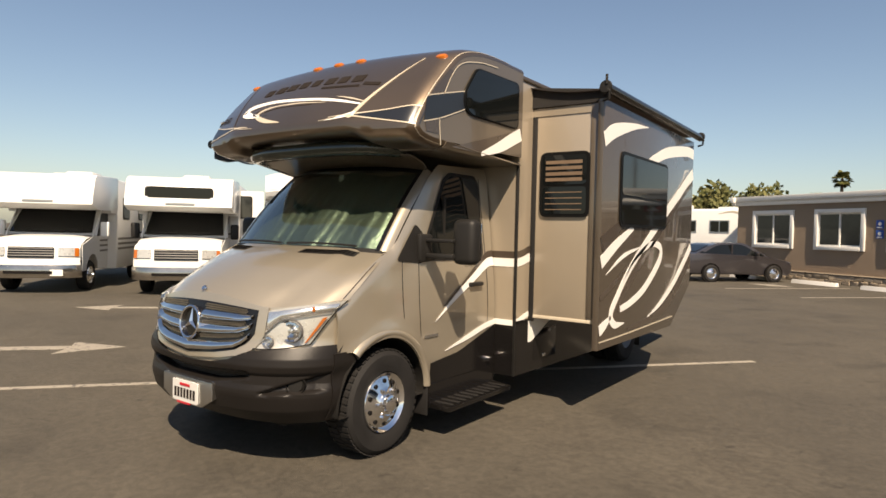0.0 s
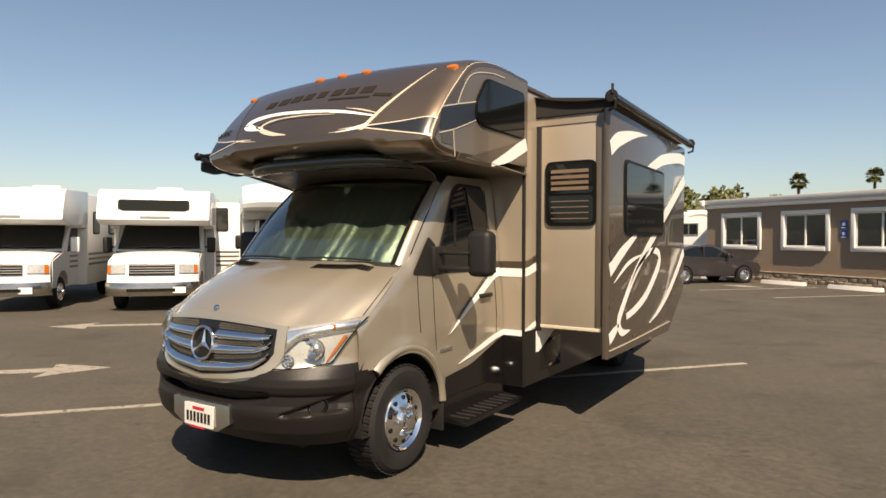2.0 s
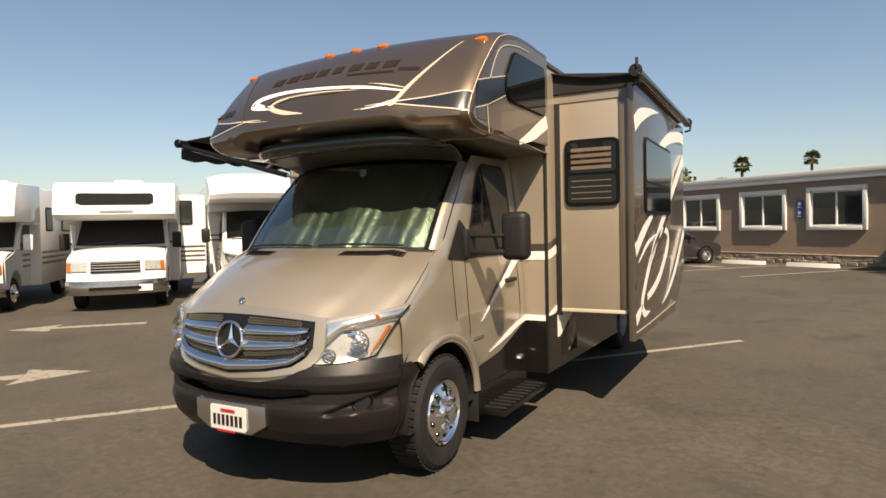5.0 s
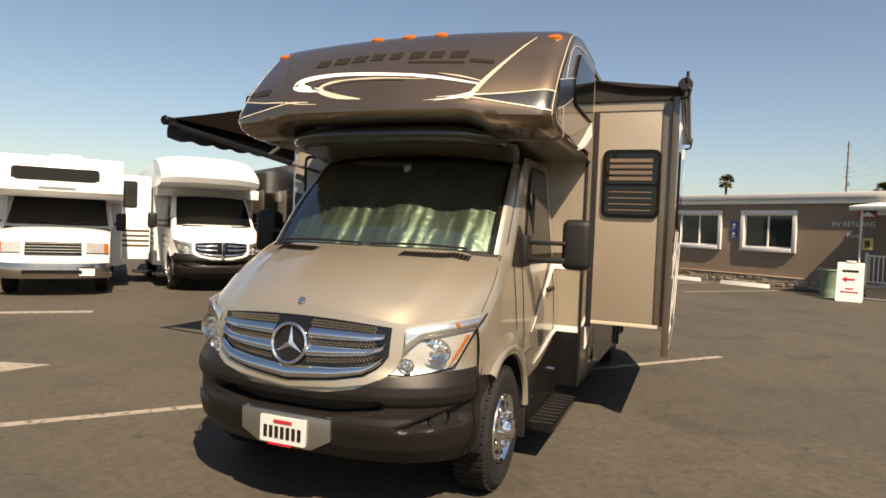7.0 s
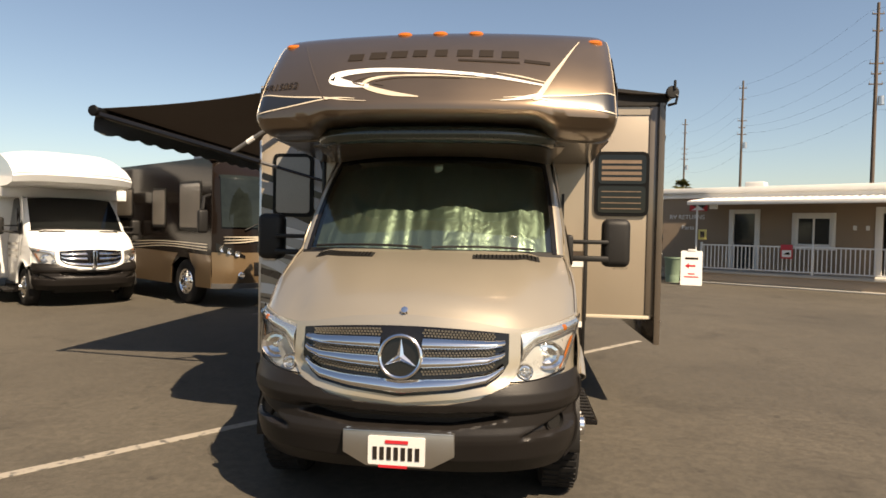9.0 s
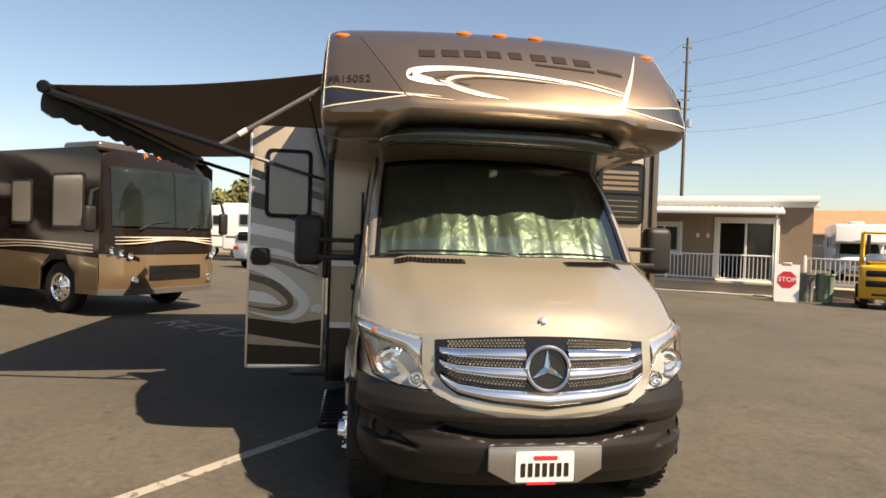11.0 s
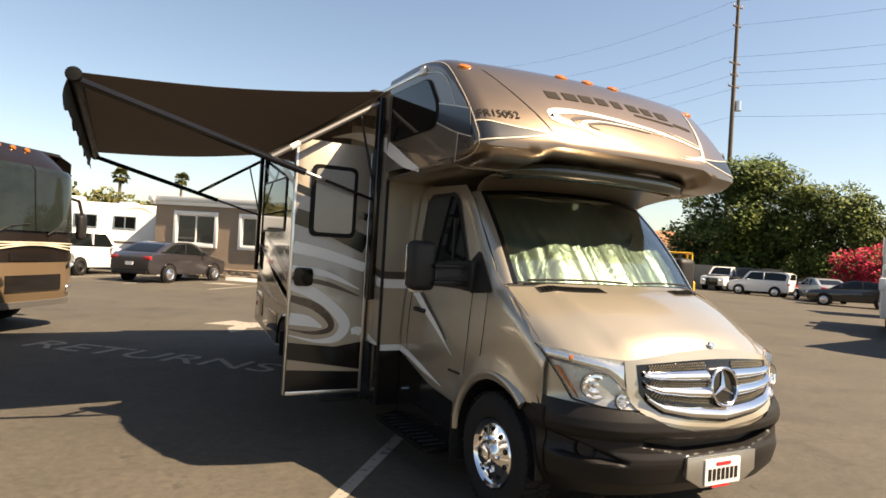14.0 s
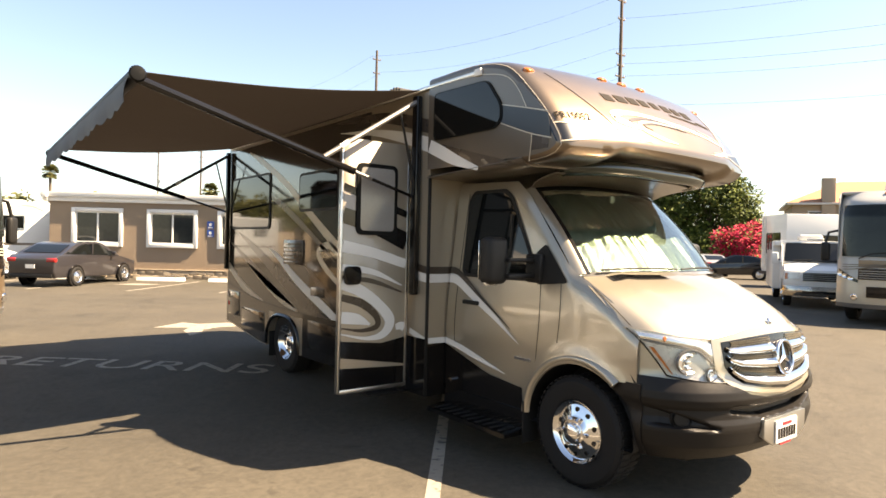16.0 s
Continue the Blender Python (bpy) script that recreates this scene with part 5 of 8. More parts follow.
part("awning_rail", box(-BW - 0.03, -BW + 0.01, 2.0, 7.8, 3.02, 3.05, 0.006), M_ALU, HERO)
part("rail_end", box(-1.235, -1.19, 1.95, 2.03, 3.0, 3.06, 0.01), M_WHITE, HERO)
# ridged roof vent
bm = bmesh.new()
for k in range(9):
    box(-1.13 + 0.03 * 0, -0.75, 3.15 + k * 0.05, 3.18 + k * 0.05, 3.05, 3.05 + 0.13 * math.sin(math.pi * (k + 1) / 10), 0.008, bm=bm)
part("roof_vent", bm, M_PLAST, HERO, "black ridged roof vent")
ac = part("air_conditioner", box(-0.35, 0.35, 5.0, 5.9, 3.05, 3.3, 0.08, 3), M_OFFW, HERO, "roof air conditioner")
# passenger-side graphics and windows
pd = lambda a, b, off: Vector((-BW - off, a, b))
for line, wid, m in (
    ([(2.66, 2.54), (3.1, 2.66), (3.6, 2.76), (4.3, 2.84)], [0.13, 0.1, 0.06, 0.004], M_WHITE),
    ([(7.0, 2.9), (6.54, 2.74), (5.7, 2.38), (5.03, 2.0), (4.3, 1.61), (3.66, 1.3)], [0.03, 0.08, 0.09, 0.1, 0.11, 0.11], M_CREAM),
    ([(4.1, 1.12), (4.28, 1.22), (4.66, 1.42), (4.77, 1.56), (4.54, 1.63), (4.3, 1.55), (3.9, 1.36)], [0.01, 0.06, 0.08, 0.08, 0.08, 0.08, 0.05], M_CREAM),
    ([(6.2, 1.56), (5.9, 1.45), (5.3, 1.18), (4.46, 0.88), (4.0, 0.72)], [0.01, 0.08, 0.11, 0.10, 0.04], M_WHITE),
    ([(7.0, 1.34), (6.5, 1.17), (5.8, 0.94), (5.3, 0.82)], [0.01, 0.09, 0.12, 0.03], M_CREAM),
    ([(7.84, 1.30), (7.4, 1.1), (7.0, 0.96), (6.4, 0.85)], [0.09, 0.10, 0.09, 0.01], M_CREAM),
    ([(7.4, 1.78), (6.6, 1.5), (5.7, 1.16), (4.9, 0.88), (4.3, 0.72)], [0.02, 0.12, 0.15, 0.12, 0.03], M_BROWN),
    ([(7.7, 1.62), (6.8, 1.30), (6.1, 1.05), (5.4, 0.86)], [0.02, 0.10, 0.10, 0.02], M_BROWN),
    ([(5.2, 1.42), (4.8, 1.22), (4.3, 0.98), (3.9, 0.84)], [0.01, 0.07, 0.08, 0.05], M_BROWN),
    ([(7.8, 2.86), (6.4, 2.35), (5.3, 1.9), (4.4, 1.48)], [0.02, 0.08, 0.08, 0.04], M_BROWN),
    ([(7.82, 1.01), (6.4, 0.84), (4.3, 0.79)], [0.012, 0.012, 0.012], M_BLACK),
    ([(2.66, 2.70), (3.4, 2.88), (4.4, 2.96)], [0.12, 0.1, 0.01], M_BROWN),
):
    part("graphic_stripe", ribbon(line, wid, pd), m, HERO)
part("gloss_wall", prism([(3.66, 0.82), (5.3, 0.74), (6.19, 0.74), (6.29, 0.29), (6.5, 0.30), (7.84, 0.452), (7.84, 2.98), (3.66, 2.98)], "x", -BW - 0.0012, -BW + 0.004), M_GLOSSB, HERO, "glossy brown rear side wall")
for y0, y1, z0, z1 in ((6.2, 7.66, 1.82, 2.57), (4.3, 5.3, 2.02, 2.48)):
    w = part("side_window", prism(rect(y0, y1, z0, z1, 0.08), "x", -BW - 0.014, -BW + 0.01), M_PLAST, HERO, "dark tinted side window")
    part("pane", prism(rect(y0 + 0.03, y1 - 0.03, z0 + 0.03, z1 - 0.03, 0.06), "x", -BW - 0.019, -BW - 0.0145), M_DKGLASS, w)
vg = part("fridge_vent", box(-BW - 0.02, -BW + 0.01, 5.16, 5.72, 1.38, 1.68, 0.01), M_BROWN, HERO, "louvred appliance vent")
for k in range(6):
    part("louvre", box(-BW - 0.034, -BW - 0.018, 5.19, 5.69, 1.395 + k * 0.046, 1.42 + k * 0.046, 0.004), M_BROWN, vg)
for y0, y1, z0, z1 in ((6.34, 7.2, 0.44, 0.70), (7.3, 7.8, 0.55, 0.9), (4.3, 5.0, 0.42, 0.75)):
    part("storage_door", box(-BW - 0.008, -BW + 0.01, y0, y1, z0, z1, 0.006), M_GLOSSB if y0 > 5 else M_BLACK, HERO, "storage compartment door")
part("outlet_cover", box(-BW - 0.012, -BW + 0.01, 4.6, 4.94, 1.04, 1.14, 0.006), M_BROWN, HERO, "small brown outlet cover")
part("tail_reflector", box(-BW - 0.012, -BW + 0.01, 7.72, 7.80, 0.68, 0.74, 0.004), M_REDLENS, HERO)
part("tow_hitch", box(-0.06, 0.06, 7.8, 8.0, 0.42, 0.5, 0.01), M_PLAST, HERO)
part("rear_bumper", box(-1.15, 1.15, 7.84, 7.96, 0.42, 0.56, 0.02), M_PLAST, HERO)
part("underbody", box(-0.85, 0.85, 1.6, 7.6, 0.33, 0.6, 0.02), M_PLAST, HERO)
part("engine_block", box(-0.6, 0.6, 0.5, 1.7, 0.26, 0.9, 0.05), M_PLAST, HERO)


# ---- wheels, for all vehicles ----
def wheel(parent, x, y, R, W, side, rim_m=M_CHROME, rim=0.58, holes=10, nuts=6, proud=0.03, dual=False, detail=True):
    """side: +1 if its face looks towards +x."""
    m = pose(x, y, R, 0, 90 * side, 0)
    w = W / 2
    prof = [(R * rim, -w), (R * 0.9, -w * 1.04), (R * 0.97, -w * 0.85), (R, -w * 0.6), (R, w * 0.6), (R * 0.97, w * 0.85), (R * 0.9, w * 1.04), (R * 0.72, w * 1.08), (R * rim * 1.02, w * 0.94), (R * rim, w * 0.8)]
    ty = part("tyre", lathe(prof, m, 40 if detail else 24), M_RUBBER, parent, "", 0.5)
    if detail:
        bm = bmesh.new()
        for k in range(48):
            for q in (-1, 1):
                b = box(-w * 0.42, w * 0.42, -0.016, 0.016, R - 0.004, R + 0.005, 0)
                bmesh.ops.transform(b, matrix=m @ pose(0, 0, 0, 0, 0, k * 7.5 + 3.7 * (q > 0)) @ pose(0, 0, q * w * 0.44, 0, 90, 0), verts=b.verts)
                merge(bm, b)
        part("tread", bm, M_RUBBER, ty, "", 0)["kind"] = "stuff"
    c = w + proud if not dual else w * 0.2
    rp = [(R * rim, w * 0.9), (R * rim * 0.97, w * 1.02), (R * rim * 0.9, w * 0.86), (R * rim * 0.84, w * 0.62 if dual else w * 0.8), (R * rim * 0.55, c * 0.92), (R * rim * 0.42, c), (R * rim * 0.38, c + 0.012), (R * rim * 0.30, c + 0.014), (R * rim * 0.28, c + 0.045), (R * rim * 0.2, c + 0.055), (0, c + 0.056)]
    rm = part("rim", lathe(rp, m, 40 if detail else 20), rim_m, parent, "", 0.7)
    if holes:
        for k in range(holes):
            a = 2 * math.pi * k / holes
            rr = R * rim * 0.70
            zc = float(np.interp(0.70, [0.55, 0.84], [c * 0.92, w * 0.62 if dual else w * 0.8]))
            part("vent_hole", lathe([(0, 0.006), (R * 0.042, 0.006), (R * 0.05, 0.0)], m @ Matrix.Translation((rr * math.cos(a), rr * math.sin(a), zc)), 10), M_BLACK, rm)
    if nuts:
        for k in range(nuts):
            a = 2 * math.pi * (k + 0.5) / nuts
            rr = R * rim * 0.47
            part("lug_nut", lathe([(0, 0.032), (0.011, 0.03), (0.015, 0.0)], m @ Matrix.Translation((rr * math.cos(a), rr * math.sin(a), c * 0.94)), 10), rim_m, rm)
    return ty


for s in (-1, 1):
    wheel(HERO, s * 0.87, HUB[0], 0.385, 0.225, s, proud=0.015)
    # rim under the slide-out is darker metal, imitating the shade there
    wheel(HERO, s * 1.04, 5.75, 0.385, 0.21, s, M_CHROME if s < 0 else M_ARM, dual=True)
    wheel(HERO, s * 0.80, 5.75, 0.385, 0.21, s, dual=True, holes=0, nuts=0, detail=False)
    part("arch_trim", grid(lambda u, v: Vector((s * (BW + 0.004 + 0.024 * math.sin(math.pi * v)), 5.745 - math.copysign(abs(math.cos(math.pi * u)) ** 0.75, math.cos(math.pi * u)) * (0.475 + 0.05 * v), 0.31 + math.sin(math.pi * u) ** 0.75 * (0.385 + 0.05 * v))), 30, 4, 0.006), M_BLACK, HERO)
    part("mud_flap", box(s * 1.04 - 0.13, s * 1.04 + 0.12, 6.21, 6.222, 0.14, 0.5, 0.003), M_RUBBER, HERO)

# ---- other vehicles ----
CAB_PARTS = {"fascia": 1, "bumper": 0, "intake": 0, "fog_lamp_recess": 0, "fog_lamp_cover": 0, "grille_surround": 1, "grille_backing": 0, "grille_bar": 0, "headlight": 0, "hood": 1, "hood_vent": 0, "cab_side": 1, "wheel_arch": 1, "wheel_well": 0, "cab_window": 0, "mirror_base": 0, "door_handle": 0, "wing_mirror": 0, "running_board": 0, "a_pillar": 1, "cowl": 0, "wiper": 0, "door_gap": 0, "engine_block": 0}


def van_cab(v, paint):
    """The same make of van cab as the motorhome's, in another paint."""
    for o in list(HERO.children):
        key = o.name.split(".")[0]
        if key not in CAB_PARTS or (key == "wheel_well" and o.data.vertices[0].co.y > 3):
            continue
        for q in (o, *o.children):
            c = q.copy()
            scene.collection.objects.link(c)
            c.parent = v if q is o else made
            if q is o:
                made = c
                if CAB_PARTS[key]:
                    c.material_slots[0].link = "OBJECT"
                    c.material_slots[0].material = paint
    part("windshield", grid(lambda u, w: ws((2 * u - 1) * 0.975, 0.02 + 0.95 * w, 0.004), 24, 8, 0.003), M_DKGLASS, v, "dark windshield")


def cab_over_van(name, at_pose, label, cab="ford", paint=M_WHT, over=True, body_y1=7.2, stripe=None, open_door=False, group="parked motorhomes", front_window=True, top=3.0):
    """A cutaway-van motorhome; the front faces -y, the origin is on the ground under the bumper."""
    v = thing(name, at_pose, label, "motorhome", group)
    hw = 0.97
    dodge = cab == "dodge"
    hz0, hz1 = (1.12, 1.42) if dodge else (1.15, 1.35)
    wy = 0.95 if dodge else 1.0
    if dodge:
        van_cab(v, paint)
        part("grille_upright", box(-0.035, 0.035, 0.04, 0.12, 0.77, 1.11, 0.01), M_CHROME, v)
    # nose and bonnet
    def nose(u, w):
        x = (2 * u - 1)
        k = abs(x)
        y0 = 0.08 + (0.42 if dodge else 0.22) * k**3
        pr = [(y0, 0.5), (y0 - 0.01, 0.8), (y0 + 0.02, hz0 - 0.08), (y0 + 0.08, hz0), ((y0 + wy) / 2 + 0.1, (hz0 + hz1) / 2 + 0.05), (wy + 0.05 + 0.12 * k * k, hz1)]
        L = w * (len(pr) - 1)
        y = float(np.interp(L, range(len(pr)), [p[0] for p in pr]))
        z = float(np.interp(L, range(len(pr)), [p[1] for p in pr]))
        return Vector((x * hw * (0.96 + 0.04 * (1 - w)), y, z - 0.05 * k**4 * w))
    if not dodge:
        part("hood", grid(nose, 20, 15, 0.01), paint, v)
    for s in (-1, 1):
        if dodge:
            wheel(v, s * 0.87, HUB[0], 0.37, 0.22, s, M_CHROME, detail=False, holes=6, nuts=0)
            wheel(v, s * 1.0, 4.9, 0.37, 0.22, s, M_CHROME, dual=True, detail=False, holes=0, nuts=0)
            continue
        pts = [(0.42, 0.5), (0.42, hz0 - 0.03), (wy + 0.1, hz1 - 0.05), (1.72, 2.02), (2.35, 2.05), (2.35, 0.5), (1.5, 0.5), (1.46, 0.72), (1.3, 0.86), (1.05, 0.88), (0.85, 0.8), (0.7, 0.62), (0.68, 0.5)]
        part("cab_side", prism(pts, "x", s * (hw - 0.02), s * hw), paint, v)
        sw_ = part("cab_window", prism(round_poly([(1.35, 1.32), (1.72, 1.9), (2.2, 1.92), (2.2, 1.32)], 0.05), "x", s * (hw + 0.001), s * (hw + 0.008)), M_DKGLASS, v)
        mi = part("wing_mirror", box(s * 1.17 - 0.1, s * 1.17 + 0.1, 1.3, 1.42, 1.3, 1.68, 0.04, 3), M_PLAST if dodge or "second" in name else paint, v, "wing mirror")
        part("mirror_arm", box(min(s * 0.95, s * 1.1), max(s * 0.95, s * 1.1), 1.33, 1.37, 1.42, 1.46, 0.008), M_PLAST, mi)
        wheel(v, s * 0.82, 1.07, 0.37, 0.22, s, M_CHROME, detail=False, holes=6, nuts=0)
        wheel(v, s * 0.9, 4.9, 0.37, 0.22, s, M_CHROME, dual=True, detail=False, holes=0, nuts=0)
        # lamps
        hl = part("headlight", grid(lambda u, w: nose(0.5 + s * (0.29 + 0.17 * u), 0.25 + 0.15 * w) + Vector((0, -0.03, 0)) if not dodge else nose(0.5 + s * (0.27 + 0.2 * u), 0.24 + 0.2 * w + 0.05 * u) + Vector((0, -0.012, 0.0)), 6, 4, 0.01), M_REFL, v, "clear headlight")
        if not dodge:
            part("turn_signal", grid(lambda u, w: nose(0.5 + s * (0.455 + 0.04 * u), 0.25 + 0.15 * w) + Vector((0, -0.036, 0)), 3, 3, 0.01), M_AMBER, hl, "amber turn signal")
    if not dodge:
        # windshield
        def wsh(u, w, o=0.0):
            x = 2 * u - 1
            b0 = Vector((x * 0.95, wy + 0.08 + 0.14 * x * x, hz1 + 0.01))
            t0 = Vector((x * 0.87, wy + 0.72 + 0.08 * x * x, 2.0))
            return b0.lerp(t0, w) + Vector((0, -o, o * 0.7))
        part("windshield_frame", grid(lambda u, w: wsh(-0.04 + 1.08 * u, -0.02 + 1.06 * w, 0.0), 14, 6, 0.02), paint, v)
        part("windshield", grid(lambda u, w: wsh(0.015 + 0.97 * u, 0.03 + 0.93 * w, 0.035), 14, 6, 0.004), M_DKGLASS, v, "dark windshield")
        for k in (0, 1):
            part("wiper", tube([wsh(0.15 + 0.4 * k, 0.05, 0.06), wsh(0.42 + 0.4 * k, 0.1, 0.06)], 0.01, 6), M_PLAST, v)
        # grille and bumper
        gr = part("grille", grid(lambda u, w: nose(0.25 + 0.5 * u, 0.22 + 0.19 * w) + Vector((0, -0.03, 0)), 10, 4, 0.008), M_BLACK, v, "dark slotted grille")
        for k in range(4):
            part("grille_bar", grid(lambda u, w: nose(0.25 + 0.5 * u, 0.25 + 0.042 * k + 0.013 * w) + Vector((0, -0.05, 0)), 10, 2, 0.008), M_BARGREY, gr)
        bmp = part("front_bumper", grid(lambda u, w: Vector(((2 * u - 1) * 1.0, -0.03 + 0.35 * abs(2 * u - 1) ** 4 - 0.03 * math.sin(math.pi * w), 0.36 + (0.42 if dodge else 0.3) * w)), 20, 5, 0.02), M_VCHROME, v, "wide chrome front bumper")
        part("bumper_slot", grid(lambda u, w: Vector(((2 * u - 1) * 0.5, -0.075, 0.46 + 0.07 * w)), 6, 2, 0.006), M_BLACK, bmp)
        if not dodge:
            part("plate", box(0.45, 0.72, -0.06, -0.05, 0.42, 0.56), M_WHITE, v)
    # coach body
    bm = box(-1.2, 1.2, 2.5 if dodge else 2.2, body_y1, 0.45, top, 0.05)
    part("body", bm, paint, v)
    part("front_infill", box(-1.19, 1.19, 1.9 if dodge else 1.75, 2.55 if dodge else 2.25, 2.16 if dodge else 1.9, 2.40 if dodge else 2.06, 0.02), paint, v)
    if over:
        if dodge:
            def co(u, w):
                x = 2 * u - 1
                k = abs(x)
                pr = [(2.4, top + 0.14), (1.5, top + 0.12), (0.8, top - 0.12), (0.5, top - 0.30), (0.42, 2.56), (0.5, 2.44), (1.0, 2.38), (2.5, 2.36)]
                L = w * (len(pr) - 1)
                return Vector((x * 1.06 - 0.16, float(np.interp(L, range(len(pr)), [p[0] for p in pr])) + 0.35 * k**3 * (1 - w * 0.3), float(np.interp(L, range(len(pr)), [p[1] for p in pr])) - 0.1 * k**4 * (1 - w)))
            part("cab_over", grid(co, 24, 28, 0.02), paint, v, "rounded white cab-over pod")
            for s in (-1, 1):
                part("cab_over_side", grid(lambda u, w: co((s + 1) / 2, u).lerp(Vector((s * 1.1 - 0.1, 2.55, max(2.36, co((s + 1) / 2, u).z))), w), 28, 3, 0.01), paint, v)
            part("cab_over_line", grid(lambda u, w: co(u, 0.50 + 0.02 * w) + Vector((0, -0.008, 0)), 24, 2, 0.004), M_ALU, v)
        else:
            pts = [(0.5, 2.02), (0.36, 2.08), (0.4, 2.3), (0.56, top - 0.08), (0.7, top), (2.3, top + 0.04), (2.3, 1.98), (1.2, 1.96), (0.7, 1.98)]
            part("cab_over", prism(pts, "x", -1.2, 1.2, 0.03), paint, v, "white cab-over bunk")
            if front_window:
                fwn = part("bunk_window", prism(rect(-0.76, 0.76, top - 0.53, top - 0.24, 0.08), "y", 0.40, 0.62), M_PLAST, v, "wide dark bunk window")
                part("pane", prism(rect(-0.71, 0.71, top - 0.5, top - 0.27, 0.06), "y", 0.385, 0.40), M_DKGLASS, fwn)
            part("name_bar", box(-0.3, 0.35, 0.345, 0.38, 2.12, 2.165), M_ALU, v)
    part("air_conditioner", box(-0.35, 0.35, 3.0, 3.8, top, top + 0.24, 0.07, 3), M_OFFW, v, "roof air conditioner")
    part("roof_vent", box(-0.2, 0.25, 1.8, 2.3, top + 0.01, top + 0.1, 0.03), M_OFFW, v)
    for s in (-1, 1):
        for y0, y1, z0, z1 in ((2.7, 3.3, 1.75, 2.35), (4.2, 5.2, 1.75, 2.35)):
            w_ = part("side_window", prism(rect(y0, y1, z0, z1, 0.08), "x", s * 1.195, s * 1.215), M_PLAST, v, "dark side window")
            part("pane", prism(rect(y0 + 0.04, y1 - 0.04, z0 + 0.04, z1 - 0.04, 0.06), "x", s * 1.216, s * 1.22), M_DKGLASS, w_)
        if stripe is not None:
            for k in range(3):
                part("side_stripe", box(s * 1.202 - 0.003, s * 1.202 + 0.003, 2.3, body_y1 - 0.1, 0.95 + 0.13 * k, 1.01 + 0.13 * k), stripe, v)
                part("side_stripe", box(s * (0.995 if dodge else 0.972) - 0.003, s * (0.995 if dodge else 0.972) + 0.003, 1.62, 2.34, 0.92 + 0.13 * k, 0.97 + 0.13 * k), stripe, v)
    if open_door:
        od = part("entry_door", prism(round_poly([(-2.2, 0.6), (-1.26, 0.6), (-1.26, 2.62), (-2.2, 2.62)], 0.06), "y", 2.55, 2.59), paint, v, "open white entry door")
        dwn = part("door_window", prism(rect(-2.02, -1.56, 1.85, 2.48, 0.06), "y", 2.53, 2.551), M_PLAST, od)
        part("pane", prism(rect(-1.98, -1.6, 1.89, 2.44, 0.05), "y", 2.52, 2.529), M_MIDGLASS, dwn)
        for k in range(4):
            part("side_stripe", box(-2.18, -1.28, 2.543, 2.547, 0.9 + 0.12 * k, 0.95 + 0.12 * k), M_GREYB, od)
        part("entry_step", box(-1.6, -1.15, 2.7, 3.2, 0.25, 0.3, 0.01), M_PLAST, v)
    return v


def place(x, y, rz, axle=1.07):
    """The pose whose front axle lies at x, y."""
    return pose(x, y, 0, 0, 0, rz) @ pose(0, -axle, 0)


cab_over_van("motorhome", place(-12.75, 4.45, 47), "white cab-over motorhome with a chrome bumper, parked in a row", paint=M_WHT, top=2.8, stripe=M_GREYB, front_window=False)
cab_over_van("motorhome_second", place(-10.3, 6.5, 49), "white cab-over motorhome with a wide bunk window, parked in a row", paint=M_WHT, top=2.78, stripe=M_OFFW).name = "motorhome"
cab_over_van("motorhome", place(-8.4, 9.02, 52), "white rounded cab-over motorhome with grey stripes and open door", "dodge", M_WHT, stripe=M_GREYB, open_door=True, top=2.98)


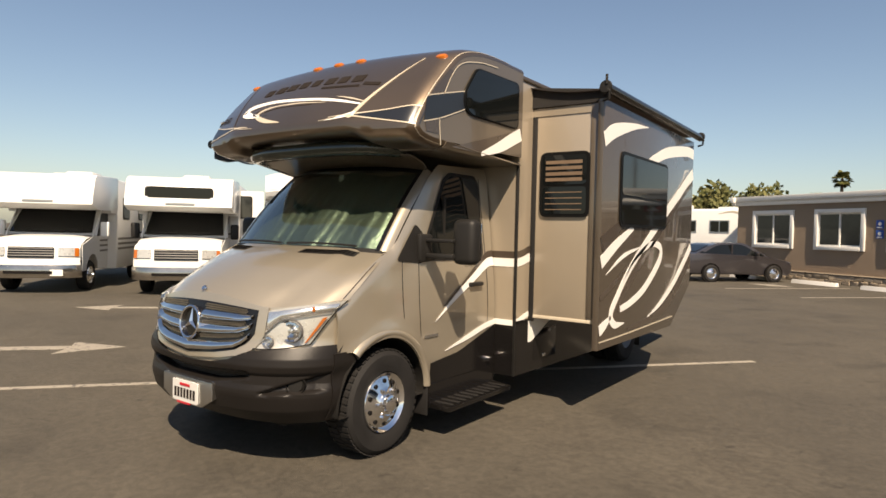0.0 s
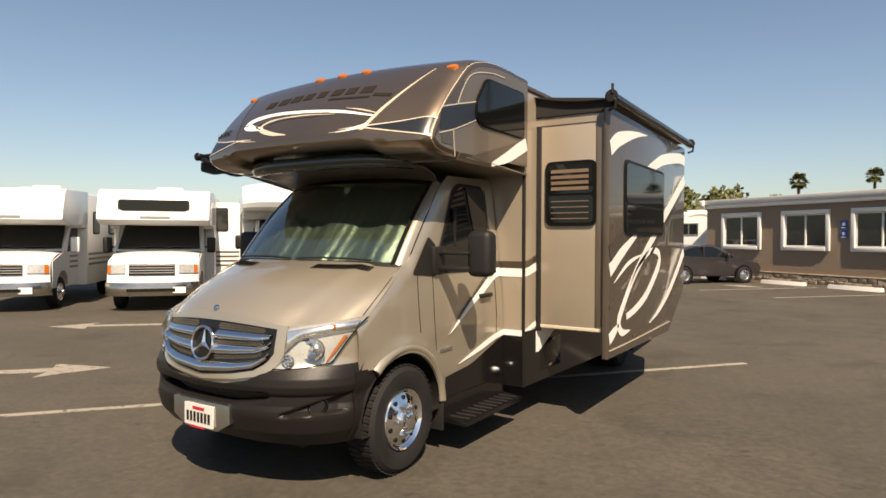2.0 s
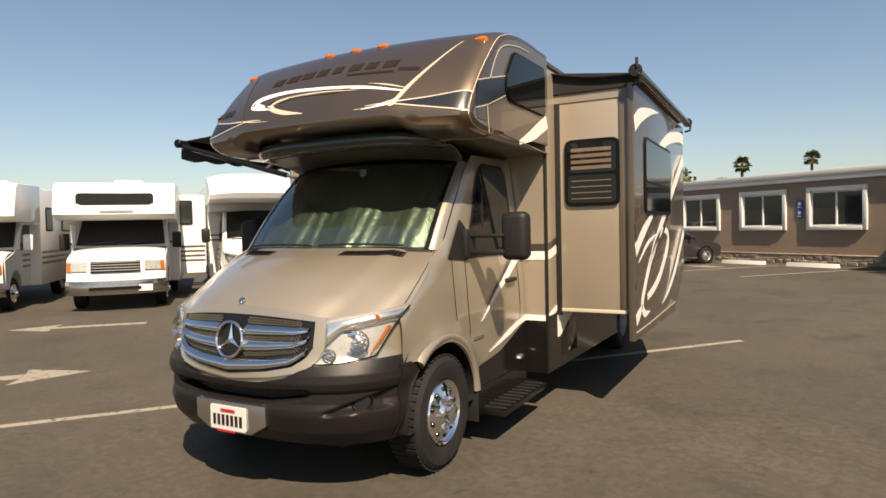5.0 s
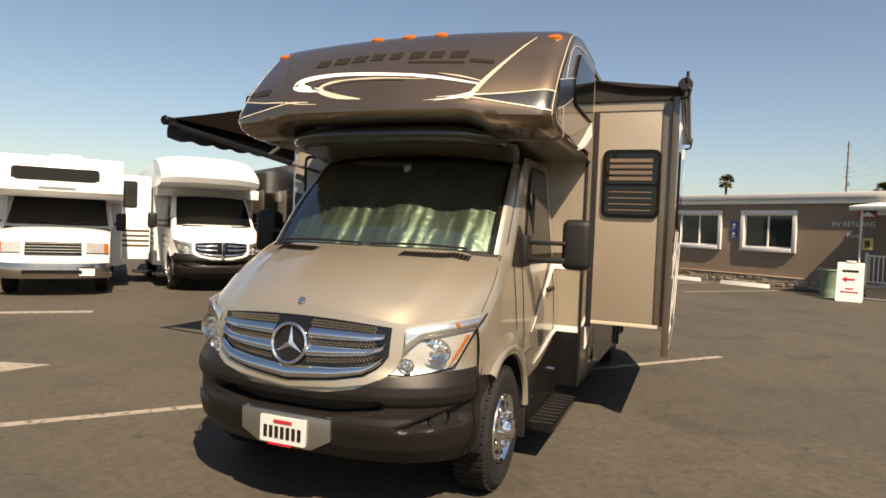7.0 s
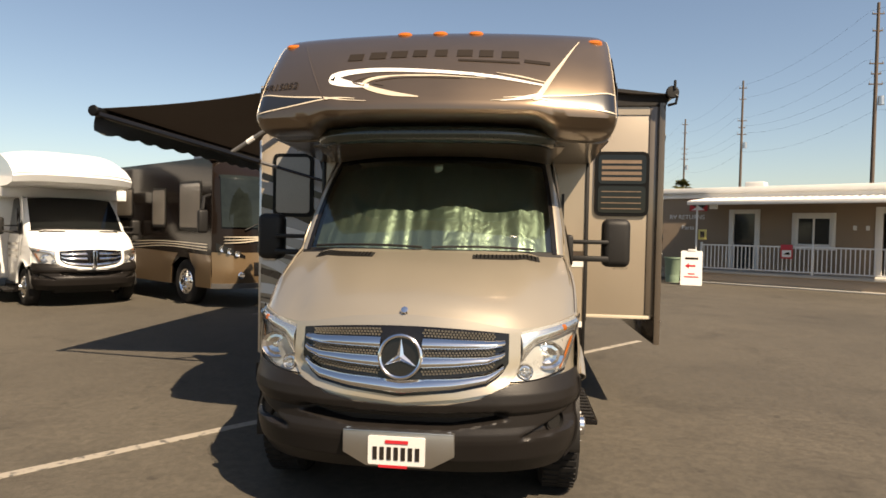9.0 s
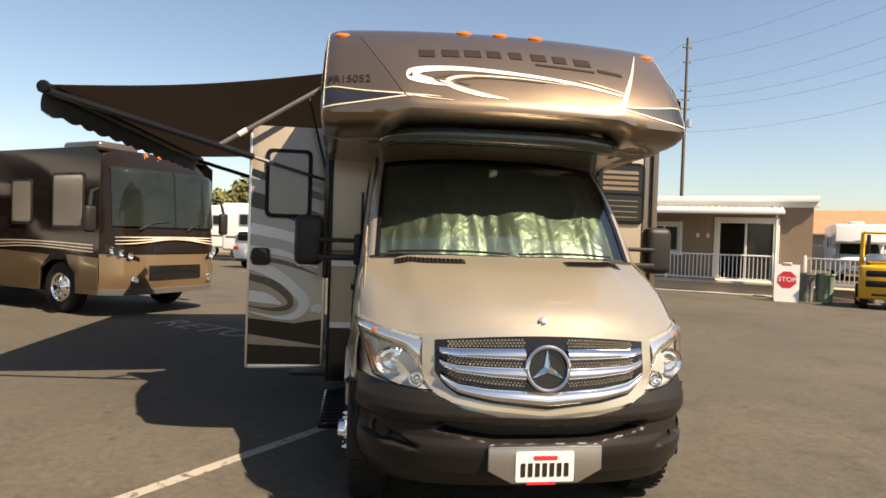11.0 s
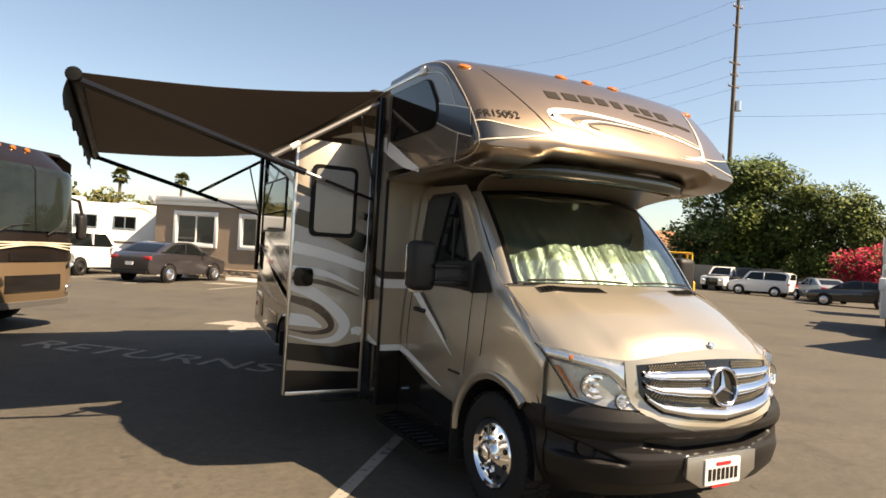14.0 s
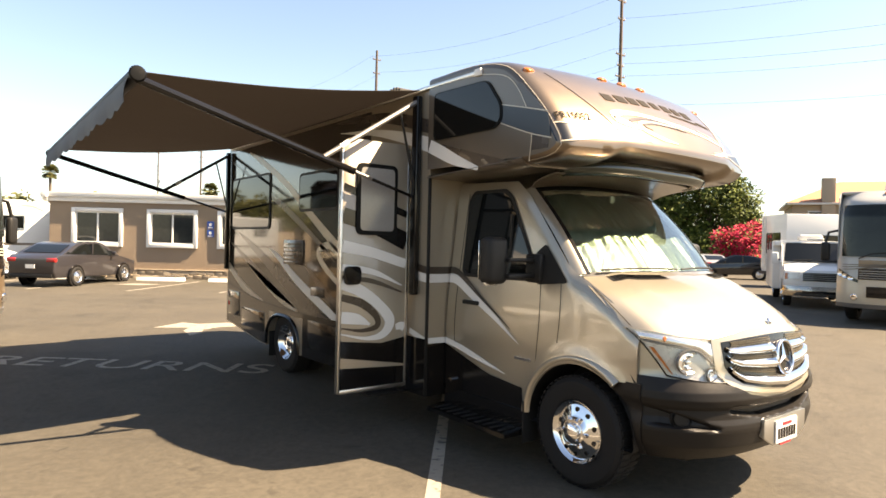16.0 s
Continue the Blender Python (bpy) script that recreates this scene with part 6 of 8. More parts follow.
def coach(name, at_pose, label, upper, lower, trim, group="parked motorhomes", top=3.0):
    """A flat-fronted class A motor coach; the front faces -y."""
    v = thing(name, at_pose, label, "motor coach", group)
    def face(u, w, o=0.0):
        x = 2 * u - 1
        k = abs(x)
        z = 0.42 + (top - 0.42) * w
        lean = float(np.interp(z, [0.4, 0.7, 1.3, 2.6, top - 0.25, top], [0.06, 0.0, 0.04, 0.14, 0.30, 0.62]))
        return Vector((x * 1.26, lean + 0.42 * k**5 - o, z))
    zf = lambda z: (z - 0.42) / (top - 0.42)
    part("front_cap", grid(lambda u, w: face(u, zf(1.5) + (1 - zf(1.5)) * w), 28, 24, 0.02), upper, v)
    part("front_lower", grid(lambda u, w: face(u, zf(1.12) * w), 28, 8, 0.02), lower, v)
    part("front_band", grid(lambda u, w: face(u, zf(1.12) + (zf(1.5) - zf(1.12)) * w, 0.004), 28, 4, 0.02), upper, v)
    part("windshield", grid(lambda u, w: face(0.05 + 0.90 * u, zf(1.62) + (zf(top - 0.34) - zf(1.62)) * w, 0.035), 28, 24, 0.006), M_COACHGL, v, "large dark windshield")
    part("windshield_divider", grid(lambda u, w: face(0.495 + 0.01 * u, zf(1.62) + (zf(top - 0.34) - zf(1.62)) * w, 0.045), 2, 24, 0.004), M_BLACK, v)
    for k in (0.2, 0.6):
        part("wiper", tube([face(k, zf(1.57), 0.04), face(k + 0.1, zf(1.69), 0.05), face(k + 0.25, zf(1.73), 0.04)], 0.012, 6), M_PLAST, v)
    for k_ in range(3):
        part("crest", grid(lambda u, w: face(0.06 + 0.88 * u, zf(1.30 + 0.06 * k_) + (0.004 + 0.008 * math.sin(math.pi * u)) * w + (0.035 - 0.018 * k_) * math.sin(math.pi * u) ** 2, 0.04), 40, 2, 0.004), trim, v, "cream swoosh line across the nose")
    part("grille", grid(lambda u, w: face(0.27 + 0.46 * u, zf(0.66) + (zf(0.92) - zf(0.66)) * w, 0.014), 10, 3, 0.008), M_BLACK, v, "black lower grille")
    part("grille", grid(lambda u, w: face(0.3 + 0.4 * u, zf(1.14) + (zf(1.26) - zf(1.14)) * w, 0.014), 10, 3, 0.008), M_BLACK, v)
    if upper is M_PALEG:
        for k_ in (0, 1):
            up_ = part("upper_grille", grid(lambda u, w: face(0.2 + 0.31 * k_ + 0.29 * u, zf(1.08) + (zf(1.34) - zf(1.08)) * w, 0.02), 6, 3, 0.01), M_BLACK, v, "dark slatted grille half")
            for q_ in range(4):
                part("grille_slat", grid(lambda u, w: face(0.21 + 0.31 * k_ + 0.27 * u, zf(1.11 + 0.055 * q_) + 0.006 * w, 0.032), 6, 2, 0.005), M_BARGREY, up_)
        part("grille_panel", grid(lambda u, w: face(0.2 + 0.6 * u, zf(1.37) + (zf(1.54) - zf(1.37)) * w, 0.016), 8, 3, 0.01), M_GOLD, v, "tan panel over the grille")
    part("chin", grid(lambda u, w: face(u, zf(0.40) + (zf(0.50) - zf(0.40)) * w, 0.02), 28, 3, 0.02), M_ARM, v)
    for s in (-1, 1):
        hl = part("headlight", grid(lambda u, w: face(0.5 + s * (0.30 + 0.18 * u), zf(1.0 + 0.14 * u) + 0.065 * w * (0.35 + 0.65 * u), 0.012), 10, 4, 0.01), M_BLACK, v, "swept-back headlight with bright reflectors")
        for q_ in (0.35, 0.62, 0.85):
            part("reflector_bowl", lathe([(0, 0.0), (0.03, 0.004), (0.05 + 0.02 * q_, 0.02)], Matrix.Translation(face(0.5 + s * (0.30 + 0.18 * q_), zf(1.0 + 0.14 * q_) + 0.033 * (0.35 + 0.65 * q_), 0.022)) @ pose(0, 0, 0, 90), 12), M_SILV, hl)
        part("fog_lamp", lathe([(0, 0.02), (0.06, 0.015), (0.075, 0.0)], Matrix.Translation(face(0.5 + s * 0.33, zf(0.66), 0.01)) @ pose(0, 0, 0, 90), 16), M_CHROME, v)
        part("side_wall", prism([(0.45, 0.42), (0.45, top - 0.15), (0.7, top), (9.2, top), (9.2, 0.42), (2.1, 0.42), (2.05, 0.8), (1.75, 0.98), (1.4, 0.98), (1.1, 0.8), (1.05, 0.42)], "x", s * 1.24, s * 1.26), upper, v, "", 0)
        part("lower_side", prism([(0.46, 0.40), (0.46, 1.05), (1.35, 1.08), (1.25, 0.9), (1.08, 0.75), (1.08, 0.75), (1.05, 0.40)], "x", s * 1.261, s * 1.268), lower, v)
        part("lower_side", prism([(2.1, 0.40), (2.08, 0.78), (1.9, 0.98), (1.8, 1.06), (3.6, 1.1), (6.0, 1.05), (9.1, 1.1), (9.1, 0.40)], "x", s * 1.261, s * 1.268), lower, v)
        for k in range(3):
            part("side_stripe", ribbon([(0.6, 1.15 + 0.06 * k), (2.5, 1.2 + 0.05 * k), (5.0, 1.1 + 0.08 * k), (9.0, 1.3 + 0.07 * k)], [0.02] * 4, lambda a, b, off, s=s: Vector((s * (1.262 + off), a, b))), trim, v)
        for y0, y1, z0, z1 in ((0.85, 1.75, 1.55, 2.55), (2.35, 3.0, 1.6, 2.45), (4.0, 5.2, 1.8, 2.5)):
            w_ = part("side_window", prism(rect(y0, y1, z0, z1, 0.08), "x", s * 1.262, s * 1.275), M_PLAST, v, "side window with drawn shade")
            part("pane", prism(rect(y0 + 0.05, y1 - 0.05, z0 + 0.05, z1 - 0.05, 0.06), "x", s * 1.276, s * 1.281), M_SHADE, w_)
        mi = part("wing_mirror", box(s * 1.5 - 0.1, s * 1.5 + 0.1, 0.3, 0.42, 1.5, 1.95, 0.05, 3), M_PLAST, v, "drooping wing mirror")
        part("mirror_arm", tube([(s * 1.26, 0.5, 2.25), (s * 1.45, 0.4, 2.2), (s * 1.5, 0.36, 1.95)], 0.03, 8), M_PLAST, mi)
        wheel(v, s * 1.08, 1.57, 0.47, 0.26, s, M_CHROME, detail=False, holes=8, nuts=8)
        wheel(v, s * 1.08, 6.6, 0.47, 0.26, s, M_CHROME, dual=True, detail=False, holes=0, nuts=0)
    part("roof", box(-1.24, 1.24, 0.65, 9.2, top - 0.06, top + 0.01, 0.02), upper, v)
    part("rear_wall", box(-1.24, 1.24, 9.15, 9.2, 0.42, top, 0.01), upper, v)
    part("air_conditioner", box(-0.5, 0.4, 1.6, 2.7, top, top + 0.26, 0.08, 3), M_BROWN if upper is M_COACH else M_OFFW, v, "roof air conditioner")
    for x in (-0.3, 0, 0.3, -1.0, 1.0):
        part("marker_lamp", lathe([(0, 0.03), (0.035, 0.025), (0.05, 0)], Matrix.Translation((x, 0.52 + 0.3 * abs(x) ** 4, top - 0.06)) @ pose(0, 0, 0, 40), 10), M_AMBER, v)
    part("chassis", box(-1.0, 1.0, 0.6, 9.0, 0.35, 0.7, 0.02), M_PLAST, v)
    return v


coach("motor_coach", place(-5.62, 10.43, 56, 1.57), "dark brown and gold flat-fronted motor coach", M_COACH, M_GOLD, M_CREAM)
coach("motor_coach", place(14.05, 3.58, -80, 1.57), "white and beige flat-fronted motor coach", M_PALEG, M_CREAM, M_GREYB, "vehicles across the yard", 3.2)
cab_over_van("motorhome", place(16.9, 6.75, -62), "white van-fronted motorhome with amber turn lamps", "ford", M_WHT, over=False, top=2.06, group="vehicles across the yard", body_y1=6.0)
cab_over_van("motorhome", place(25.6, 27.2, -35), "white cab-over motorhome parked behind the office", "ford", M_WHT, group="vehicles across the yard", front_window=False)


def fifth_wheel(at_pose):
    v = thing("travel_trailer", at_pose, "white fifth-wheel trailer with a raised nose and red lettering", "trailer", "vehicles across the yard")
    pts = [(0.25, 1.75), (0.1, 2.1), (0.5, 2.9), (0.9, 3.35), (1.6, 3.5), (8.8, 3.45), (8.8, 0.75), (2.7, 0.75), (2.45, 1.7)]
    part("body", prism(pts, "x", -1.22, 1.22, 0.05), M_WHT, v)
    for s in (-1, 1):
        cs_ = lambda a, b, off, s=s: Vector((s * (1.222 + off), a, b))
        part("graphic_stripe", ribbon([(0.9, 2.75), (1.6, 2.9), (2.4, 2.8)], [0.01, 0.14, 0.02], cs_), M_ALU, v)
        part("graphic_stripe", ribbon([(1.0, 2.55), (1.8, 2.62), (2.5, 2.95)], [0.02, 0.08, 0.01], cs_), M_NAVY, v)
        part("name_block", ribbon([(3.0, 1.9), (3.8, 1.95), (4.8, 1.9)], [0.25, 0.25, 0.25], cs_), M_RED, v, "red lettering block")
        part("graphic_stripe", ribbon([(2.9, 1.65), (4.0, 1.7), (5.6, 1.65)], [0.02, 0.05, 0.02], cs_), M_ALU, v)
        for y in (5.6, 6.5):
            wheel(v, s * 1.0, y, 0.37, 0.22, s, M_ALU, detail=False, holes=0, nuts=0)
        w_ = part("side_window", prism(rect(6.3, 7.3, 1.8, 2.5, 0.06), "x", s * 1.215, s * 1.235), M_PLAST, v)
        part("pane", prism(rect(6.35, 7.25, 1.85, 2.45, 0.05), "x", s * 1.236, s * 1.241), M_DKGLASS, w_)
    part("rear_window", prism(rect(-0.7, 0.7, 1.6, 2.6, 0.06), "y", 8.79, 8.82), M_DKGLASS, v)
    ld = part("ladder", tube([(0.75, 8.86, 0.9), (0.75, 8.86, 3.5)], 0.02, 6), M_ALU, v)
    part("rail", tube([(1.05, 8.86, 0.9), (1.05, 8.86, 3.5)], 0.02, 6), M_ALU, ld)
    for k in range(8):
        part("rung", tube([(0.75, 8.86, 1.0 + k * 0.3), (1.05, 8.86, 1.0 + k * 0.3)], 0.016, 6), M_ALU, ld)
    part("air_conditioner", box(-0.35, 0.35, 4, 4.9, 3.44, 3.68, 0.07, 3), M_OFFW, v)
    part("rear_bumper", box(-1.15, 1.15, 8.8, 8.95, 0.6, 0.75, 0.02), M_PLAST, v)
    part("landing_leg", box(-1.0, -0.9, 2.9, 3.0, 0.0, 0.8, 0.01), M_PLAST, v)
    part("landing_leg", box(0.9, 1.0, 2.9, 3.0, 0.0, 0.8, 0.01), M_PLAST, v)


fifth_wheel(pose(25.6, 11.6, 0, 0, 0, 50) @ pose(1.2, -8.8, 0))


def white_trailer(at_pose, L=6.5, label="white travel trailer with small paired windows"):
    v = thing("travel_trailer", at_pose, label, "trailer", "vehicles behind the office")
    part("body", box(0, L, -1.1, 1.1, 0.55, 3.0, 0.12, 4), M_WHT, v)
    for x in (0.9, 3.0, 4.6):
        w_ = part("side_window", prism(rect(x, x + 0.95, 1.85, 2.45, 0.03), "y", -1.125, -1.09), M_ALU, v)
        part("pane", prism(rect(x + 0.05, x + 0.45, 1.9, 2.4, 0.02), "y", -1.132, -1.126), M_DKGLASS, w_)
        part("pane", prism(rect(x + 0.5, x + 0.9, 1.9, 2.4, 0.02), "y", -1.132, -1.126), M_DKGLASS, w_)
    part("air_conditioner", box(2.2, 3.1, -0.35, 0.35, 2.98, 3.25, 0.08, 3), M_OFFW, v)
    part("roof_pod", box(4.6, 5.4, -0.3, 0.3, 2.98, 3.12, 0.05, 3), M_OFFW, v)
    part("side_stripe", box(0.2, L - 0.2, -1.108, -1.102, 1.2, 1.3), M_GREYB, v)
    part("graphic", ribbon([(L - 1.6, 2.75), (L - 0.9, 2.85), (L - 0.3, 2.6)], [0.02, 0.09, 0.03], lambda a, b, off: Vector((a, -1.102 - off, b))), M_CREAM, v)
    for y in (-0.95, 0.95):
        wheel(v, 0, 0, 0.35, 0.2, 1, M_ALU, detail=False, holes=0, nuts=0).matrix_local = pose(L / 2, y, 0.0, 0, 0, 90)


white_trailer(pose(-7.6, 31.8, 0, 0, 0, -12), 6.6)
white_trailer(pose(-13.5, 37.0, 0, 0, 0, -12), 7.5, "white slab-sided travel trailer behind the row")


def car(name, at_pose, label, paint, kind="sedan", group="parked cars", rim=M_ALU):
    """A car whose front faces -y; the origin is on the ground under the front bumper."""
    v = thing(name, at_pose, label, {"pickup": "pickup truck"}.get(kind, "car"), group)
    if kind == "sedan":
        L, hw, low = 4.5, 0.89, [(0.05, 0.35), (0.0, 0.6), (0.15, 0.78), (1.1, 0.95), (3.4, 1.02), (4.3, 1.03), (4.48, 0.9), (4.5, 0.5), (4.4, 0.3), (0.2, 0.25)]
        cabp = [(1.05, 0.93), (1.95, 1.40), (2.6, 1.44), (3.3, 1.38), (4.15, 1.02)]
    elif kind == "box":
        L, hw, low = 3.95, 0.85, [(0.05, 0.35), (0.0, 0.7), (0.1, 0.92), (0.95, 1.05), (3.9, 1.08), (3.95, 0.6), (3.9, 0.3), (0.2, 0.25)]
        cabp = [(0.95, 1.03), (1.35, 1.58), (1.8, 1.63), (3.75, 1.6), (3.9, 1.06)]
    else:
        L, hw, low = 5.5, 0.98, [(0.05, 0.45), (0.0, 0.85), (0.12, 1.05), (1.45, 1.15), (5.45, 1.18), (5.5, 0.7), (5.4, 0.45), (0.2, 0.4)]
        cabp = [(1.45, 1.13), (2.0, 1.75), (2.5, 1.8), (3.5, 1.78), (3.65, 1.15)]
    ax = (0.17 * L + 0.1, 0.78 * L)
    R = 0.32 if kind != "pickup" else 0.38
    bm = prism(low, "x", -hw, hw, 0.05)
    for q in bm.verts:
        k = max(0.0, (q.co.y - L / 2) / (L / 2)) ** 4 + max(0.0, (L / 2 - q.co.y) / (L / 2)) ** 4
        q.co.x *= 1 - 0.12 * k
    part("body", bm, paint, v, "", 0.7)
    def cabin(u, w):
        P = smooth_line(cabp, 6)
        p = P[min(len(P) - 1, round(u * (len(P) - 1)))]
        t = (p[1] - cabp[0][1]) / (cabp[2][1] - cabp[0][1])
        return Vector(((2 * w - 1) * (hw - 0.06 - 0.16 * max(0, t)), p[0], p[1]))
    part("roof", grid(cabin, 24, 8, 0.02), paint, v)
    ins = Vector((sum(p[0] for p in cabp) / 5, sum(p[1] for p in cabp) / 5))
    zt = cabp[2][1]
    for s in (-1, 1):
        P = smooth_line(cabp, 6)
        bm = bmesh.new()
        bm.faces.new([bm.verts.new((s * (hw - 0.062 - 0.16 * max(0, (p[1] - cabp[0][1]) / (zt - cabp[0][1]))), p[0], p[1])) for p in P])
        part("side_frame", bm, paint, v)
        bm = bmesh.new()
        q = [(p[0] * 0.88 + ins.x * 0.12, p[1] - 0.06 if p[1] > cabp[0][1] + 0.2 else p[1] + 0.04) for p in P]
        bm.faces.new([bm.verts.new((s * (hw - 0.05 - 0.16 * max(0, (z - cabp[0][1]) / (zt - cabp[0][1]))), y, z)) for y, z in q])
        part("side_window", bm, M_DKGLASS, v)
        part("pillar", box(s * (hw - 0.12) - 0.035, s * (hw - 0.12) + 0.05, ins.x - 0.03, ins.x + 0.03, cabp[0][1], zt - 0.05), paint, v)
        for y in ax:
            part("wheel_well", lathe([(0, 0.006), (R * 1.18, 0.006), (R * 1.2, -0.05)], pose(s * hw * 0.985, y, R, 0, 90 * s, 0), 20), M_BLACK, v)
            wheel(v, s * (hw - 0.08), y, R, 0.2, s, rim, 0.66, 0, 0, 0.01, detail=False)
        part("headlight", box(s * 0.62 - 0.16, s * 0.62 + 0.16, 0.0, 0.14, 0.66, 0.76 if kind == "sedan" else 0.9, 0.03), M_CHROME, v)
        part("tail_lamp", box(s * 0.66 - 0.16, s * 0.66 + 0.14, L - 0.12, L - 0.01, 0.8, 0.93, 0.02), M_REDLENS, v, "red tail lamp")
        part("wing_mirror", box(s * (hw + 0.08) - 0.08, s * (hw + 0.08) + 0.08, ins.x - 1.0, ins.x - 0.88, 1.0, 1.12, 0.03), paint, v)
    part("windshield", grid(lambda u, w: cabin(0.03 + 0.22 * u, 0.1 + 0.8 * w) + Vector((0, -0.012, 0.012)), 6, 6, 0.004), M_DKGLASS, v)
    part("rear_glass", grid(lambda u, w: cabin(0.78 + 0.18 * u, 0.1 + 0.8 * w) + Vector((0, 0.012, 0.014)), 6, 6, 0.004), M_DKGLASS, v)
    part("grille", box(-0.45, 0.45, -0.01, 0.05, 0.42, 0.6 if kind != "pickup" else 0.95, 0.02), M_BLACK, v)
    part("plate", box(-0.15, 0.15, L - 0.01, L + 0.012, 0.6, 0.72), M_WHITE, v)
    part("lower_bumper", box(-hw * 0.8, hw * 0.8, L - 0.1, L + 0.005, 0.3, 0.42, 0.02), M_PLAST, v)
    if kind == "pickup":
        part("bed", box(-0.8, 0.8, 3.75, 5.35, 1.0, 1.185, 0.01), M_PLAST, v)
    return v


def car_between(name, front, rear, label, paint, kind="sedan", **kw):
    """A car by the ground under its front and rear ends."""
    f, r = Vector(front), Vector(rear)
    d = f - r
    return car(name, pose(f.x, f.y, 0, 0, 0, math.degrees(math.atan2(d.x, -d.y))), label, paint, kind, **kw)


car_between("sedan", (0.25, 25.1), (-2.75, 21.75), "dark grey sedan coupe with bright alloy wheels", M_GREYCAR, rim=M_CHROME)
car_between("white_wagon", (-3.2, 27.6), (-5.5, 24.4), "white boxy compact car beside the sedan", M_WHT, "box", rim=M_PLAST)
car_between("white_wagon", (35.6, 27.6), (36.9, 23.4), "white boxy compact car under the trees", M_WHT, "box")
car_between("sedan", (36.8, 23.0), (34.2, 19.6), "silver sedan under the trees", M_SILVER)
car_between("sedan", (31.6, 19.6), (33.6, 15.8), "black sedan near the flowering bush", M_BLKCAR)
car_between("pickup", (36.2, 29.8), (41.5, 31.4), "white pickup truck under the trees", M_WHT, "pickup")
car_between("pickup", (33.4, 33.0), (38.2, 34.8), "silver pickup truck in tree shade", M_SILVER, "pickup")
car_between("pickup", (41.0, 27.2), (37.8, 30.0), "dark pickup truck under the trees", M_BLKCAR, "pickup")


def forklift(at_pose):
    v = thing("forklift", at_pose, "yellow forklift with a gas bottle and overhead guard", "forklift")
    cwt = part("counterweight", box(-0.55, 0.55, 0.0, 0.55, 0.28, 1.22, 0.08, 3), M_YELLOW, v, "yellow counterweight")
    for z in (0.62, 0.9):
        part("vent_slot", box(-0.4, 0.4, -0.012, 0.03, z, z + 0.18, 0.02), M_BLACK, cwt)
    part("lower_slot", box(-0.25, 0.25, -0.01, 0.03, 0.38, 0.44, 0.01), M_BLACK, cwt)
    part("hull", box(-0.52, 0.52, 0.5, 1.75, 0.3, 0.95, 0.05), M_YELLOW, v)
    part("seat", box(-0.25, 0.25, 0.75, 1.15, 0.95, 1.12, 0.04), M_PLAST, v)
    part("seat_back", box(-0.25, 0.25, 0.68, 0.8, 1.05, 1.5, 0.04), M_PLAST, v)
    part("gas_bottle", lathe([(0, -0.42), (0.1, -0.41), (0.155, -0.33), (0.155, 0.33), (0.1, 0.41), (0.0, 0.42)], pose(0.0, 0.3, 1.38, 0, 90, 0), 20), M_ALU, v, "dull steel gas bottle")
    part("bottle_cradle", box(-0.3, 0.3, 0.15, 0.45, 1.2, 1.27, 0.01), M_YELLOW, v)
    for s in (-1, 1):
        part("guard_post", tube([(s * 0.48, 0.3, 1.2), (s * 0.46, 0.42, 2.12)], 0.035, 8), M_YELLOW, v)
        part("guard_post", tube([(s * 0.5, 1.7, 0.9), (s * 0.47, 1.45, 2.12)], 0.04, 8), M_YELLOW, v)
        part("guard_rail", tube([(s * 0.46, 0.38, 2.12), (s * 0.46, 1.55, 2.12)], 0.04, 8), M_YELLOW, v)
        part("mast_rail", box(s * 0.3 - 0.05, s * 0.3 + 0.05, 1.85, 1.98, 0.1, 2.1, 0.01), M_PLAST, v)
        part("fork", box(s * 0.25 - 0.06, s * 0.25 + 0.06, 1.98, 3.0, 0.06, 0.1, 0.005), M_PLAST, v)
        wheel(v, s * 0.42, 0.4, 0.25, 0.18, s, M_YELLOW, detail=False, holes=0, nuts=0)
        wheel(v, s * 0.48, 1.55, 0.32, 0.22, s, M_YELLOW, detail=False, holes=0, nuts=0)
    for k in range(6):
        part("guard_bar", tube([(-0.46, 0.42 + k * 0.22, 2.13), (0.46, 0.42 + k * 0.22, 2.13)], 0.02, 6), M_YELLOW, v)
    part("steering_column", tube([(0, 1.6, 0.95), (0, 1.3, 1.3)], 0.03, 8), M_PLAST, v)


forklift(pose(13.3, 12.45, 0, 0, 0, -40))

# ---- office building with its porch ----
OFF = thing("office_building", pose(-1.7, 27.75, 0, 0, 0, -34.5), "low tan stucco office building with white-trimmed windows", "building", kind="structure")
LEN, DEP, EAVE = 19.6, 9.0, 3.12


def wall_run(name, x0, x1, y0, y1, z0, z1, holes, material, parent):
    """A wall with openings through it; holes are (x0, x1, z0, z1), apart from one another in x."""
    bm = bmesh.new()
    x = x0
    for a, b, c, d in sorted(holes):
        box(x, a, y0, y1, z0, z1, bm=bm)
        if c > z0:
            box(a, b, y0, y1, z0, c, bm=bm)
        box(a, b, y0, y1, d, z1, bm=bm)
        x = b
    box(x, x1, y0, y1, z0, z1, bm=bm)
    bmesh.ops.remove_doubles(bm, verts=bm.verts[:], dist=1e-4)
    return part(name, bm, material, parent, smooth=0)


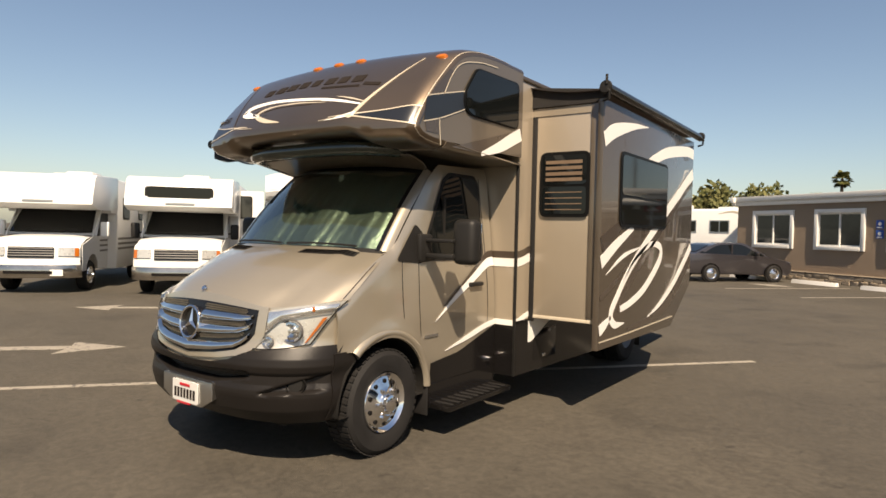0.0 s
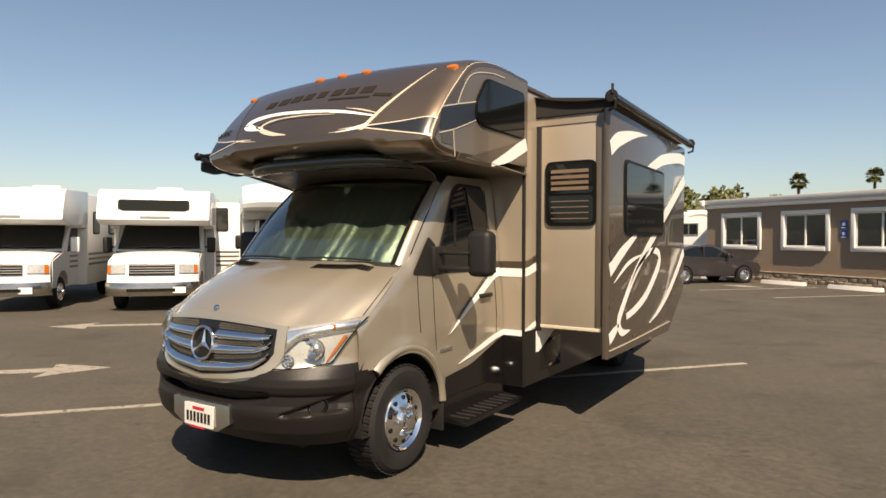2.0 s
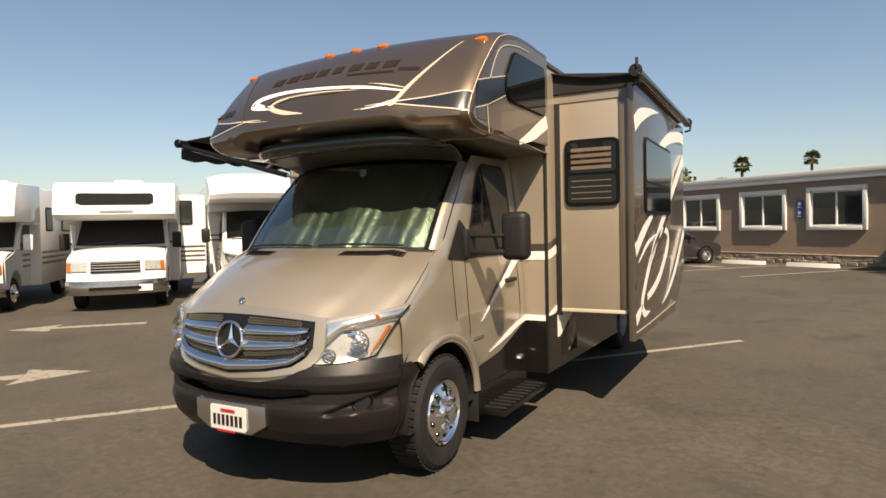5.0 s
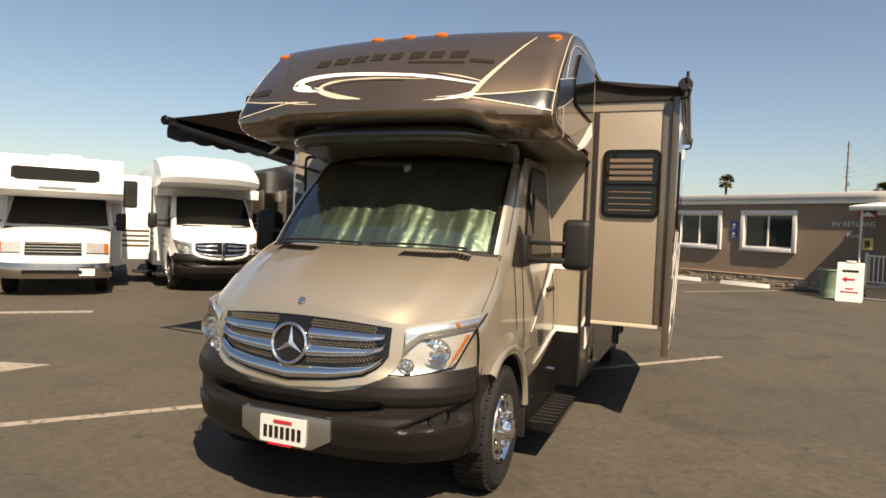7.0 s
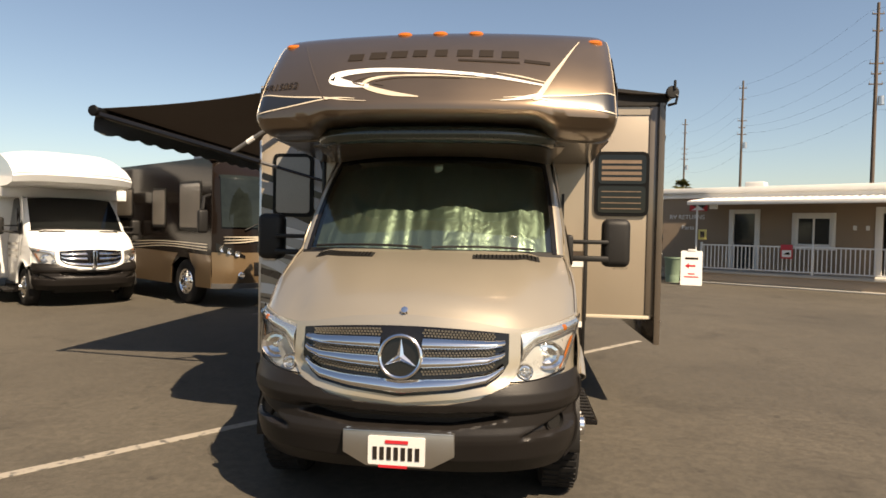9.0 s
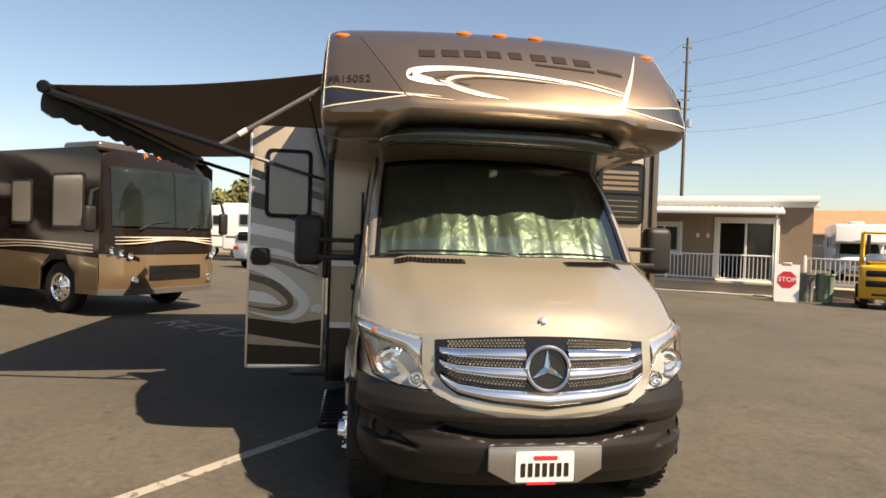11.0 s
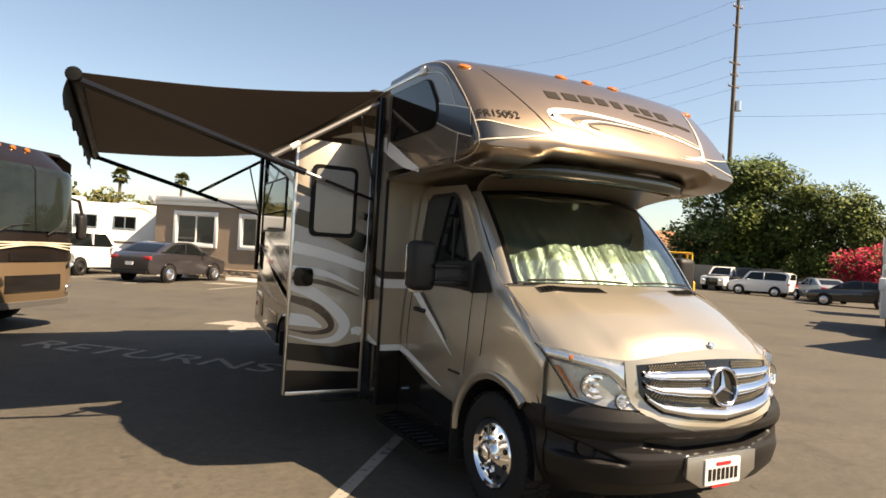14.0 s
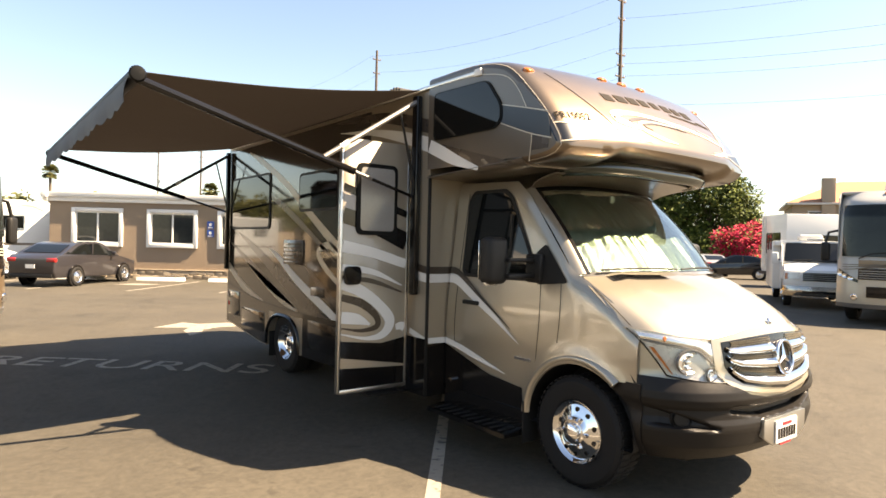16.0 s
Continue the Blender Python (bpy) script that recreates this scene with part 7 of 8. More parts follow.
WINS = [(1.0, 2.75), (3.95, 5.7), (6.75, 8.6)]
PWIN = (14.25, 15.3, 1.35, 2.35)
holes = [(a, b, 1.38, 2.66) for a, b in WINS] + [(12.2, 13.0, 0.45, 2.5), PWIN, (16.7, 18.4, 0.45, 2.5)]
wall_run("wall", 0, LEN, 0, 0.2, 0, EAVE, holes, M_STUCCO, OFF)
part("wall", box(0, 0.2, 0.2, DEP, 0, EAVE), M_STUCCO, OFF)
part("wall", box(LEN - 0.2, LEN, 0.2, DEP, 0, EAVE), M_STUCCO, OFF)
part("wall", box(0.2, LEN - 0.2, DEP - 0.2, DEP, 0, EAVE), M_STUCCO, OFF)
part("roof", box(-0.05, LEN + 0.05, -0.05, DEP + 0.05, EAVE, EAVE + 0.06), M_OFFW, OFF)
for y0, z0, z1 in ((-0.1, 3.02, 3.2), (-0.18, 3.2, 3.4)):
    part("fascia", box(-0.2 + (y0 + 0.1), LEN + 0.15, y0, -0.002 if z1 < 3.3 else 0.3, z0, z1, 0.01), M_TRIM, OFF, "off-white stepped fascia")
part("fascia", box(-0.2, -0.002, -0.18, DEP, 3.05, 3.4, 0.01), M_TRIM, OFF)
part("room_floor", box(0.2, LEN - 0.2, 0.2, DEP - 0.2, 0.3, 0.4), M_CONC, OFF)
# added inner wall, its dark colour standing in for the room's dimness
part("room_wall", box(0.2, LEN - 0.2, 2.5, 2.6, 0.4, EAVE), mat("dim_interior", (0.0936, 0.0858, 0.078), 0.9), OFF)
part("corner_lamp", box(-0.2, 0.02, -0.3, -0.12, 3.15, 3.4, 0.03), M_TRIM, OFF)


def office_window(x0, x1, z0, z1, proud=0.08, tw=0.13):
    w = part("window", box(x0 - tw, x0 + 0.02, -proud, 0.1, z0 - tw, z1 + tw, 0.01), M_TRIM, OFF, "white-trimmed sliding window")
    part("trim", box(x1 - 0.02, x1 + tw, -proud, 0.1, z0 - tw, z1 + tw, 0.01), M_TRIM, w)
    part("trim", box(x0 + 0.02, x1 - 0.02, -proud, 0.1, z1 - 0.02, z1 + tw, 0.01), M_TRIM, w)
    part("sill", box(x0 + 0.02, x1 - 0.02, -proud - 0.02, 0.1, z0 - tw, z0 + 0.02, 0.01), M_TRIM, w)
    mx = (x0 + x1) / 2
    for a, b, y in ((x0 + 0.02, mx + 0.02, 0.0), (mx - 0.02, x1 - 0.02, 0.03)):
        sash = part("sash", box(a, a + 0.05, y, y + 0.03, z0 + 0.02, z1 - 0.02), M_WHITE, w)
        part("sash_rail", box(b - 0.05, b, y, y + 0.03, z0 + 0.02, z1 - 0.02), M_WHITE, w)
        part("sash_rail", box(a + 0.05, b - 0.05, y, y + 0.03, z1 - 0.07, z1 - 0.02), M_WHITE, w)
        part("sash_rail", box(a + 0.05, b - 0.05, y, y + 0.03, z0 + 0.02, z0 + 0.07), M_WHITE, w)
        part("pane", box(a + 0.05, b - 0.05, y + 0.012, y + 0.018, z0 + 0.07, z1 - 0.07), M_MIDGLASS, w)
    return w


for a, b in WINS:
    office_window(a, b, 1.38, 2.66)
office_window(*PWIN, proud=0.04, tw=0.12)
# door and sliding door on the porch
d1 = part("door", box(12.25, 12.95, 0.05, 0.1, 0.45, 2.45), M_MIDGLASS, OFF, "glazed porch door")
for a, b, c, d in ((12.08, 12.25, 0.45, 2.6), (12.95, 13.12, 0.45, 2.6), (12.25, 12.95, 2.45, 2.6)):
    part("door_trim", box(a, b, -0.04, 0.12, c, d, 0.005), M_TRIM, d1)
d2 = part("sliding_door", box(17.55, 18.35, 0.05, 0.08, 0.45, 2.45), M_MIDGLASS, OFF, "half-open sliding glass door")
for a, b, c, d in ((16.5, 16.7, 0.45, 2.65), (18.4, 18.6, 0.45, 2.65), (16.7, 18.4, 2.45, 2.65), (17.5, 17.58, 0.45, 2.45)):
    part("door_trim", box(a, b, -0.05, 0.12, c, d, 0.005), M_TRIM, d2)
# blue parking signs, wall lettering and its panel
for z in (1.72, 2.06):
    sg = part("parking_sign", box(6.2, 6.48, -0.02, -0.004, z, z + 0.3, 0.01), M_BLUE, OFF, "blue accessible-parking sign")
    part("sign_mark", lathe([(0, 0.006), (0.06, 0.005), (0.065, 0)], pose(6.34, -0.02, z + 0.17, 90), 14), M_WHITE, sg)
    part("sign_mark", box(6.25, 6.43, -0.026, -0.021, z + 0.03, z + 0.06), M_WHITE, sg)
text_part("RV RETURNS", 0.23, pose(10.55, -0.012, 2.32, 90, 0, 0), M_WHITE, OFF, "wall_letters", 0.01)
text_part("Parts", 0.23, pose(10.6, -0.012, 1.93, 90, 0, 0), M_WHITE, OFF, "wall_letters", 0.01)
lp = part("logo_panel", box(10.65, 11.3, -0.03, -0.004, 2.55, 3.0, 0.005), M_RED, OFF, "red and black logo panel")
part("logo_mark", prism([(10.75, 2.75), (11.0, 2.95), (11.25, 2.78), (11.1, 2.62), (10.9, 2.7)], "y", -0.036, -0.031), M_BLACK, lp)
part("logo_mark", prism([(10.72, 2.58), (10.98, 2.74), (11.22, 2.58)], "y", -0.041, -0.037), M_WHITE, lp)
# porch deck, skirt, steps of rail, roof
PX0, PX1, PD = 11.7, 18.4, 1.75
dk = part("porch_deck", box(PX0, PX1 + 0.9, -PD, -0.002, 0.36, 0.45, 0.01), M_CONC, OFF, "raised porch deck")
part("porch_skirt", box(PX0 + 0.03, PX1 + 0.87, -PD + 0.05, -PD + 0.12, 0.0, 0.36), M_STUCCO2, dk)
part("porch_skirt", box(PX0 + 0.03, PX0 + 0.1, -PD + 0.12, -0.01, 0.0, 0.36), M_STUCCO2, dk)
part("skirt_kerb", box(PX0 - 0.05, PX1 + 0.9, -PD - 0.12, -PD + 0.05, 0.0, 0.05, 0.01), M_CONC, dk)
rl = part("porch_rail", box(PX0, PX1, -PD + 0.03, -PD + 0.08, 1.30, 1.35, 0.006), M_TRIM, OFF, "white porch railing")
part("bottom_rail", box(PX0, PX1, -PD + 0.035, -PD + 0.075, 0.52, 0.56, 0.004), M_TRIM, rl)
bal = None
n = 54
for k in range(n):
    x = PX0 + 0.08 + (PX1 - PX0 - 0.16) * k / (n - 1)
    if bal is None:
        bal = part("baluster", box(-0.014, 0.014, -0.014, 0.014, 0.56, 1.30), M_TRIM, rl, smooth=0)
        bal.location = (x, -PD + 0.055, 0)
    else:
        q = new("baluster", bal.data)
        q.parent = rl
        q.location = (x, -PD + 0.055, 0)
for x in (PX0, PX0 + 3.4, PX1):
    part("rail_post", box(x - 0.035, x + 0.035, -PD + 0.02, -PD + 0.09, 0.45, 1.42, 0.006), M_TRIM, rl)
rf = part("porch_roof", prism([(-2.1, 2.72), (-2.1, 2.80), (0.0, 3.02), (0.0, 2.94)], "x", PX0 - 0.35, PX1 + 0.25), M_TRIM, OFF, "white corrugated porch roof")
for k in range(34):
    x = PX0 - 0.33 + k * (PX1 - PX0 + 0.55) / 33
    part("roof_rib", prism([(-2.1, 2.80), (-2.1, 2.83), (0.0, 3.05), (0.0, 3.02)], "x", x - 0.03, x + 0.03), M_TRIM, rf, smooth=0)
part("gutter", box(PX0 - 0.37, PX1 + 0.27, -2.2, -2.1, 2.68, 2.82, 0.02), M_TRIM, rf)
for x in (PX0 - 0.1, PX1 + 0.05):
    part("roof_post", tube([(x, -1.95, 0.0), (x, -1.95, 2.74)], 0.035, 8), M_TRIM, rf)
part("porch_lamp", box(PX0 + 0.3, PX0 + 0.55, -1.95, -1.8, 2.55, 2.7, 0.02), M_TRIM, OFF)
for x in (15.9, 16.25):
    part("wall_outlet", box(x, x + 0.1, -0.02, -0.002, 1.9, 2.05, 0.004), M_TRIM, OFF)
rs = part("railing_sign", box(14.2, 14.55, -PD - 0.01, -PD + 0.02, 0.95, 1.4, 0.01), M_RED, OFF, "small red and white sign on the railing")
part("sign_face", box(14.24, 14.51, -PD - 0.016, -PD - 0.011, 1.0, 1.22), M_WHITE, rs)
part("sign_mark", prism([(14.27, 1.08), (14.48, 1.08), (14.45, 1.17), (14.36, 1.14)], "y", -PD - 0.022, -PD - 0.017), M_BLACK, rs)
ys = part("yellow_notice", box(PX0 - 0.02, PX0 + 0.26, -2.02, -1.99, 1.5, 1.85, 0.01), mat("yellow_sign", (0.468, 0.39, 0.117), 0.5), OFF, "small yellow notice on the post")
part("sign_face", box(PX0 + 0.05, PX0 + 0.19, -2.028, -2.021, 1.57, 1.78), M_BROWN, ys)
part("roof_unit", box(12.0, 12.7, 2.0, 2.6, 3.18, 3.75, 0.05), M_OFFW, OFF, "small rooftop unit")
part("rear_roof", prism([(11.5, 3.2), (19.0, 3.2), (18.4, 3.55), (12.2, 3.55)], "y", 4.0, 8.5), M_OFFW, OFF)
# ramp rail beyond the porch
rr = part("ramp_rail", box(19.3, 21.2, -1.72, -1.68, 1.28, 1.33, 0.005), M_TRIM, OFF, "white ramp railing")
part("bottom_rail", box(19.3, 21.2, -1.715, -1.685, 0.5, 0.54), M_TRIM, rr)
for k in range(15):
    q = new("baluster", bal.data)
    q.parent = rr
    q.location = (19.35 + k * 0.13, -1.7, 0)
for x in (19.3, 21.2):
    part("rail_post", box(x - 0.04, x + 0.04, -1.74, -1.66, 0.0, 1.4, 0.005), M_TRIM, rr)
part("ramp", box(19.3, 21.2, -1.65, -0.4, 0.0, 0.36, 0.01), M_STUCCO2, OFF)
# ledge stones along the foot of the wall
st_m = []
for k in range(6):
    random.seed(40 + k)
    b = box(-0.17, 0.17, -0.05, 0.03, -0.075, 0.075, 0.02, 1)
    for q in b.verts:
        q.co += Vector((random.uniform(-0.02, 0.02), random.uniform(-0.018, 0.01), random.uniform(-0.018, 0.018)))
    ob = part("stone", b, M_STONE, OFF)
    st_m.append(ob.data)
    ob.location = (0.1 + k * 0.34, -0.02, 0.085)
random.seed(9)
for r in range(2):
    for k in range(34):
        if r == 0 and k < 6:
            continue
        q = new("stone", st_m[(k * 5 + r * 2 + k // 3) % 6])
        q.parent = OFF
        q.location = (0.1 + k * 0.34 + (0.16 if r else 0), -0.02, 0.085 + r * 0.155)
        q.scale = (random.uniform(0.9, 1.05), 1, random.uniform(0.9, 1.05))
part("ledge_cap", box(-0.05, PX0, -0.09, -0.001, 0.33, 0.38, 0.012), M_STONE, OFF)

OM = OFF.matrix_world.copy()
ws_ = None
for x in (1.9, 4.9, 7.6):
    m = OM @ pose(x, -1.25, 0)
    if ws_ is None:
        ws_ = tagged(part("wheel_stop", prism([(-0.1, 0), (0.1, 0), (0.06, 0.13), (-0.06, 0.13)], "x", -0.9, 0.9, 0.01), M_TRIM, None), "white painted concrete wheel stop on asphalt", "wheel stop", "wheel stops by the office")
        ws_.matrix_world = m
    else:
        copy_thing(ws_, m)
for x in (0.4, 3.4, 6.4, 9.2):
    a, b = OM @ Vector((x, -1.4, 0)), OM @ Vector((x - 0.6, -6.2, 0))
    marking("parking_line", strip(a.xy, b.xy, 0.1), "thin worn white parking line by the office")
q0 = OM @ Vector((4.9, -3.4, 0))
marking("stencil_mark", [(q0.x - 0.7, q0.y + 0.2), (q0.x, q0.y + 0.45), (q0.x + 0.8, q0.y - 0.2), (q0.x + 0.1, q0.y - 0.4)], "faded white parking stencil on asphalt")


# ---- loose signs and bins by the porch ----
def a_frame(at_pose, label):
    v = thing("sandwich_board", at_pose, label, "sign board", "sandwich boards")
    for s in (-1, 1):
        bm = prism(rect(-0.33, 0.33, 0.0, 1.15, 0.03), "y", -0.015, 0.015)
        bmesh.ops.transform(bm, matrix=pose(0, s * 0.27, 0, s * 13, 0, 0), verts=bm.verts)
        part("board", bm, M_WHITE, v)
    part("hinge", box(-0.12, 0.12, -0.04, 0.04, 1.1, 1.18, 0.01), M_TRIM, v)
    return v


FACE = pose(0, -0.27, 0, -13, 0, 0)
v = a_frame(pose(6.35, 18.55, 0, 0, 0, -15), "white sandwich board with a red arrow")
for bx, m_ in ((box(-0.2, 0.2, -0.022, -0.016, 0.86, 0.93), M_TEXT), (box(-0.1, 0.12, -0.022, -0.016, 0.62, 0.68), M_RED), (box(-0.22, 0.22, -0.022, -0.016, 0.26, 0.30), M_RED), (box(-0.1, 0.1, -0.022, -0.016, 0.36, 0.40), M_RED)):
    bmesh.ops.transform(bx, matrix=FACE, verts=bx.verts)
    part("printed_bar", bx, m_, v)
bx = prism([(-0.2, 0.65), (-0.08, 0.74), (-0.08, 0.56)], "y", -0.022, -0.016)
bmesh.ops.transform(bx, matrix=FACE, verts=bx.verts)
part("arrow_head", bx, M_RED, v)
v = a_frame(pose(12.0, 14.55, 0, 0, 0, -38), "white sandwich board with a red octagon stop sign")
bx = prism([(0.27 * math.cos(math.radians(22.5 + 45 * k)), 0.68 + 0.27 * math.sin(math.radians(22.5 + 45 * k))) for k in range(8)], "y", -0.022, -0.016)
bmesh.ops.transform(bx, matrix=FACE, verts=bx.verts)
part("octagon", bx, M_RED, v, "red octagon")
text_part("STOP", 0.2, FACE @ pose(0, -0.024, 0.68, 90, 0, 0), M_WHITE, v, "sign_letters", 0.002)


def bin_(at_pose, m_, label):
    v = thing("waste_bin", at_pose, label, "waste bin", "bins by the ramp")
    part("tub", lathe([(0.0, 0.0), (0.22, 0.0), (0.27, 0.8), (0.285, 0.82), (0.285, 0.85), (0.26, 0.85), (0.23, 0.1), (0.0, 0.08)], pose(0, 0, 0), 24), m_, v)
    part("rim", lathe([(0.28, 0.82), (0.30, 0.83), (0.30, 0.87), (0.27, 0.87)], pose(0, 0, 0), 24), m_, v)


bin_(pose(12.75, 14.75, 0), mat("grey_plastic", (0.1248, 0.1326, 0.1326), 0.5), "grey plastic waste bin")
bin_(pose(13.3, 14.6, 0), M_GREENPL, "pale green plastic waste bin")
bin_(pose(6.0, 19.6, 0), M_GREENPL, "pale green plastic waste bin by the post")


# ---- utility poles and wires ----
def utility_pole(x, y, h, arms, label):
    v = thing("utility_pole", pose(x, y, 0), label, "utility pole", "utility poles")
    part("pole", lathe([(0.24, 0), (0.2, h * 0.5), (0.15, h), (0, h + 0.01)], pose(0, 0, 0), 12), M_WOOD, v)
    for z, hw in arms:
        part("crossarm", box(-hw, hw, -0.07, 0.07, z - 0.06, z + 0.06, 0.01), M_WOOD, v)
        for s in (-1, 1):
            part("insulator", lathe([(0, 0.25), (0.06, 0.22), (0.05, 0.1), (0.07, 0)], pose(s * hw * 0.92, 0, z + 0.08), 8), M_ALU, v)
    return v


POLES = [(62.0, -8.0, 27.0), (47.4, 37.7, 27.5), (38.6, 70.0, 27.0), (36.7, 105.0, 27.0), (36.6, 140.0, 27.0), (36.5, 178.0, 27.0)]
for x, y, h in POLES:
    pv = utility_pole(x, y, h, [(h - 1.2, 0.6), (h - 3.0, 0.5), (h - 6.5, 0.7), (h - 7.6, 0.5), (h - 8.7, 0.7)], "tall wooden utility pole with short crossarms")
    part("transformer", lathe([(0, 0.5), (0.3, 0.48), (0.32, -0.45), (0, -0.5)], pose(0.5, -0.2, h - 10.5), 14), M_ALU, pv)
wv = thing("overhead_wires", pose(0, 0, 0), "thin sagging overhead wires between poles", "wires", kind="stuff")
for (xa, ya, ha), (xb, yb, hb) in zip(POLES, POLES[1:]):
    for dz, dx in ((-0.9, -0.8), (-2.7, 0.8), (-6.2, -1.2), (-7.3, 0.6), (-8.4, 1.2), (-11.5, 0.0)):
        pts = [Vector((xa + dx, ya, ha + dz)).lerp(Vector((xb + dx, yb, hb + dz)), t) - Vector((0, 0, 1.3 * 4 * t * (1 - t))) for t in np.linspace(0, 1, 13)]
        part("wire", tube(pts, 0.010, 5), M_BLACK, wv)


# ---- trees, bushes and houses beyond ----
def leaves(centres, n, size, seed, flat=0.6):
    """Many small leaf cards scattered in uneven clumps."""
    rnd = random.Random(seed)
    vs, fs = [], []
    for c, r in centres:
        for _ in range(max(8, int(n * r * r))):
            d = Vector((rnd.gauss(0, 1), rnd.gauss(0, 1), rnd.gauss(0, 1))).normalized() * r * rnd.uniform(0.55, 1.08)
            d.z *= flat + 0.25
            p = Vector(c) + d
            a = Vector((rnd.gauss(0, 1), rnd.gauss(0, 1), rnd.gauss(0, 1))).normalized()
            b = a.orthogonal().normalized()
            s = size * rnd.uniform(0.6, 1.3)
            k = len(vs)
            vs += [p + a * s, p + b * s * 0.55, p - a * s, p - b * s * 0.55]
            fs.append((k, k + 1, k + 2, k + 3))
    return vs, fs


def mesh_part(name, vs, fs, material, parent, label=""):
    me = bpy.data.meshes.new(name)
    me.from_pydata([tuple(v) for v in vs], [], fs)
    me.materials.append(material)
    ob = new(name, me)
    ob.parent = parent
    if label:
        ob["label"] = label
    return ob


def tree(x, y, h, spread, seed, material, label, clumps=26, dens=170, size=0.15, base=0.3, group="yard trees"):
    v = thing("tree", pose(x, y, 0), label, "tree", group)
    rnd = random.Random(seed)
    top = h * 0.55
    part("trunk", lathe([(0.028 * h, 0), (0.02 * h, top * 0.4), (0.014 * h, top), (0, top + 0.05)], pose(0, 0, 0), 12), M_BARK, v)
    cs = []
    for k in range(clumps):
        a = rnd.uniform(0, 2 * math.pi)
        t = rnd.uniform(0, 1)
        z = h * (base + (0.93 - base) * t)
        rad = spread * (0.35 + 0.65 * math.sin(math.pi * min(1, 0.18 + 0.72 * t))) * math.sqrt(rnd.uniform(0.05, 1))
        cs.append(((rad * math.cos(a), rad * math.sin(a), z), rnd.uniform(0.11, 0.2) * h))
    for c, r in cs[::3]:
        part("limb", tube([(0, 0, top * rnd.uniform(0.55, 0.95)), (c[0] * 0.5, c[1] * 0.5, c[2] * 0.85), c], 0.006 * h, 6), M_BARK, v)
    vs, fs = leaves(cs, dens, size, seed)
    mesh_part("crown", vs, fs, material, v)
    return v


tree(44.2, 34.4, 10.8, 4.9, 3, M_LEAF2, "large dark green leafy tree in the yard", 40, dens=190, size=0.19, base=0.16)
tree(48.0, 36.6, 7.0, 3.6, 13, M_LEAF2, "dark green leafy tree casting deep shade", 24)
tree(43.8, 31.2, 9.6, 3.2, 4, M_LEAF, "tall green leafy tree over the parked cars", 34, dens=260, size=0.16)
tree(46.5, 28.6, 5.6, 2.8, 5, M_LEAF2, "dark leafy tree behind the cars", 22, base=0.1)
tree(45.4, 26.6, 8.6, 3.4, 6, M_LEAF, "yellow-green leafy tree beside the flowering bush", 36, dens=260, size=0.16, base=0.2)
tree(46.6, 23.6, 5.0, 1.8, 7, M_LEAF, "small yellow-green tree by the house", 18, base=0.15)
tree(52.0, 33.0, 6.0, 5.0, 8, M_LEAF2, "dense dark hedge tree behind the cars", 26, base=0.05)
tree(50.0, 43.0, 6.0, 5.0, 18, M_LEAF2, "dense dark hedge tree beyond the pickups", 26, base=0.05)


def bush(x, y, h, r, seed, material, label):
    v = thing("bush", pose(x, y, 0), label, "bush", "flowering bushes")
    rnd = random.Random(seed)
    cs = [((rnd.uniform(-r, r), rnd.uniform(-r * 0.7, r * 0.7), h * rnd.uniform(0.25, 0.85)), h * rnd.uniform(0.16, 0.26)) for _ in range(22)]
    part("stem", lathe([(0.1, 0), (0.06, h * 0.5), (0, h * 0.52)], pose(0, 0, 0), 8), M_BARK, v)
    vs, fs = leaves(cs, 260, 0.13, seed, 0.8)
    mesh_part("blossom", vs, fs, material, v)
    vs, fs = leaves([(c, r_ * 0.9) for c, r_ in cs], 90, 0.13, seed + 1, 0.8)
    mesh_part("foliage", vs, fs, M_LEAF2, v)


bush(41.5, 21.6, 3.7, 2.1, 21, M_BOUG, "vivid red bougainvillea bush behind the cars")


def palm(x, y, h, label):
    v = thing("palm_tree", pose(x, y, 0), label, "palm tree", "palms")
    part("trunk", lathe([(0.35, 0), (0.25, h * 0.5), (0.22, h), (0, h + 0.1)], pose(0, 0, 0), 10), M_BARK, v)
    rnd = random.Random(int(x * 7))
    vs, fs = [], []
    for k in range(54):
        a, e = rnd.uniform(0, 2 * math.pi), rnd.uniform(-1.0, 1.35)
        d = Vector((math.cos(a) * math.cos(e), math.sin(a) * math.cos(e), math.sin(e)))
        side = d.cross(Vector((0, 0, 1))).normalized()
        up = side.cross(d)
        hub = Vector((0, 0, h)) + d * rnd.uniform(0.55, 0.85)
        L = rnd.uniform(0.7, 0.95)
        # a fan of pleated blades spreading from the end of each stalk
        for j in range(13):
            f = (j - 6) / 6 * 1.5
            q = d * math.cos(f) + side * math.sin(f)
            w = side * math.cos(f) - d * math.sin(f)
            i = len(vs)
            m_ = hub + q * L * 0.6
            vs += [hub, m_ + w * 0.08 + up * 0.03, hub + q * L - Vector((0, 0, 0.16)), m_ - w * 0.08 - up * 0.03]
            fs.append((i, i + 1, i + 2, i + 3))
        i = len(vs)
        vs += [Vector((0, 0, h)) + side * 0.03, Vector((0, 0, h)) - side * 0.03, hub - side * 0.02, hub + side * 0.02]
        fs.append((i, i + 1, i + 2, i + 3))
    mesh_part("fronds", vs, fs, M_PALM, v)


palm(7.4, 127.0, 12.6, "tall fan palm beyond the office")
palm(-3.0, 112.0, 11.0, "fan palm above the far trees")
palm(25.0, 95.0, 8.8, "fan palm behind the porch roof")


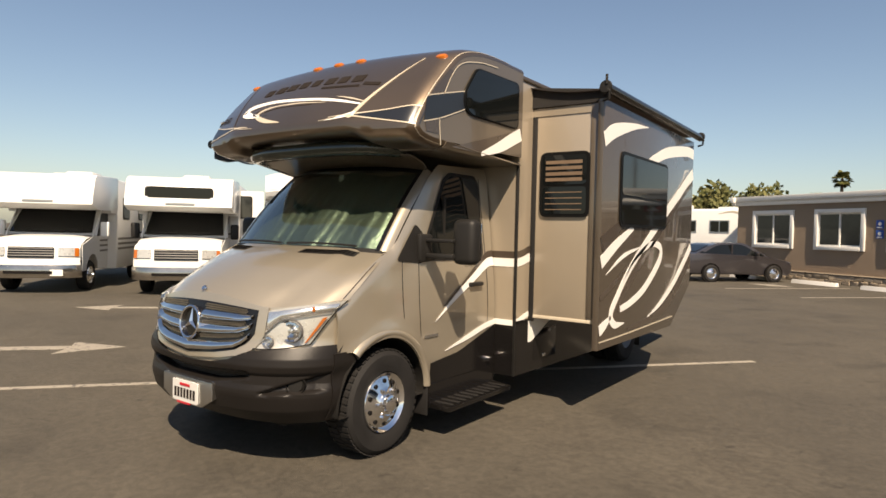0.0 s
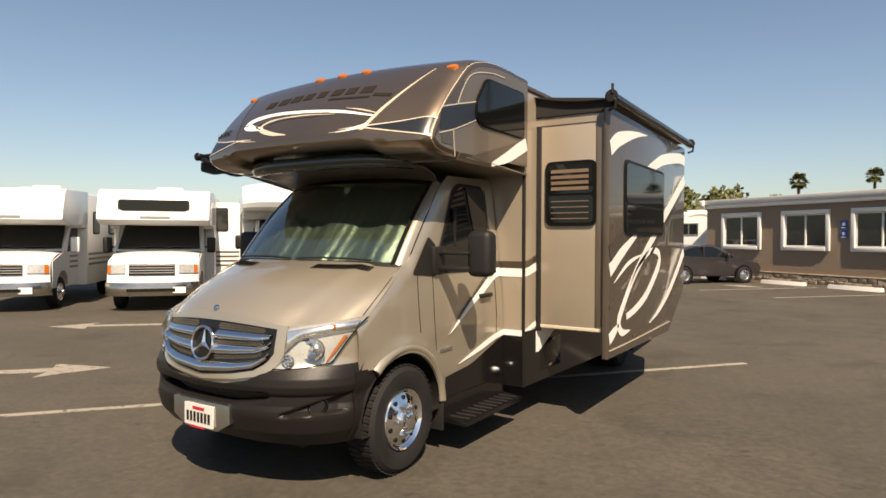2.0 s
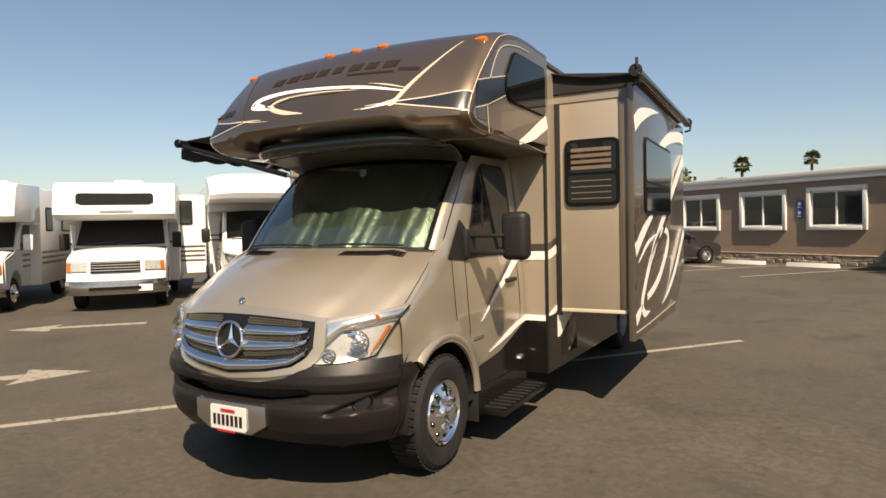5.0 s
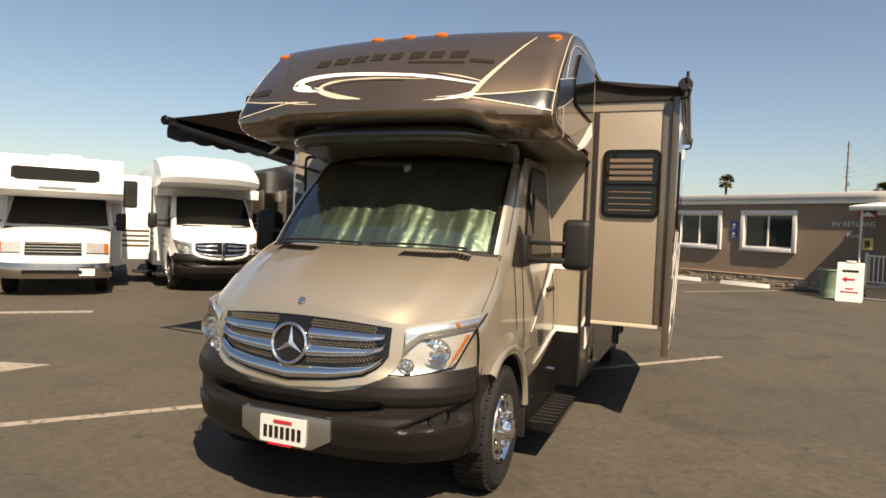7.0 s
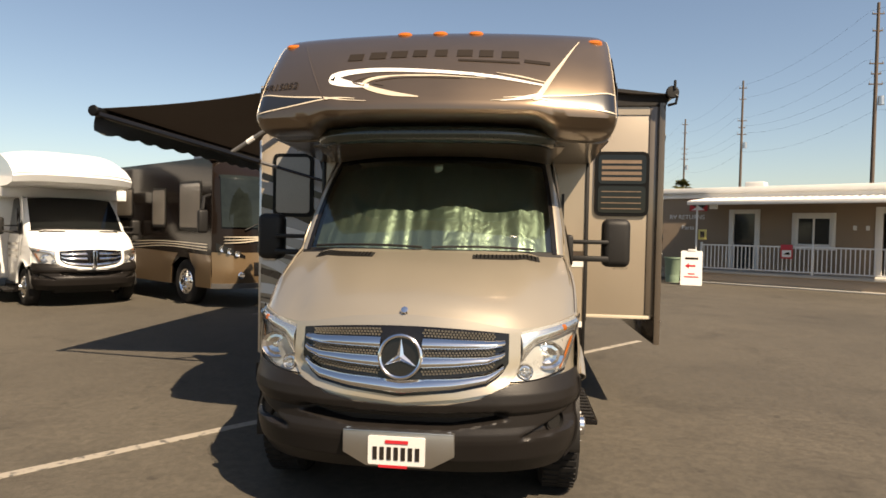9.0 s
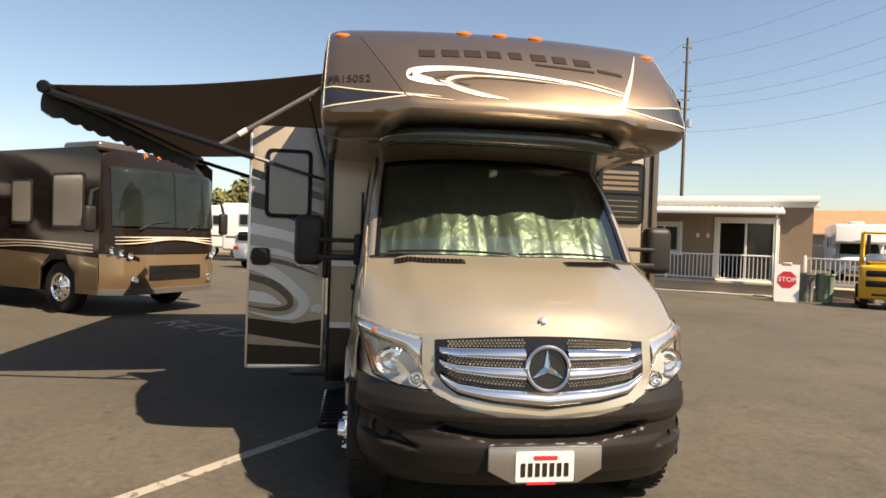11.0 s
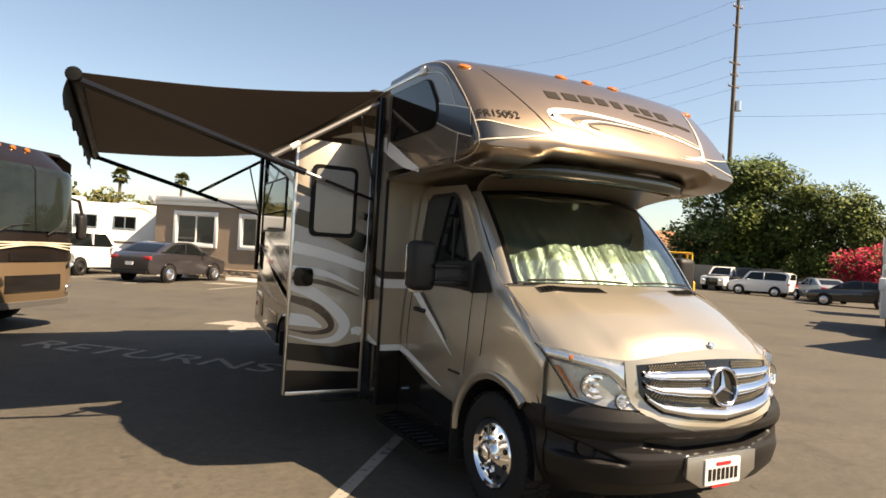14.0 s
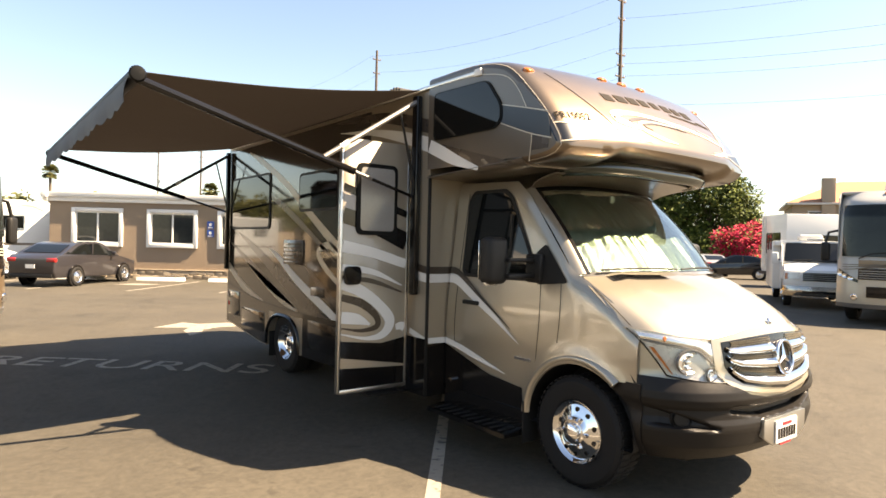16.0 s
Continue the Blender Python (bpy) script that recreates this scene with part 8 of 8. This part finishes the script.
def woods(name, pts, seed, material, label):
    rnd = random.Random(seed)
    cs = []
    for x, y, h, r in pts:
        for _ in range(14):
            cs.append(((x + rnd.uniform(-r, r), y + rnd.uniform(-r, r), h * rnd.uniform(0.25, 0.86)), rnd.uniform(0.16, 0.28) * h))
    vs, fs = leaves(cs, 26, 0.45, seed, 0.75)
    ob = mesh_part(name, vs, fs, material, None)
    return tagged(ob, label, "far trees", kind="stuff")


rnd = random.Random(5)
far = [(-62 + k * 6.5, 128 - abs(k - 9) * 1.2 + rnd.uniform(-6, 6), rnd.uniform(6.5, 9.5), rnd.uniform(3, 5)) for k in range(14)]
far += [(-40 + k * 5.2, 92 + rnd.uniform(-5, 5), rnd.uniform(7, 8.8), rnd.uniform(2.6, 3.8)) for k in range(8)]
woods("far_trees", far, 31, M_OLIVE, "row of far dusty green trees beyond the yard")
woods("far_trees", [(24 + k * 6, 92 + rnd.uniform(-4, 4), rnd.uniform(5, 7.5), 3) for k in range(6)], 32, M_LEAF, "far pale green trees behind the office")
woods("far_trees", [(60 + k * 5, 78 - k * 6 + rnd.uniform(-3, 3), rnd.uniform(5, 7), 3.5) for k in range(9)], 33, M_LEAF2, "far trees behind the houses")


def house(at_pose, w, d, h, rh, label, chim=None):
    v = thing("house", at_pose, label, "house", "houses beyond the yard")
    part("wall", box(0, w, 0, d, 0, h), M_STUCCO2, v, smooth=0)
    bm = bmesh.new()
    o = 0.5
    b = [bm.verts.new(p) for p in ((-o, -o, h), (w + o, -o, h), (w + o, d + o, h), (-o, d + o, h))]
    t = [bm.verts.new(p) for p in ((d * 0.45, d / 2, h + rh), (w - d * 0.45, d / 2, h + rh))]
    for q in ((b[0], b[1], t[1], t[0]), (b[1], b[2], t[1]), (b[2], b[3], t[0], t[1]), (b[3], b[0], t[0]), (b[3], b[2], b[1], b[0])):
        bm.faces.new(q)
    part("roof", bm, M_TILE, v, "clay tile hip roof", 0)
    part("eave", box(-o, w + o, -o, d + o, h - 0.18, h - 0.005, 0.01), M_TRIM, v)
    for k in range(int(w / 3.5)):
        wn_ = part("window", box(1.2 + k * 3.3, 2.4 + k * 3.3, -0.08, 0.02, h - 1.9, h - 0.7, 0.01), M_TRIM, v)
        part("pane", box(1.3 + k * 3.3, 2.3 + k * 3.3, -0.1, -0.081, h - 1.8, h - 0.8), M_DKGLASS, wn_)
    if chim:
        part("chimney", box(chim, chim + 1.0, -0.4, 0.4, 0, h + rh * 0.95, 0.03), M_STUCCO2, v)


house(pose(53.0, 23.4, 0, 0, 0, -62), 14, 9, 6.0, 2.2, "two-storey tan stucco house with a tile roof and chimney", 2.2)
house(pose(40.0, 60.0, 0, 0, 0, -42), 22, 10, 3.2, 2.6, "low house with a broad red tile roof")
# block wall that closes the yard behind the cars
yw = tagged(part("yard_wall", box(0, 60, 0, 0.2, 0, 1.9, 0.01), M_STUCCO2, None), "long tan block wall behind the parked cars", "wall", kind="structure")
yw.matrix_world = pose(30.0, 48.0, 0, 0, 0, -55)
yw2 = tagged(part("yard_wall", box(0, 46, 0, 0.2, 0, 2.3, 0.01), M_STUCCO2, None), "pale wall at the far side of the yard", "wall", kind="structure")
yw2.matrix_world = pose(-48.0, 48.0, 0, 0, 0, -8)
